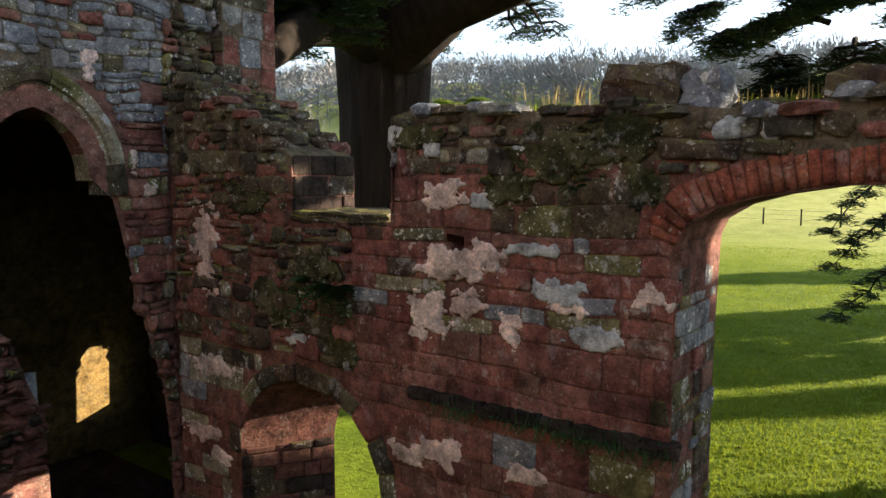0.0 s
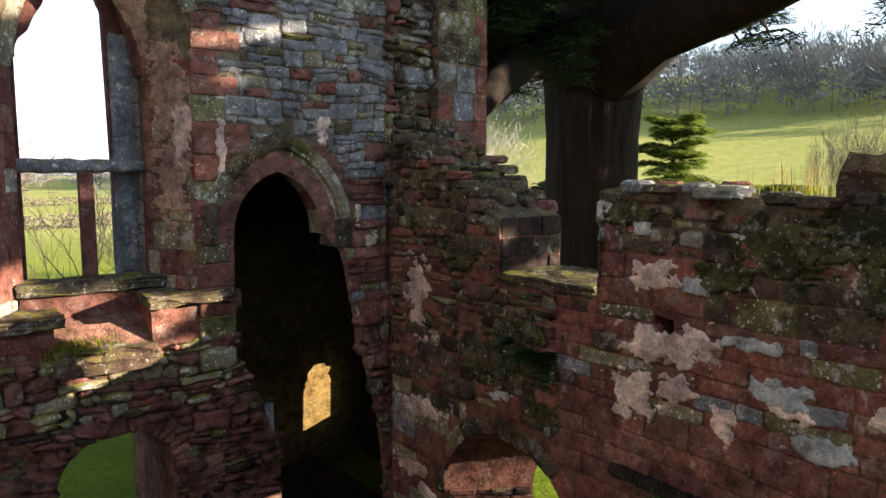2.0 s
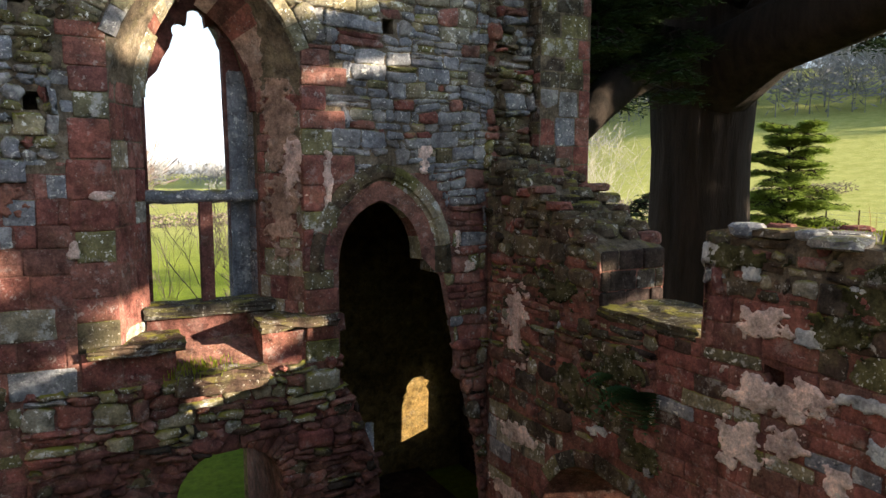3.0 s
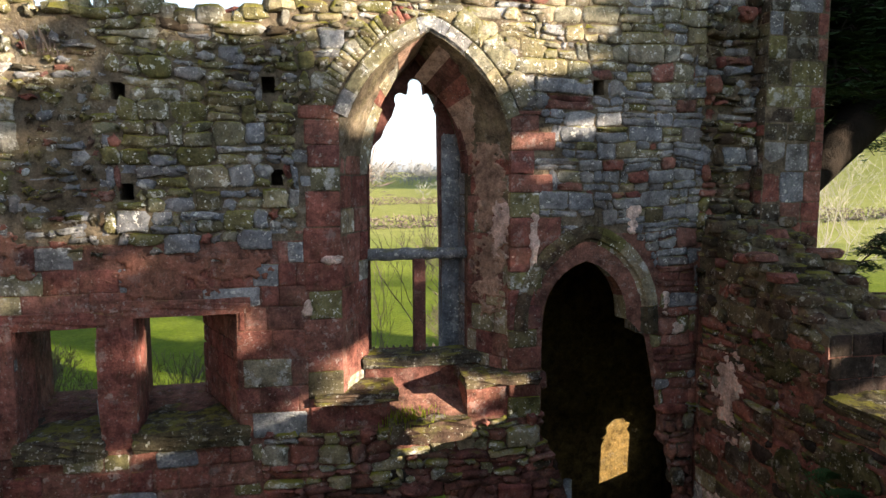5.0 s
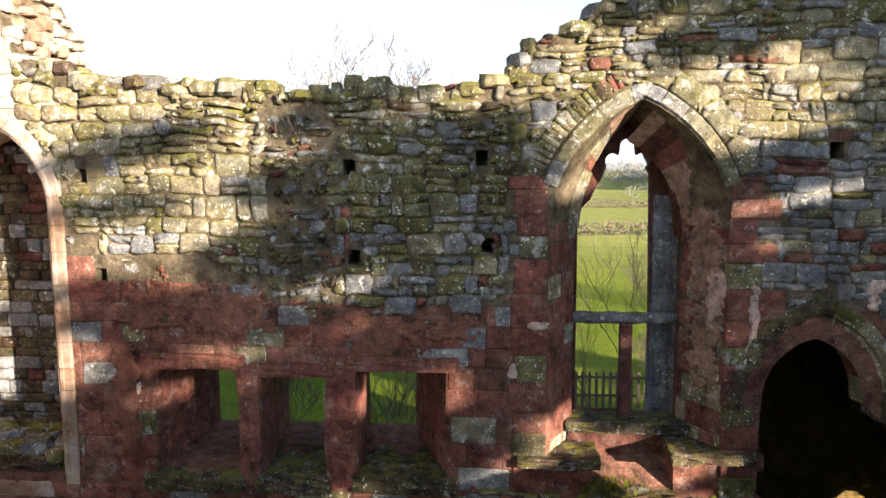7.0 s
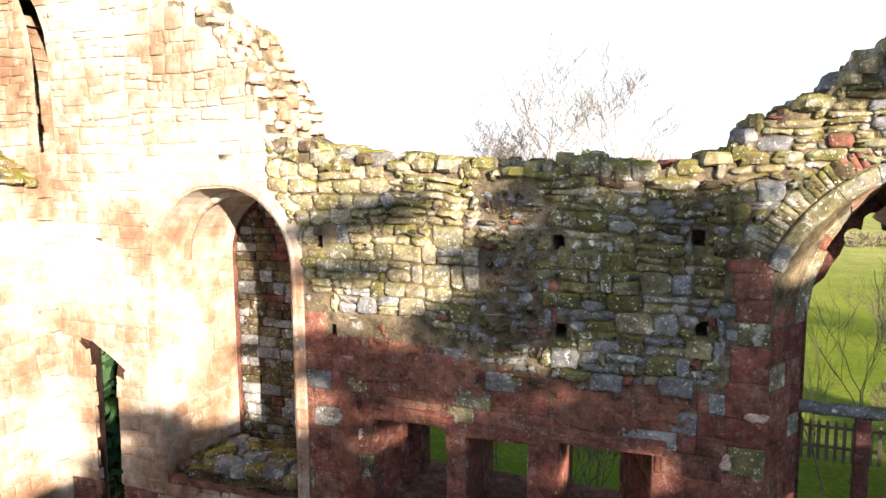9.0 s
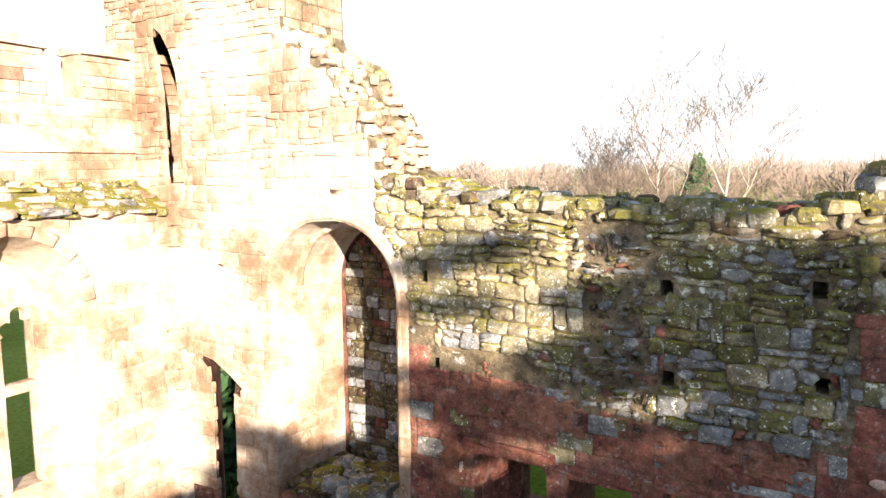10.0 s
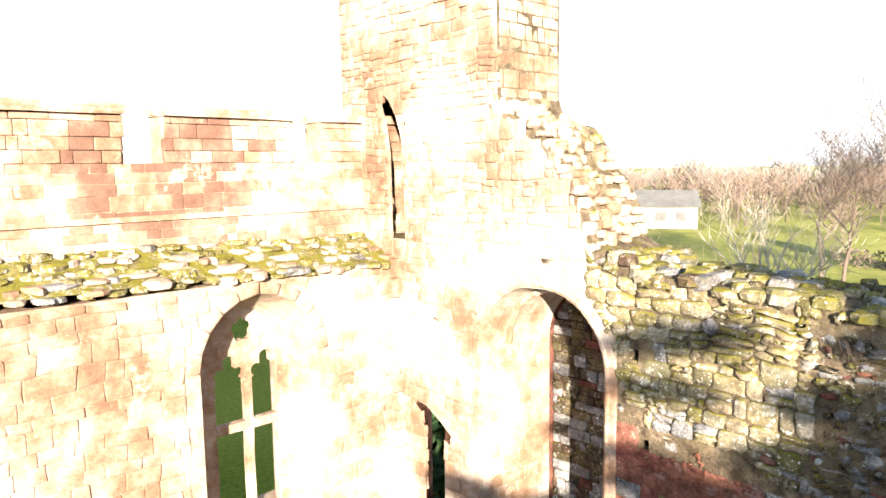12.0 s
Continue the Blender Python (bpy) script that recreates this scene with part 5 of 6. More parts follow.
def plaster(P, parent, cx, cz, w, h, seed, mat=M_PLASTER, d=0.03, step=0.014, name="plaster_patch"):
    """A flake of old plaster with a ragged, broken outline, left on the wall."""
    def level(s, z):
        u, v = abs(s - cx) / (w / 2), abs(z - cz) / (h / 2)
        q = (u ** 3 + v ** 3) ** (1 / 3)
        p = Vector((s * 6.5, z * 8.5, seed * 3.1))
        return 0.80 - q + 0.55 * noise.noise(p) + 0.38 * noise.noise(p * 2.3) + 0.24 * noise.noise(p * 5.1)
    nx, nz = max(4, int(1.4 * w / step)), max(4, int(1.4 * h / step))
    px = [cx + 1.4 * w * (i / nx - 0.5) for i in range(nx + 1)]
    pz = [cz + 1.4 * h * (k / nz - 0.5) for k in range(nz + 1)]
    val = [[level(a, b) for b in pz] for a in px]
    bl = Builder()
    for i in range(nx):
        for k in range(nz):
            quad = [(px[i], pz[k], val[i][k]), (px[i + 1], pz[k], val[i + 1][k]), (px[i + 1], pz[k + 1], val[i + 1][k + 1]), (px[i], pz[k + 1], val[i][k + 1])]
            poly = []
            for a, b in zip(quad, quad[1:] + quad[:1]):
                if a[2] > 0:
                    poly.append(a)
                if (a[2] > 0) != (b[2] > 0):
                    t = a[2] / (a[2] - b[2])
                    poly.append((a[0] + (b[0] - a[0]) * t, a[1] + (b[1] - a[1]) * t, 0.0))
            if len(poly) > 2:
                bl.add([P(s, d - 0.022 * (1 - min(1.0, f / 0.09)) ** 2, z) for s, z, f in poly], [tuple(range(len(poly)))])
    return fix_normals(link_part(bl, name, [mat], parent))


def rough_block(name, a, b, mat, parent, org, jitter=0.012, seed=0, cuts=3):
    """A block with worn, uneven faces and softened edges."""
    rng = random.Random(seed)
    bm = bmesh.new()
    bmesh.ops.create_cube(bm, size=1.0)
    bmesh.ops.subdivide_edges(bm, edges=bm.edges[:], cuts=cuts, use_grid_fill=True)
    sx, sy, sz = (b[i] - a[i] for i in range(3))
    for v in bm.verts:
        p = v.co
        e = sum(1 for c in p if abs(abs(c) - 0.5) < 1e-4)
        k = 1.0 if e < 2 else (0.985 if e == 2 else 0.96)
        v.co = Vector((a[0] + (p.x * k + 0.5) * sx + rng.uniform(-jitter, jitter) - org[0], a[1] + (p.y * k + 0.5) * sy + rng.uniform(-jitter, jitter) - org[1],
                       a[2] + (p.z * k + 0.5) * sz + rng.uniform(-jitter, jitter) - org[2]))
    me = bpy.data.meshes.new(name)
    bm.to_mesh(me)
    bm.free()
    me.materials.append(mat)
    ob = new(name, me)
    if parent:
        ob.parent = parent
    return ob



# ---------------------------------------------------------------- main window tracery
def lobe(cx, cz, r, a0, a1, n=6):
    return [(cx + r * math.cos(radians(a0 + (a1 - a0) * i / n)), cz + r * math.sin(radians(a0 + (a1 - a0) * i / n))) for i in range(n + 1)]


tracery = empty("window_tracery", (1.2, NY + 0.6, 3.8))
tagged(tracery, "weathered red stone window mullion, transom and cusped head", "window tracery")
T = lambda s, d, z: (s - 1.2, d - 0.6, z - 3.8)
head_hole = [(0.75, 3.62), (1.55, 3.62), (1.53, 4.8), (1.50, 6.36)] + lobe(1.41, 6.50, 0.085, -50, 130, 7) + lobe(1.26, 6.65, 0.085, -10, 190, 8) + lobe(1.11, 6.50, 0.085, 50, 215, 7) + \
    [(1.00, 6.33), (0.93, 6.22), (0.88, 6.10), (0.80, 6.02), (0.75, 5.90)]
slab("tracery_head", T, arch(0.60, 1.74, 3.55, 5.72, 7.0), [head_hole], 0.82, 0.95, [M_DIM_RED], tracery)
bl = Builder()
box(bl, T(1.185, 0.56, 3.78), T(1.305, 0.68, 4.82))
link_part(bl, "mullion", [M_RED], tracery)
bl = Builder()
pts = [T(0.68 + 0.108 * i, 0.62, 4.87 + 0.006 * math.sin(i * 2.1)) for i in range(11)]
tube(bl, pts, [0.065 + 0.006 * math.sin(i * 3.3) for i in range(11)], 8, 0)
link_part(bl, "transom", [M_GREY], tracery, "grey lichened stone transom")
rough_block("tracery_jamb", (1.535, NY + 0.80, 3.6), (1.735, NY + 0.97, 6.15), M_GREY, tracery, (1.2, NY + 0.6, 3.8), 0.008, 31, 6)
S_T = lambda s, d, z: (s - 1.2, 0.0 - d, z - 3.8)
rib = [(-0.045, -0.06), (-0.045, 0.0), (-0.02, 0.06), (0.05, 0.07), (0.05, -0.06)]
inner_arc = arch(0.69, 1.76, 3.6, 5.72, 6.96, 14)[2:]
voussoirs(S_T, [p for p in inner_arc if p[0] > 1.0], rib, [M_DIM_RED], tracery, 6, name="arch_rib", seed=21)
voussoirs(S_T, [p for p in inner_arc if p[0] < 0.84 and p[1] > 5.8], rib, [M_BUFF_PLASTER, M_BUFF], tracery, 4, name="broken_rib", seed=22)
# ---------------------------------------------------------------- window seat
seat = empty("embrasure_bench", (1.2, NY + 0.2, 3.2))
tagged(seat, "broken stone window seat with mossy slabs in the embrasure", "stone bench")


SO = (1.2, NY + 0.2, 3.2)
rough_block("bench", (0.36, NY + 0.03, 3.20), (0.84, NY + 0.55, 3.50), M_RED, seat, SO, 0.012, 1)
rough_block("bench", (1.62, NY + 0.03, 3.20), (2.12, NY + 0.55, 3.58), M_RED, seat, SO, 0.012, 2)
rough_block("seat_slab", (0.10, NY - 0.10, 3.50), (0.92, NY + 0.55, 3.60), M_MOSSY, seat, SO, 0.016, 3, 4)
rough_block("seat_slab", (1.58, NY - 0.10, 3.58), (2.38, NY + 0.52, 3.70), M_MOSSY, seat, SO, 0.018, 4, 4)
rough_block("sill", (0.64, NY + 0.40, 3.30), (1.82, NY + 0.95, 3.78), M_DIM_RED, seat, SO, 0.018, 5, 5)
rough_block("sill_slab", (0.60, NY + 0.33, 3.72), (1.86, NY + 0.70, 3.83), M_MOSSY, seat, SO, 0.014, 6, 6)
rough_block("seat_floor", (0.80, NY - 0.14, 3.08), (1.66, NY + 0.45, 3.27), M_MOSSY, seat, SO, 0.02, 7, 4)

# ---------------------------------------------------------------- west window tracery
wt = empty("window_tracery", (-9.25, 4.5, 3.5))
tagged(wt, "pale stone tracery window with two cusped lights", "window tracery")
TW = lambda s, d, z: (-d, s - 4.5, z - 3.5)


def cusped(y0, y1, z0):
    c, w = (y0 + y1) / 2, (y1 - y0) / 2
    return [(y0, z0), (y1, z0), (y1, 5.52)] + lobe(c + w * 0.62, 5.62, w * 0.42, -60, 120, 5) + lobe(c, 5.80, w * 0.42, -10, 190, 6) + lobe(c - w * 0.62, 5.62, w * 0.42, 60, 240, 5) + [(y0, 5.52)]


eye = []
for k in range(5):
    a = 90 + 72 * k
    eye += lobe(4.47 + 0.10 * math.cos(radians(a)), 6.24 + 0.10 * math.sin(radians(a)), 0.075, a - 75, a + 75, 5)
cl, cr = cusped(4.02, 4.47, 5.3), cusped(4.58, 5.03, 5.3)
head_out = [(3.68, 5.30), (4.02, 5.30)] + cl[:1:-1] + [(4.47, 5.30), (4.58, 5.30)] + cr[:1:-1] + [(5.03, 5.30)] + arch(3.68, 5.22, 5.30, 5.85, 6.8)[1:]
slab("tracery_head", TW, head_out, [eye], -0.05, 0.07, [M_PALE], wt)
for nm2, ya, yb, za, zb in (("jamb_stone", 3.66, 4.02, 3.4, 5.34), ("jamb_stone", 5.03, 5.24, 3.4, 5.34), ("mullion", 4.47, 4.58, 3.4, 5.345)):
    rough_block(nm2, (-0.07, ya - 4.5, za - 3.5), (0.05, yb - 4.5, zb - 3.5), M_PALE, wt, (0, 0, 0), 0.006, int(ya * 100), 3)
rough_block("transom", (-0.075, 4.0 - 4.5, 4.77 - 3.5), (0.055, 5.05 - 4.5, 4.90 - 3.5), M_PALE, wt, (0, 0, 0), 0.006, 77, 3)

# ---------------------------------------------------------------- mossy ledge and string courses of the west range
ledge = empty("mossy_ledge", (-8.8, 3.0, 7.0))
tagged(ledge, "sloping stone ledge thick with moss and lichen", "ledge")
lm = Masonry(ledge, [M_PALE, M_MOSS_LIT, M_GREY], lambda c: True, 33)
lr = random.Random(34)
y = -2.0
while y < 7.4:
    w = lr.uniform(0.12, 0.34)
    for row in range(5):
        x = 0.38 - row * 0.19 + lr.uniform(-0.05, 0.05)
        z = 0.10 + row * 0.09 + (0.10 if y < 3 else 0.10 * (6.5 - y) / 3.5) + lr.uniform(-0.03, 0.03)
        v, f = boulder_geo(lr, (x, y - 3.0 + lr.uniform(-0.08, 0.08), z - 0.055), (lr.uniform(0.16, 0.34), w * lr.uniform(0.7, 1.5), lr.uniform(0.05, 0.12)), lr.uniform(-0.6, 0.6))
        lm.put(v, f, weighted(lr, (0, 4), (1, 4), (2, 1)), False)
    y += w
lm.finish()
bl = Builder()
ny_, nx_ = 90, 7
vv, ff = [], []
for i in range(ny_ + 1):
    yy = -2.0 + 9.3 * i / ny_
    for j in range(nx_ + 1):
        u = j / nx_
        extra = 0.10 if yy < 3 else 0.10 * (6.5 - yy) / 3.5
        vv.append((0.41 - 0.86 * u, yy - 3.0, 0.06 + 0.40 * u + extra + 0.035 * noise.noise(Vector((yy * 5, u * 6, 2.0)))))
for i in range(ny_):
    for j in range(nx_):
        o = i * (nx_ + 1) + j
        ff.append((o, o + 1, o + nx_ + 2, o + nx_ + 1))
bl.add(vv, ff)
link_part(bl, "moss_bed", [M_MOSS_LIT], ledge)
for ya, yb, zz, nm2 in ((-7.0, 7.2, 7.86, "string_course"),):
    bl = Builder()
    box(bl, (-0.02, ya, zz - 7.0), (0.30, yb, zz - 6.93))
    link_part(bl, nm2, [M_PALE], parapet)
for a, b in ((-7.4, -2.6), (-2.1, 0.4), (0.9, 3.02), (3.52, 5.44), (5.92, 7.6)):
    rough_block("coping", (-0.30, a - 0.04, 2.19), (0.33, b + 0.04, 2.32), M_PALE, parapet, (0, 0, 0), 0.008, int(a * 10), 3)

# shaft in the north-west corner
shaft = empty("corner_shaft", (WX + 0.07, 6.57, 0.0))
tagged(shaft, "slim pale stone corner shaft against the wall", "shaft")
for i in range(24):
    rough_block("shaft_stone", (WX - 0.01, 6.50, i * 0.297), (WX + 0.13, 6.64, i * 0.297 + 0.293), M_PALE, shaft, (WX + 0.07, 6.57, 0.0), 0.006, 400 + i, 1)

# ---------------------------------------------------------------- broken pier at the north-east corner
pier = empty("broken_pier", (5.1, 6.9, 4.0))
tagged(pier, "broken red stone window pier at the ruined corner", "pier")
pp = Masonry(pier, MATS, lambda c: True, 51)
prn = random.Random(52)
bl = Builder()
box(bl, (-0.33, -0.43, -0.6), (0.38, 0.7, 5.4))
link_part(bl, "core", [M_MORTAR], pier)
pp.lay(lambda s, d, z: (s - 5.1, -0.43 - d, z - 4.0), 4.77, 5.48, 3.6, 9.4, lambda s, z: True,
       lambda s, z: R_ if s > 5.3 else weighted(prn, (R_, 1), (G_, 2 if z < 6.5 else 1), (MO_, 4), (OL_, 1 + (3 if z > 6.5 else 0))), (0.25, 0.42), (0.16, 0.34), (0.0, 0.015), 0.008, 0.01, 0.006)
pp.lay(lambda s, d, z: (-0.33 - d, s - 6.9, z - 4.0), 6.47, 6.7, 4.2, 9.4, lambda s, z: True, lambda s, z: weighted(prn, (MO_, 3), (R_, 1)), (0.2, 0.3), (0.1, 0.2), (0.0, 0.03))
pp.finish()

# ---------------------------------------------------------------- plaster and pale lichen patches
PLASTER_AT = ((6.08, 3.46, 0.42, 0.95), (3.10, 4.06, 0.40, 0.24), (3.05, 3.57, 0.66, 0.26), (2.69, 3.63, 0.28, 0.26), (3.25, 3.14, 0.44, 0.34), (2.86, 3.25, 0.36, 0.22), (2.52, 3.15, 0.20, 0.30),
               (2.08, 3.36, 0.24, 0.20), (1.48, 3.46, 0.24, 0.16), (5.98, 2.28, 0.70, 0.22), (3.45, 1.98, 0.34, 0.20), (3.10, 2.07, 0.36, 0.24), (6.24, 1.56, 0.6, 0.18), (5.92, 1.36, 0.34, 0.16),
               (2.37, 2.08, 0.3, 0.16))
CRUST_AT = ((2.14, 3.42, 0.44, 0.22), (2.33, 3.70, 0.44, 0.10), (3.50, 4.54, 0.22, 0.20), (0.86, 4.47, 0.12, 0.20), (1.10, 4.47, 0.16, 0.13), (5.3, 3.64, 0.1, 0.1), (1.9, 3.14, 0.5, 0.16),
               (4.7, 2.75, 0.3, 0.12), (3.2, 4.42, 0.16, 0.14), (2.4, 4.38, 0.24, 0.12), (2.75, 4.02, 0.22, 0.12))
for i, (y, z, w, h) in enumerate(PLASTER_AT):
    plaster(S_E, east, y, z, w * 1.12, h * 1.12, 100 + i, M_PLASTER, 0.026 + 0.0025 * (i % 4))
for i, (y, z, w, h) in enumerate(CRUST_AT):
    plaster(S_E, east, y, z, w * 1.12, h * 1.12, 130 + i, M_GREYCRUST, 0.037 + 0.0012 * (i % 3), 0.014, "lichen_crust")
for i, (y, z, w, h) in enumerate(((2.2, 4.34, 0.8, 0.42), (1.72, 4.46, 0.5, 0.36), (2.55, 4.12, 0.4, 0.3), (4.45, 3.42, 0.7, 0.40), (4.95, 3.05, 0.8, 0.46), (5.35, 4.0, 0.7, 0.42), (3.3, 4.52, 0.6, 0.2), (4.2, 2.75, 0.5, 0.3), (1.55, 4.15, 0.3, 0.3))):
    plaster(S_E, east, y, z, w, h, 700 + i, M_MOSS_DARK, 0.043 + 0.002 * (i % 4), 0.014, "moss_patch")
SPLAY = lambda s, d, z: (2.10 - 0.34 * s / 0.63 - 0.85 * d, NY + 0.02 + 0.53 * s / 0.63 - 0.53 * d, z)
for i, (s, z, w, h) in enumerate(((0.32, 5.62, 0.52, 1.2), (0.30, 4.74, 0.46, 1.0), (0.14, 5.15, 0.3, 0.6))):
    plaster(SPLAY, north, s, z, w, h, 140 + i, M_BUFF_PLASTER if i < 2 else M_PLASTER, 0.022 + 0.004 * i)
for i, (s, z, w, h) in enumerate(((3.40, 5.26, 0.18, 0.32), (3.80, 4.36, 0.10, 0.34), (3.94, 4.06, 0.16, 0.18), (2.32, 5.0, 0.1, 0.6), (-2.3, 5.75, 0.09, 0.09), (0.3, 4.9, 0.2, 0.1), (0.05, 4.45, 0.1, 0.2), (-3.75, 4.2, 0.1, 0.25))):
    plaster(S_N, north, s, z, w, h, 160 + i, M_PLASTER if i != 4 else M_GREYCRUST, 0.036)
# smooth red render round the small windows
for i, (s, z, w, h) in enumerate(((-1.25, 4.82, 1.0, 0.55), (-0.55, 4.86, 0.6, 0.3), (-3.55, 5.1, 1.0, 0.62), (-2.75, 5.0, 0.9, 0.5), (-3.9, 4.1, 0.34, 1.3))):
    plaster(S_N, north, s, z, w, h, 180 + i, M_RENDER, 0.026 + 0.003 * i)

# ---------------------------------------------------------------- lintels, mullions of the small windows
for i, (a, b, z0, z1) in enumerate(((-3.74, -2.62, 4.42, 4.58), (-2.60, -1.72, 4.36, 4.5), (-1.60, -0.46, 4.43, 4.58))):
    ob = rough_block("lintel", (a, NY - 0.03, z0), (b, NY + 0.35, z1), M_RED, north, (0, 0, 0), 0.01, 200 + i, 4)
for i, (a, b, z0) in enumerate(((-2.72, -2.50, 3.2), (-1.82, -1.50, 3.2))):
    rough_block("window_post", (a, NY - 0.025, z0), (b, NY + 0.5, 4.45), M_RED, north, (0, 0, 0), 0.01, 210 + i, 4)
for i, (a, b) in enumerate(((-3.75, -2.66), (-2.56, -1.78), (-1.56, -0.5))):
    rough_block("window_sill", (a, NY - 0.05, 3.12 + 0.02 * i), (b, NY + 0.95, 3.31 + 0.02 * i), M_MOSSY, north, (0, 0, 0), 0.016, 220 + i, 5)

# ---------------------------------------------------------------- string course and stones on the east wall
for i in range(9):
    a = 3.4 - i * 0.235
    rough_block("string_stone", (EX - 0.07, a - 0.225, 2.47), (EX + 0.06, a, 2.56), M_DARK, east, (0, 0, 0), 0.01, 240 + i, 2)
for i, (a, b, c2, m2) in enumerate((((4.28, 1.43, 4.58), (4.75, 1.90, 4.90), 0, M_MOSSY), ((4.34, 1.16, 4.58), (4.72, 1.42, 4.84), 0, M_GREY), ((4.3, 0.1, 4.6), (4.9, 0.62, 4.78), 0, M_MOSSY), ((4.2, 3.4, 4.3), (4.5, 3.64, 4.52), 0, M_GREY))):
    ob = rough_block("loose_stone", a, b, m2, None, (0, 0, 0), 0.03, 260 + i, 3)
    tagged(ob, "mossy loose stone lying on the wall top" if m2 is M_MOSSY else "grey loose stone lying on the wall top", "stone", "stones on the wall")
rough_block("gap_sill", (EX + 0.0, 3.66, 3.80), (EX + 0.85, 4.8, 3.90), M_MOSSY, east, (0, 0, 0), 0.014, 270, 5)


# ---------------------------------------------------------------- trees and shrubs
def grow(bl, p, d, length, r, level, rng, spread=0.55, up=0.15, sides=5, fork_at=0, rmin=0.005):
    """Branches by branching: each limb bends, tapers and forks; bl may be (trunk, crown, level of the trunk)."""
    n = 4
    pts, rad = [p.copy()], [r]
    q, dd = p.copy(), d.copy()
    for i in range(n):
        dd = (dd + Vector((rng.uniform(-1, 1), rng.uniform(-1, 1), rng.uniform(-0.6, 1))) * 0.27 + Vector((0, 0, up * 0.3))).normalized()
        q = q + dd * (length / n)
        pts.append(q.copy())
        rad.append(max(rmin, r * (1 - 0.55 * (i + 1) / n)))
    into = bl if not isinstance(bl, tuple) else (bl[0] if level >= bl[2] else bl[1])
    tube(into, pts, rad, sides if level > 1 else 3, 1 if level < fork_at else 0)
    if level == 0:
        return
    for k in range(rng.choice((3, 4, 4))):
        i = rng.choice((2, 3, 4)) if k else 4
        a = rng.uniform(0, 2 * math.pi)
        side = Vector((math.cos(a), math.sin(a), rng.uniform(-0.1, 0.5)))
        nd_ = (dd * (1 - spread) + side * spread + Vector((0, 0, up))).normalized()
        grow(bl, pts[i], nd_, length * rng.uniform(0.62, 0.82), rad[i] * 0.72, level - 1, rng, spread, up, max(3, sides - 1), fork_at, rmin)


def bare_tree(loc, height, seed, mat, label, name="bare_tree", levels=4, spread=0.62, stems=1, r=0.02, group=""):
    rng = random.Random(seed)
    t = empty(name, (loc[0], loc[1], terrain(loc[0], loc[1]) - 0.05))
    tagged(t, label, "tree" if stems < 4 else "shrub", group)
    bl = (Builder(), Builder(), levels - 1)
    for _ in range(stems):
        a = rng.uniform(0, 6.28)
        lean = 0.12 if stems == 1 else 0.45
        d = Vector((math.cos(a) * lean, math.sin(a) * lean, 1)).normalized()
        grow(bl, Vector((0, 0, 0)) if stems == 1 else Vector((rng.uniform(-.3, .3), rng.uniform(-.3, .3), 0)), d, height * 0.32, 0.62 * height * r / math.sqrt(stems), levels, rng, spread, 0.10, 6, levels - 1 if name == "birch_tree" else 0, 0.01 if loc[1] > 30 else 0.005)
    bl[0].make("trunk", [mat, M_BROWN_TWIG], t)
    bl[1].make("crown", [mat, M_BROWN_TWIG], t)
    return t


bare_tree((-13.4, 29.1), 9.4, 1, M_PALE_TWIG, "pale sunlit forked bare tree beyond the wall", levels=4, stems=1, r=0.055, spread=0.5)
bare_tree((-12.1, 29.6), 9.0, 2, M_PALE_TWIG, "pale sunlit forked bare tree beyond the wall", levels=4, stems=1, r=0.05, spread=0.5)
bare_tree((-18.8, 31.0), 8.0, 12, M_TWIG, "pale sunlit bare tree beyond the wall", levels=4, stems=2)
bare_tree((-11.5, 46.0), 8.0, 5, M_BROWN_TWIG, "brown bare tree behind the birches", levels=4)
bare_tree((-14.0, 46.0), 13.0, 15, M_BROWN_TWIG, "broad brown bare tree on the lawn", levels=5)
bare_tree((-18.0, 54.0), 13.0, 16, M_BROWN_TWIG, "broad brown bare tree on the lawn", levels=5)
bare_tree((-10.5, 52.0), 9.5, 20, M_BROWN_TWIG, "broad brown bare tree on the lawn", levels=5)
bare_tree((2.9, 17.4), 7.0, 6, M_TWIG, "thin pale sapling behind the window", "sapling", 3, 0.3, 1, 0.009)
bare_tree((2.3, 16.6), 5.0, 7, M_TWIG, "thin pale sapling behind the window", "sapling", 3, 0.3, 1, 0.009)
bare_tree((5.6, 22.0), 6.0, 8, M_TWIG, "bare bush with tangled twigs", "bare_bush", 4, 0.6, 4, 0.02)
bare_tree((4.9, 19.0), 3.0, 18, M_TWIG, "bare bush with tangled twigs", "bare_bush", 4, 0.6, 5, 0.02)
bare_tree((-2.6, 14.2), 3.0, 9, M_TWIG, "coppiced bare shrub lit by the sun", "bare_bush", 3, 0.35, 6, 0.025)
bare_tree((-5.0, 15.5), 2.6, 10, M_BROWN_TWIG, "dark bare shrub in the shade", "bare_bush", 4, 0.5, 6, 0.02)
bare_tree((-6.9, 15.2), 8.0, 11, M_TWIG, "pale birch trunk behind the small windows", "birch_tree", 4, 0.45, 1, 0.03)
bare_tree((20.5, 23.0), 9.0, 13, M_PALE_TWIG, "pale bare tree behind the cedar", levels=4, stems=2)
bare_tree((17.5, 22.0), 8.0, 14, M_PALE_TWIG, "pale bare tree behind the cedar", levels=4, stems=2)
bare_tree((38.0, 16.0), 8.5, 17, M_TWIG, "fan-shaped bare coppice on the meadow", "coppice", 4, 0.25, 9, 0.02)


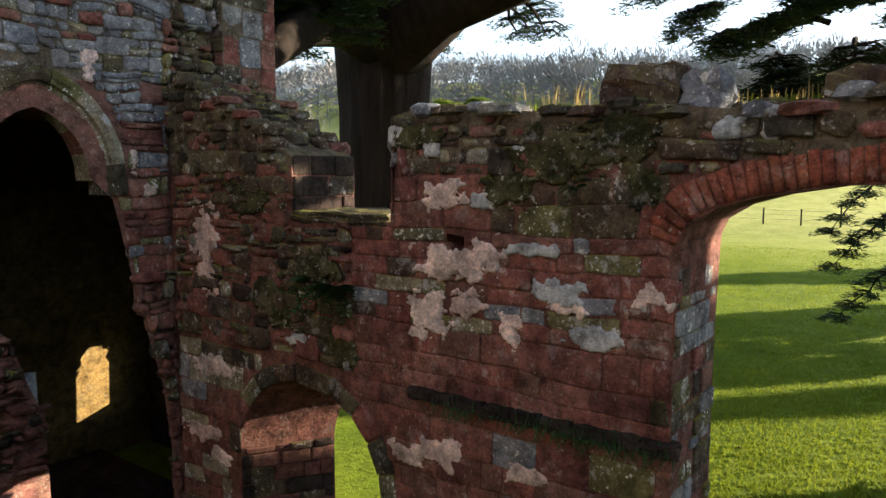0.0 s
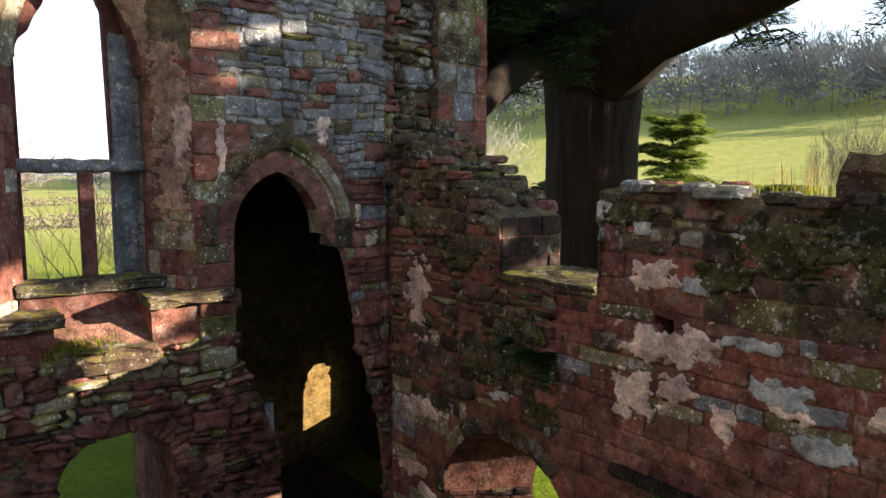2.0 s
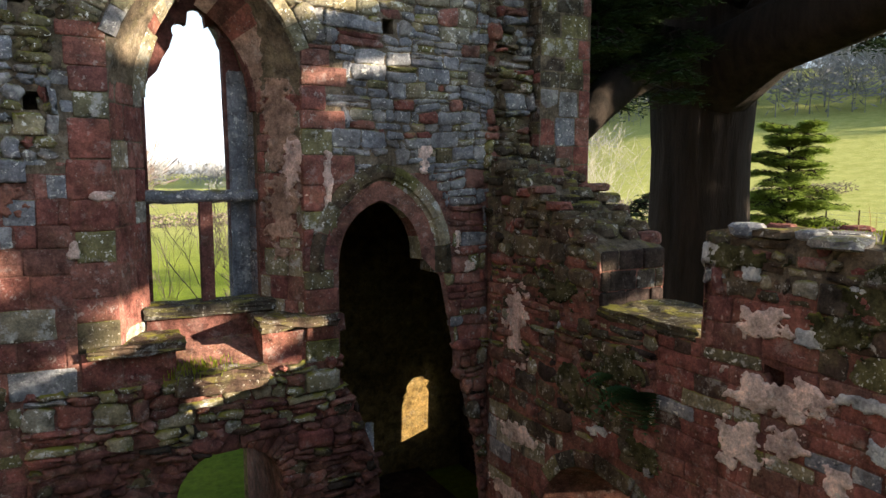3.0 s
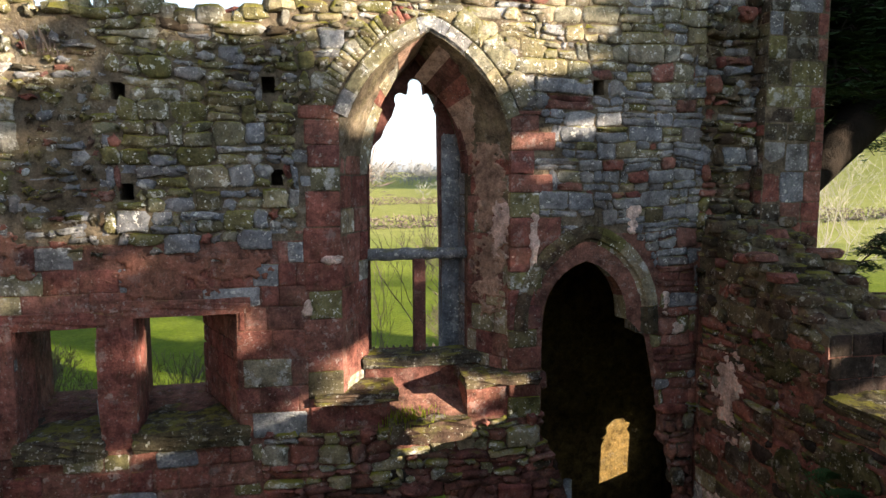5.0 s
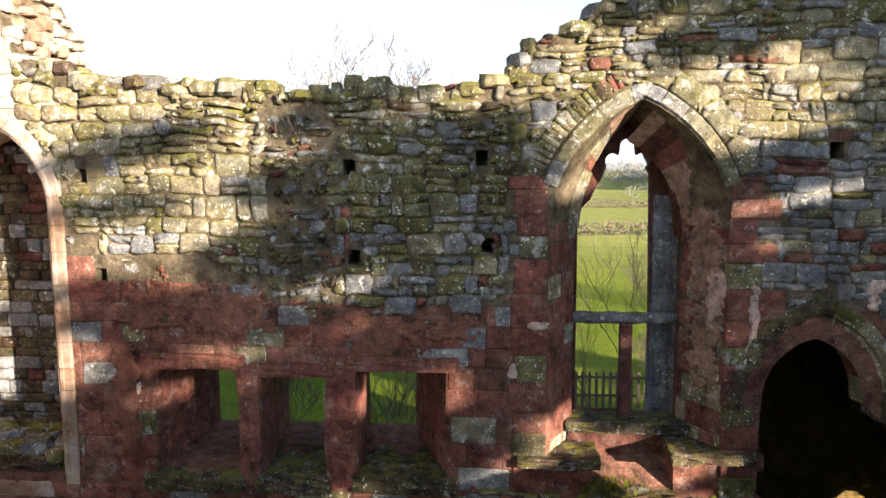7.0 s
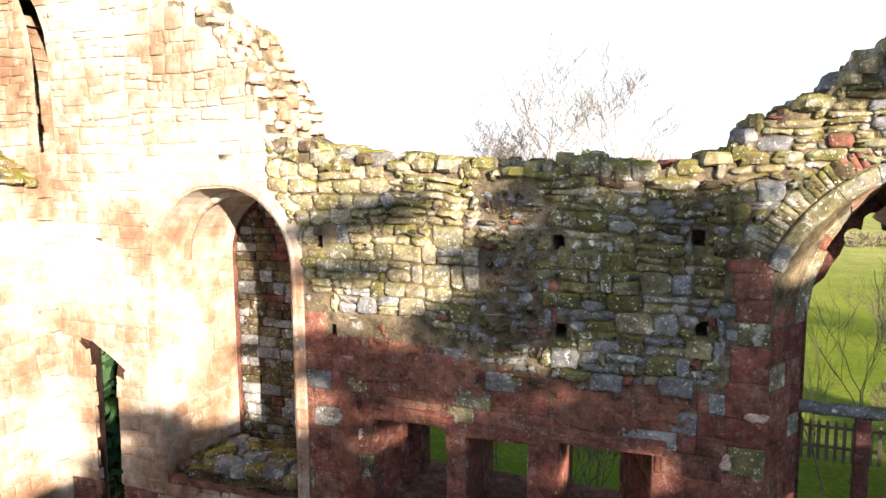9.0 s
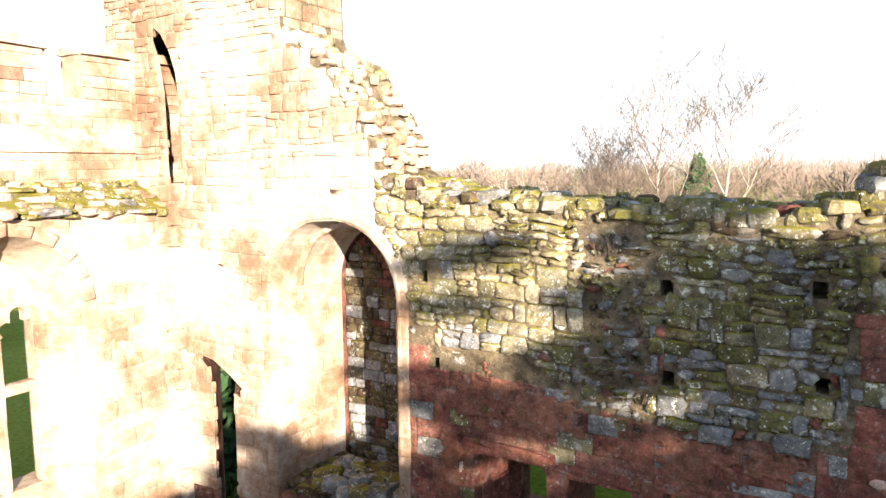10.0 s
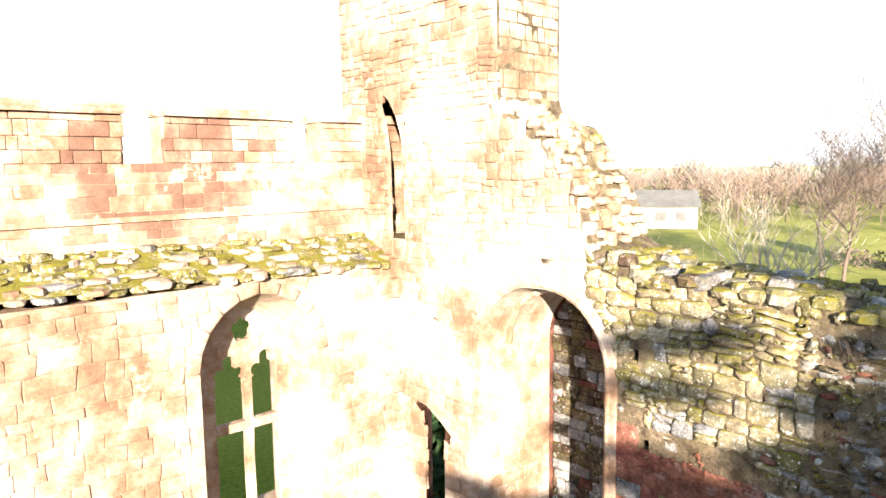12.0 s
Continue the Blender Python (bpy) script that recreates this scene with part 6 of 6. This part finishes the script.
def birch(loc, height, seed):
    rng = random.Random(seed)
    t = empty("birch_tree", (loc[0], loc[1], terrain(loc[0], loc[1]) - 0.05))
    tagged(t, "tall slender bare birch with white trunk", "tree", "birches")
    tr, tw = Builder(), Builder()
    n = 12
    pts = [Vector((0.25 * math.sin(i * 0.7 + seed) * i / n, 0.25 * math.cos(i * 0.9 + seed) * i / n, height * i / n)) for i in range(n + 1)]
    tube(tr, pts, [height * 0.0115 * (1 - 0.93 * i / n) for i in range(n + 1)], 7)
    for k in range(15):
        u = 0.34 + 0.62 * (k / 15)
        i = int(u * n)
        a = k * 2.4 + rng.uniform(-0.4, 0.4)
        d = Vector((math.cos(a), math.sin(a), 1.1)).normalized()
        grow(tw if k % 4 else tr, pts[i], d, height * (0.34 - 0.24 * u) * rng.uniform(0.8, 1.2), height * 0.0052 * (1.2 - u), 3, rng, 0.5, 0.02, 4, 0, 0.012)
    tr.make("trunk", [M_BIRCH], t)
    tw.make("crown", [M_BROWN_TWIG], t)


birch((-9.0, 39.0), 12.4, 1)
birch((-5.64, 39.6), 11.8, 2)


def conifer(loc, height, seed, mat, label, name="conifer", n=46):
    """A young cedar: level boughs of uneven length with flat feathery sprays."""
    rng = random.Random(seed)
    t = empty(name, (loc[0], loc[1], terrain(loc[0], loc[1]) - 0.05))
    tagged(t, label, "tree")
    w, leaf = Builder(), Builder()
    tube(w, [(0, 0, 0), (0.08, 0, height * 0.5), (-0.1, 0.05, height)], [height * 0.02, height * 0.012, 0.01], 7)
    for i in range(n):
        z = height * (0.12 + 0.86 * (i + rng.random()) / n)
        a = i * 2.4 + rng.uniform(-0.5, 0.5)
        k = ((height - z) * 0.30 + 0.55) * rng.uniform(0.6, 1.25)
        bough(w, leaf, (0, 0, z), (math.cos(a) * k, math.sin(a) * k, z + rng.uniform(0.05, 0.5)), 0.025, rng, 0.08, 0.38 + 0.12 * k, 0.13, 1.0, 0.3)
    w.make("trunk", [M_BARK], t)
    leaf.make("foliage", [mat], t)


conifer((16.2, 11.3), 6.3, 1, M_NEEDLE_LIGHT, "young sunlit cedar beside the big cedar", "young_conifer", 80)


def twig_wood(name, label, th0, th1, r0, r1, n, h0, h1, mat, seed, twigs=85, keep=None, fat=1.0):
    """Winter woodland: many thin crowns, massed."""
    rng = random.Random(seed)
    bl = Builder()
    for _ in range(n):
        th = radians(rng.uniform(th0, th1))
        r = rng.uniform(r0, r1)
        if keep and not keep(math.degrees(th), r):
            continue
        x, y = r * math.cos(th), r * math.sin(th)
        z, h = terrain(x, y) - 0.3, rng.uniform(h0, h1)
        h *= 0.8 + 0.5 * noise.noise(Vector((x * 0.03, y * 0.03, seed)))
        w = h * rng.uniform(0.30, 0.44)
        tube(bl, [(x, y, z), (x, y, z + h * 0.5)], [h * 0.012, h * 0.006], 3)
        top = Vector((x, y, z + h * 0.52))
        for _ in range(twigs):
            d = Vector((rng.gauss(0, 1), rng.gauss(0, 1), rng.gauss(0.25, 0.8))).normalized()
            k = rng.random() ** 0.4
            tip = top + Vector((d.x * w, d.y * w, d.z * h * 0.48)) * k
            e = (d + Vector((0, 0, 0.5))).normalized() * h * rng.uniform(0.05, 0.13)
            g = e.orthogonal().normalized() * h * rng.uniform(0.005, 0.013) * fat
            bl.add([tip - e, tip - g, tip + e, tip + g], [(0, 1, 2, 3)], 0, False)
            if rng.random() < 0.3:
                c = Vector((x, y, z + h * rng.uniform(0.25, 0.5)))
                s = Vector((-d.y, d.x, 0.2)) * (h * 0.004)
                bl.add([c - s, c + s, tip], [(0, 1, 2)], 0, False)
    ob = bl.make(name, [mat])
    tagged(ob, label, "woodland", kind="stuff")


twig_wood("hill_wood", "bare winter wood on the hillside, greyed for mist", -8, 62, 150, 330, 1100, 9, 15, M_HAZE_SCRUB, 61, 80, lambda th, r: th > 10 or r > 210, 2.2)
twig_wood("hedgerow", "bare hedgerow trees across the meadow", 45, 80, 118, 165, 90, 3, 5.5, M_HAZE_SCRUB, 62)
twig_wood("far_wood", "bare winter wood beyond the fields", 62, 150, 190, 300, 620, 6, 10, M_HAZE_SCRUB, 63, 80, None, 2.0)
twig_wood("brown_wood", "brown bare trees beyond the lawn", 84, 152, 84, 160, 430, 6, 11, M_BROWN_TWIG, 64, 75, lambda th, r: r > 100 or not 115 < th < 125)
twig_wood("brown_scrub", "brown scrub beside the house", 124, 150, 62, 84, 70, 3, 6, M_BROWN_TWIG, 65, 75)


def leafy_mass(name, label, cx, cy, rx, ry, h, n, mat, seed, size=0.3):
    rng = random.Random(seed)
    bl = Builder()
    for _ in range(n):
        a, k = rng.uniform(0, 6.28), math.sqrt(rng.random())
        x, y = math.cos(a) * rx * k, math.sin(a) * ry * k
        top = h * (1 - 0.5 * k * k) * (0.8 + 0.35 * noise.noise(Vector((x * 0.6 + seed, y * 0.6, 0))))
        z = top * (1 - rng.random() ** 2 * 0.8)
        d = Vector((rng.uniform(-1, 1), rng.uniform(-1, 1), rng.uniform(-0.6, 1))).normalized()
        s = d.orthogonal().normalized() * size * 0.35
        o = Vector((x, y, z))
        bl.add([o - s, o + d * size, o + s, o - d * size * 0.6], [(0, 1, 2, 3)], 0, False)
    t = empty(name, (cx, cy, terrain(cx, cy)))
    tagged(t, label, "bush")
    bl.make("foliage", [mat], t)
    st = Builder()
    tube(st, [(0, 0, 0), (0.1, 0, h * 0.35), (0, 0.1, h * 0.7)], [0.2, 0.15, 0.05], 7)
    st.make("trunk", [M_BARK], t)


def hedge(x0, y0, x1, y1, n, seed):
    rng = random.Random(seed)
    bl = Builder()
    for _ in range(n):
        t = rng.random()
        x, y = x0 + (x1 - x0) * t + rng.uniform(-0.7, 0.7), y0 + (y1 - y0) * t + rng.uniform(-0.7, 0.7)
        z = terrain(x, y) + rng.uniform(0, 1.5) * (0.8 + 0.5 * noise.noise(Vector((x * 0.2, y * 0.2, seed))))
        d = Vector((rng.uniform(-1, 1), rng.uniform(-1, 1), rng.uniform(-0.4, 1))).normalized() * 0.26
        s = d.orthogonal() * 0.25
        bl.add([Vector((x, y, z)) - s, Vector((x, y, z)) + d, Vector((x, y, z)) + s], [(0, 1, 2)], 0, False)
    tagged(bl.make("field_hedge", [M_BROWN_TWIG]), "bare field hedge across the meadow", "hedge", kind="stuff")


hedge(-20, 62, 40, 70, 5000, 1)
hedge(-10, 104, 60, 112, 5000, 2)
hedge(30, 60, 75, 45, 4000, 3)
# unseen evergreens added to throw long shadows over grass, arch and cedar trunk
for i, (x, y, h, w) in enumerate(((26.6, -4.4, 13.5, 2.3), (12.0, -5.9, 8.6, 1.9), (12.6, -2.4, 4.8, 0.9), (24.0, -15.8, 10.4, 1.5), (24.6, -17.6, 8.6, 1.4), (33.5, -15.6, 9.0, 0.9), (42.0, -14.0, 9.5, 1.8), (52.0, -13.0, 10, 2.2))):
    leafy_mass("evergreen_tree", "unseen lawn evergreen added to throw a long shadow", x, y, w, w, h, 2200, M_HEDGE, 50 + i, 0.5)
leafy_mass("evergreen_tree", "rounded dark evergreen among bare trees", -10.9, 59.0, 1.7, 1.7, 9.2, 2600, M_HEDGE, 5, 0.3)
# leafy mass put in place of the shaded lawn behind the slit
leafy_mass("lawn_shade_bush", "dark leafy mass standing in for shaded lawn beyond the doorway", -12.0, 11.5, 2.2, 2.5, 5.0, 5000, M_HEDGE, 2)

# ---------------------------------------------------------------- house among the trees
house = empty("house", (-51.0, 82.0, terrain(-51, 82)))
tagged(house, "low white house among bare trees", "house")
house.rotation_euler = (0, 0, radians(32))
bl = Builder()
box(bl, (-8, -3, 0), (8, 3, 2.8))
link_part(bl, "wall", [M_WHITE], house)
bl = Builder()
bl.add([(-8.4, -3.4, 2.8), (8.4, -3.4, 2.8), (8.4, 3.4, 2.8), (-8.4, 3.4, 2.8), (-8.2, 0, 4.9), (8.2, 0, 4.9)], [(0, 1, 5, 4), (2, 3, 4, 5), (0, 4, 3), (1, 2, 5), (0, 3, 2, 1)], 0, False)
link_part(bl, "roof", [M_SLATE], house)
for x in (-6, -3, 0.5, 3.5, 6):
    bl = Builder()
    box(bl, (x - 0.7, -3.06, 1.0), (x + 0.7, -2.95, 2.2))
    link_part(bl, "window", [M_SLATE], house)

# ---------------------------------------------------------------- fences
fence = empty("wire_fence", (58, 8, terrain(58, 8)))
tagged(fence, "thin post and wire fence along the meadow", "fence")
last = None
for i in range(24):
    x, y = 60 - 0.25 * i, -6 + i * 2.6
    z = terrain(x, y) - terrain(58, 8)
    bl = Builder()
    tube(bl, [(x - 58, y - 8, z - 0.2), (x - 58, y - 8, z + (1.9 if i % 4 == 1 else 1.25))], [0.07, 0.06], 6)
    link_part(bl, "post", [M_BARK], fence)
    if last:
        bl = Builder()
        for hh in (0.4, 0.75, 1.1):
            tube(bl, [(last[0], last[1], last[2] + hh), (x - 58, y - 8, z + hh)], [0.012, 0.012], 3)
        link_part(bl, "wire", [M_GREY], fence)
    last = (x - 58, y - 8, z)
picket = empty("picket_fence", (3, 18.5, terrain(3, 18.5)))
tagged(picket, "low pale wooden picket fence in the garden", "fence")
bl = Builder()
for hh in (0.35, 0.85):
    box(bl, (-4.0, -0.03, hh), (7.0, 0.0, hh + 0.07))
link_part(bl, "rail", [M_TWIG], picket)
for i in range(60):
    bl = Builder()
    x = -4.0 + i * 0.185
    bl.add([(x, -0.05, 0.05), (x + 0.08, -0.05, 0.05), (x + 0.08, -0.05, 1.0), (x + 0.04, -0.05, 1.08), (x, -0.05, 1.0), (x, -0.03, 0.05), (x + 0.08, -0.03, 0.05), (x + 0.08, -0.03, 1.0), (x + 0.04, -0.03, 1.08), (x, -0.03, 1.0)],
           [(0, 1, 2, 3, 4), (9, 8, 7, 6, 5), (0, 5, 6, 1), (1, 6, 7, 2), (2, 7, 8, 3), (3, 8, 9, 4), (4, 9, 5, 0)], 0, False)
    link_part(bl, "picket", [M_TWIG], picket)


# ---------------------------------------------------------------- grass and small plants
def blades(name, label, area, n, mat, seed, hmin=0.05, hmax=0.12, lean=0.5, zf=None, kind="stuff", width=0.012):
    rng = random.Random(seed)
    bl = Builder()
    for _ in range(n):
        x, y = area(rng)
        z = zf(x, y) if zf else terrain(x, y)
        h = rng.uniform(hmin, hmax)
        a = rng.uniform(0, 6.28)
        dx, dy = math.cos(a) * h * lean, math.sin(a) * h * lean
        wx, wy = -math.sin(a) * width, math.cos(a) * width
        bl.add([(x - wx, y - wy, z - 0.01), (x + wx, y + wy, z - 0.01), (x + dx, y + dy, z + h)], [(0, 1, 2)], 0, False)
    ob = bl.make(name, [mat])
    tagged(ob, label, "grass", kind=kind)
    return ob


def lawn_area(rng):
    r = 5.2 + 40 * rng.random() ** 1.7
    th = radians(rng.uniform(-8, 24))
    return r * math.cos(th), r * math.sin(th)


blades("lawn_blades", "short green lawn grass beyond the arch", lawn_area, 110000, M_BLADE, 81, 0.03, 0.08, 0.9, None, "stuff", 0.013)
blades("court_grass", "short grass inside the ruined court", lambda r: (r.uniform(-8, 4), r.uniform(-1, 6.4)), 14000, M_BLADE, 82, 0.03, 0.1)


def tuft_of(name, label, c, spread, n, mat, seed, h=(0.15, 0.4), lean=0.3, width=0.004):
    rng = random.Random(seed)
    bl = Builder()
    for _ in range(n):
        x, y = rng.gauss(0, spread[0]), rng.gauss(0, spread[1])
        hh, a = rng.uniform(*h), rng.uniform(0, 6.28)
        dx, dy = math.cos(a) * hh * lean * rng.random(), math.sin(a) * hh * lean * rng.random()
        wx, wy = -math.sin(a) * width, math.cos(a) * width
        bl.add([(x - wx, y - wy, -0.05), (x + wx, y + wy, -0.05), (x + dx * 0.5 + wx * 0.7, y + dy * 0.5 + wy * 0.7, hh * 0.6), (x + dx, y + dy, hh)], [(0, 1, 2, 3)], 0, False)
    ob = bl.make(name, [mat])
    ob.location = c
    tagged(ob, label, "grass tuft", kind="stuff")
    return ob


tuft_of("dry_grass_tuft", "tall dry grass on top of the wall", (4.75, 2.3, 4.68), (0.12, 0.2), 55, M_STRAW, 1, (0.08, 0.24), 0.3, 0.003)
tuft_of("dry_grass_tuft", "short dry grass on the mossy wall top", (4.75, 0.75, 4.66), (0.15, 0.3), 120, M_STRAW, 2, (0.03, 0.1))
tuft_of("moss_tuft", "bright moss along the wall top", (4.7, 2.7, 4.70), (0.12, 0.35), 260, M_BLADE, 3, (0.01, 0.03), 1.0, 0.008)
tuft_of("moss_tuft", "bright moss along the wall top", (4.7, 0.6, 4.66), (0.14, 0.35), 300, M_BLADE, 4, (0.01, 0.03), 1.0, 0.008)
tuft_of("grass_tuft", "green grass growing on the stone bench", (1.0, NY + 0.12, 3.28), (0.16, 0.12), 260, M_BLADE, 5, (0.03, 0.10), 0.6, 0.006)
tuft_of("dry_stems", "dry brown stems growing from the wall face", (-2.05, NY - 0.03, 6.78), (0.10, 0.03), 26, M_BROWN_TWIG, 6, (0.05, 0.2), 1.4, 0.003)


def fern(c, n, seed, size, label):
    rng = random.Random(seed)
    bl = Builder()
    for _ in range(n):
        a = rng.uniform(-1.3, 1.3)
        d = Vector((-rng.uniform(0.3, 0.8), math.sin(a), rng.uniform(-0.2, 0.7))).normalized()
        l = size * rng.uniform(0.6, 1.1)
        for k in range(9):
            t = (k + 1) / 9
            p = d * (l * t) + Vector((0, 0, -0.55 * l * t * t))
            w = l * 0.22 * math.sin(math.pi * (0.15 + 0.85 * t)) + 0.006
            s = Vector((-d.y, d.x, 0)).normalized()
            for sg in (-1, 1):
                q = p + s * (sg * w) + d * 0.01
                bl.add([p, q + Vector((0, 0, -0.01)), p + d * (l * 0.10)], [(0, 1, 2)], 0, False)
    ob = bl.make("fern", [M_HEDGE_GREEN])
    ob.location = c
    tagged(ob, label, "fern", kind="stuff")


fern((EX - 0.01, 4.2, 3.24), 44, 1, 0.42, "green fern rooted in the old wall")
fern((EX - 0.01, 4.55, 3.30), 16, 2, 0.24, "green fern rooted in the old wall")
fern((EX - 0.02, 2.0, 4.12), 12, 3, 0.16, "dark fern tuft in the mossy masonry")
for i, y in enumerate((2.9, 2.4, 1.95, 1.75, 1.6)):
    tuft_of("hanging_weeds", "dark weeds hanging along the string course", (EX - 0.06, y, 2.54), (0.03, 0.16), 120, M_HEDGE_GREEN, 20 + i, (-0.22, 0.06), 0.9, 0.004)

# rubble and moss at the foot of the blocked window
rng9 = random.Random(91)
rough_block("rubble_bed", (-6.5, NY + 0.06, 3.0), (-4.74, NY + 1.2, 3.40), M_MOSSY, north, (0, 0, 0), 0.05, 92, 8)
for i in range(60):
    bl = Builder()
    k = rng9.uniform(0.12, 0.34)
    v, f = boulder_geo(rng9, (0, 0, 0), (k, k * rng9.uniform(0.7, 1.1), k * rng9.uniform(0.5, 0.8)))
    bl.add(v, f, 0, False)
    ob = bl.make("rubble_stone", [rng9.choice((M_MOSSY, M_GREY, M_MOSS_LIT))])
    ob.location = (rng9.uniform(-6.2, -4.75), NY + rng9.uniform(0.1, 0.9), 3.38 + k * 0.2)
    tagged(ob, "loose mossy stone on the blocked window ledge", "stone", "rubble on the ledge")

nm.finish()
em.finish()
wm.finish()
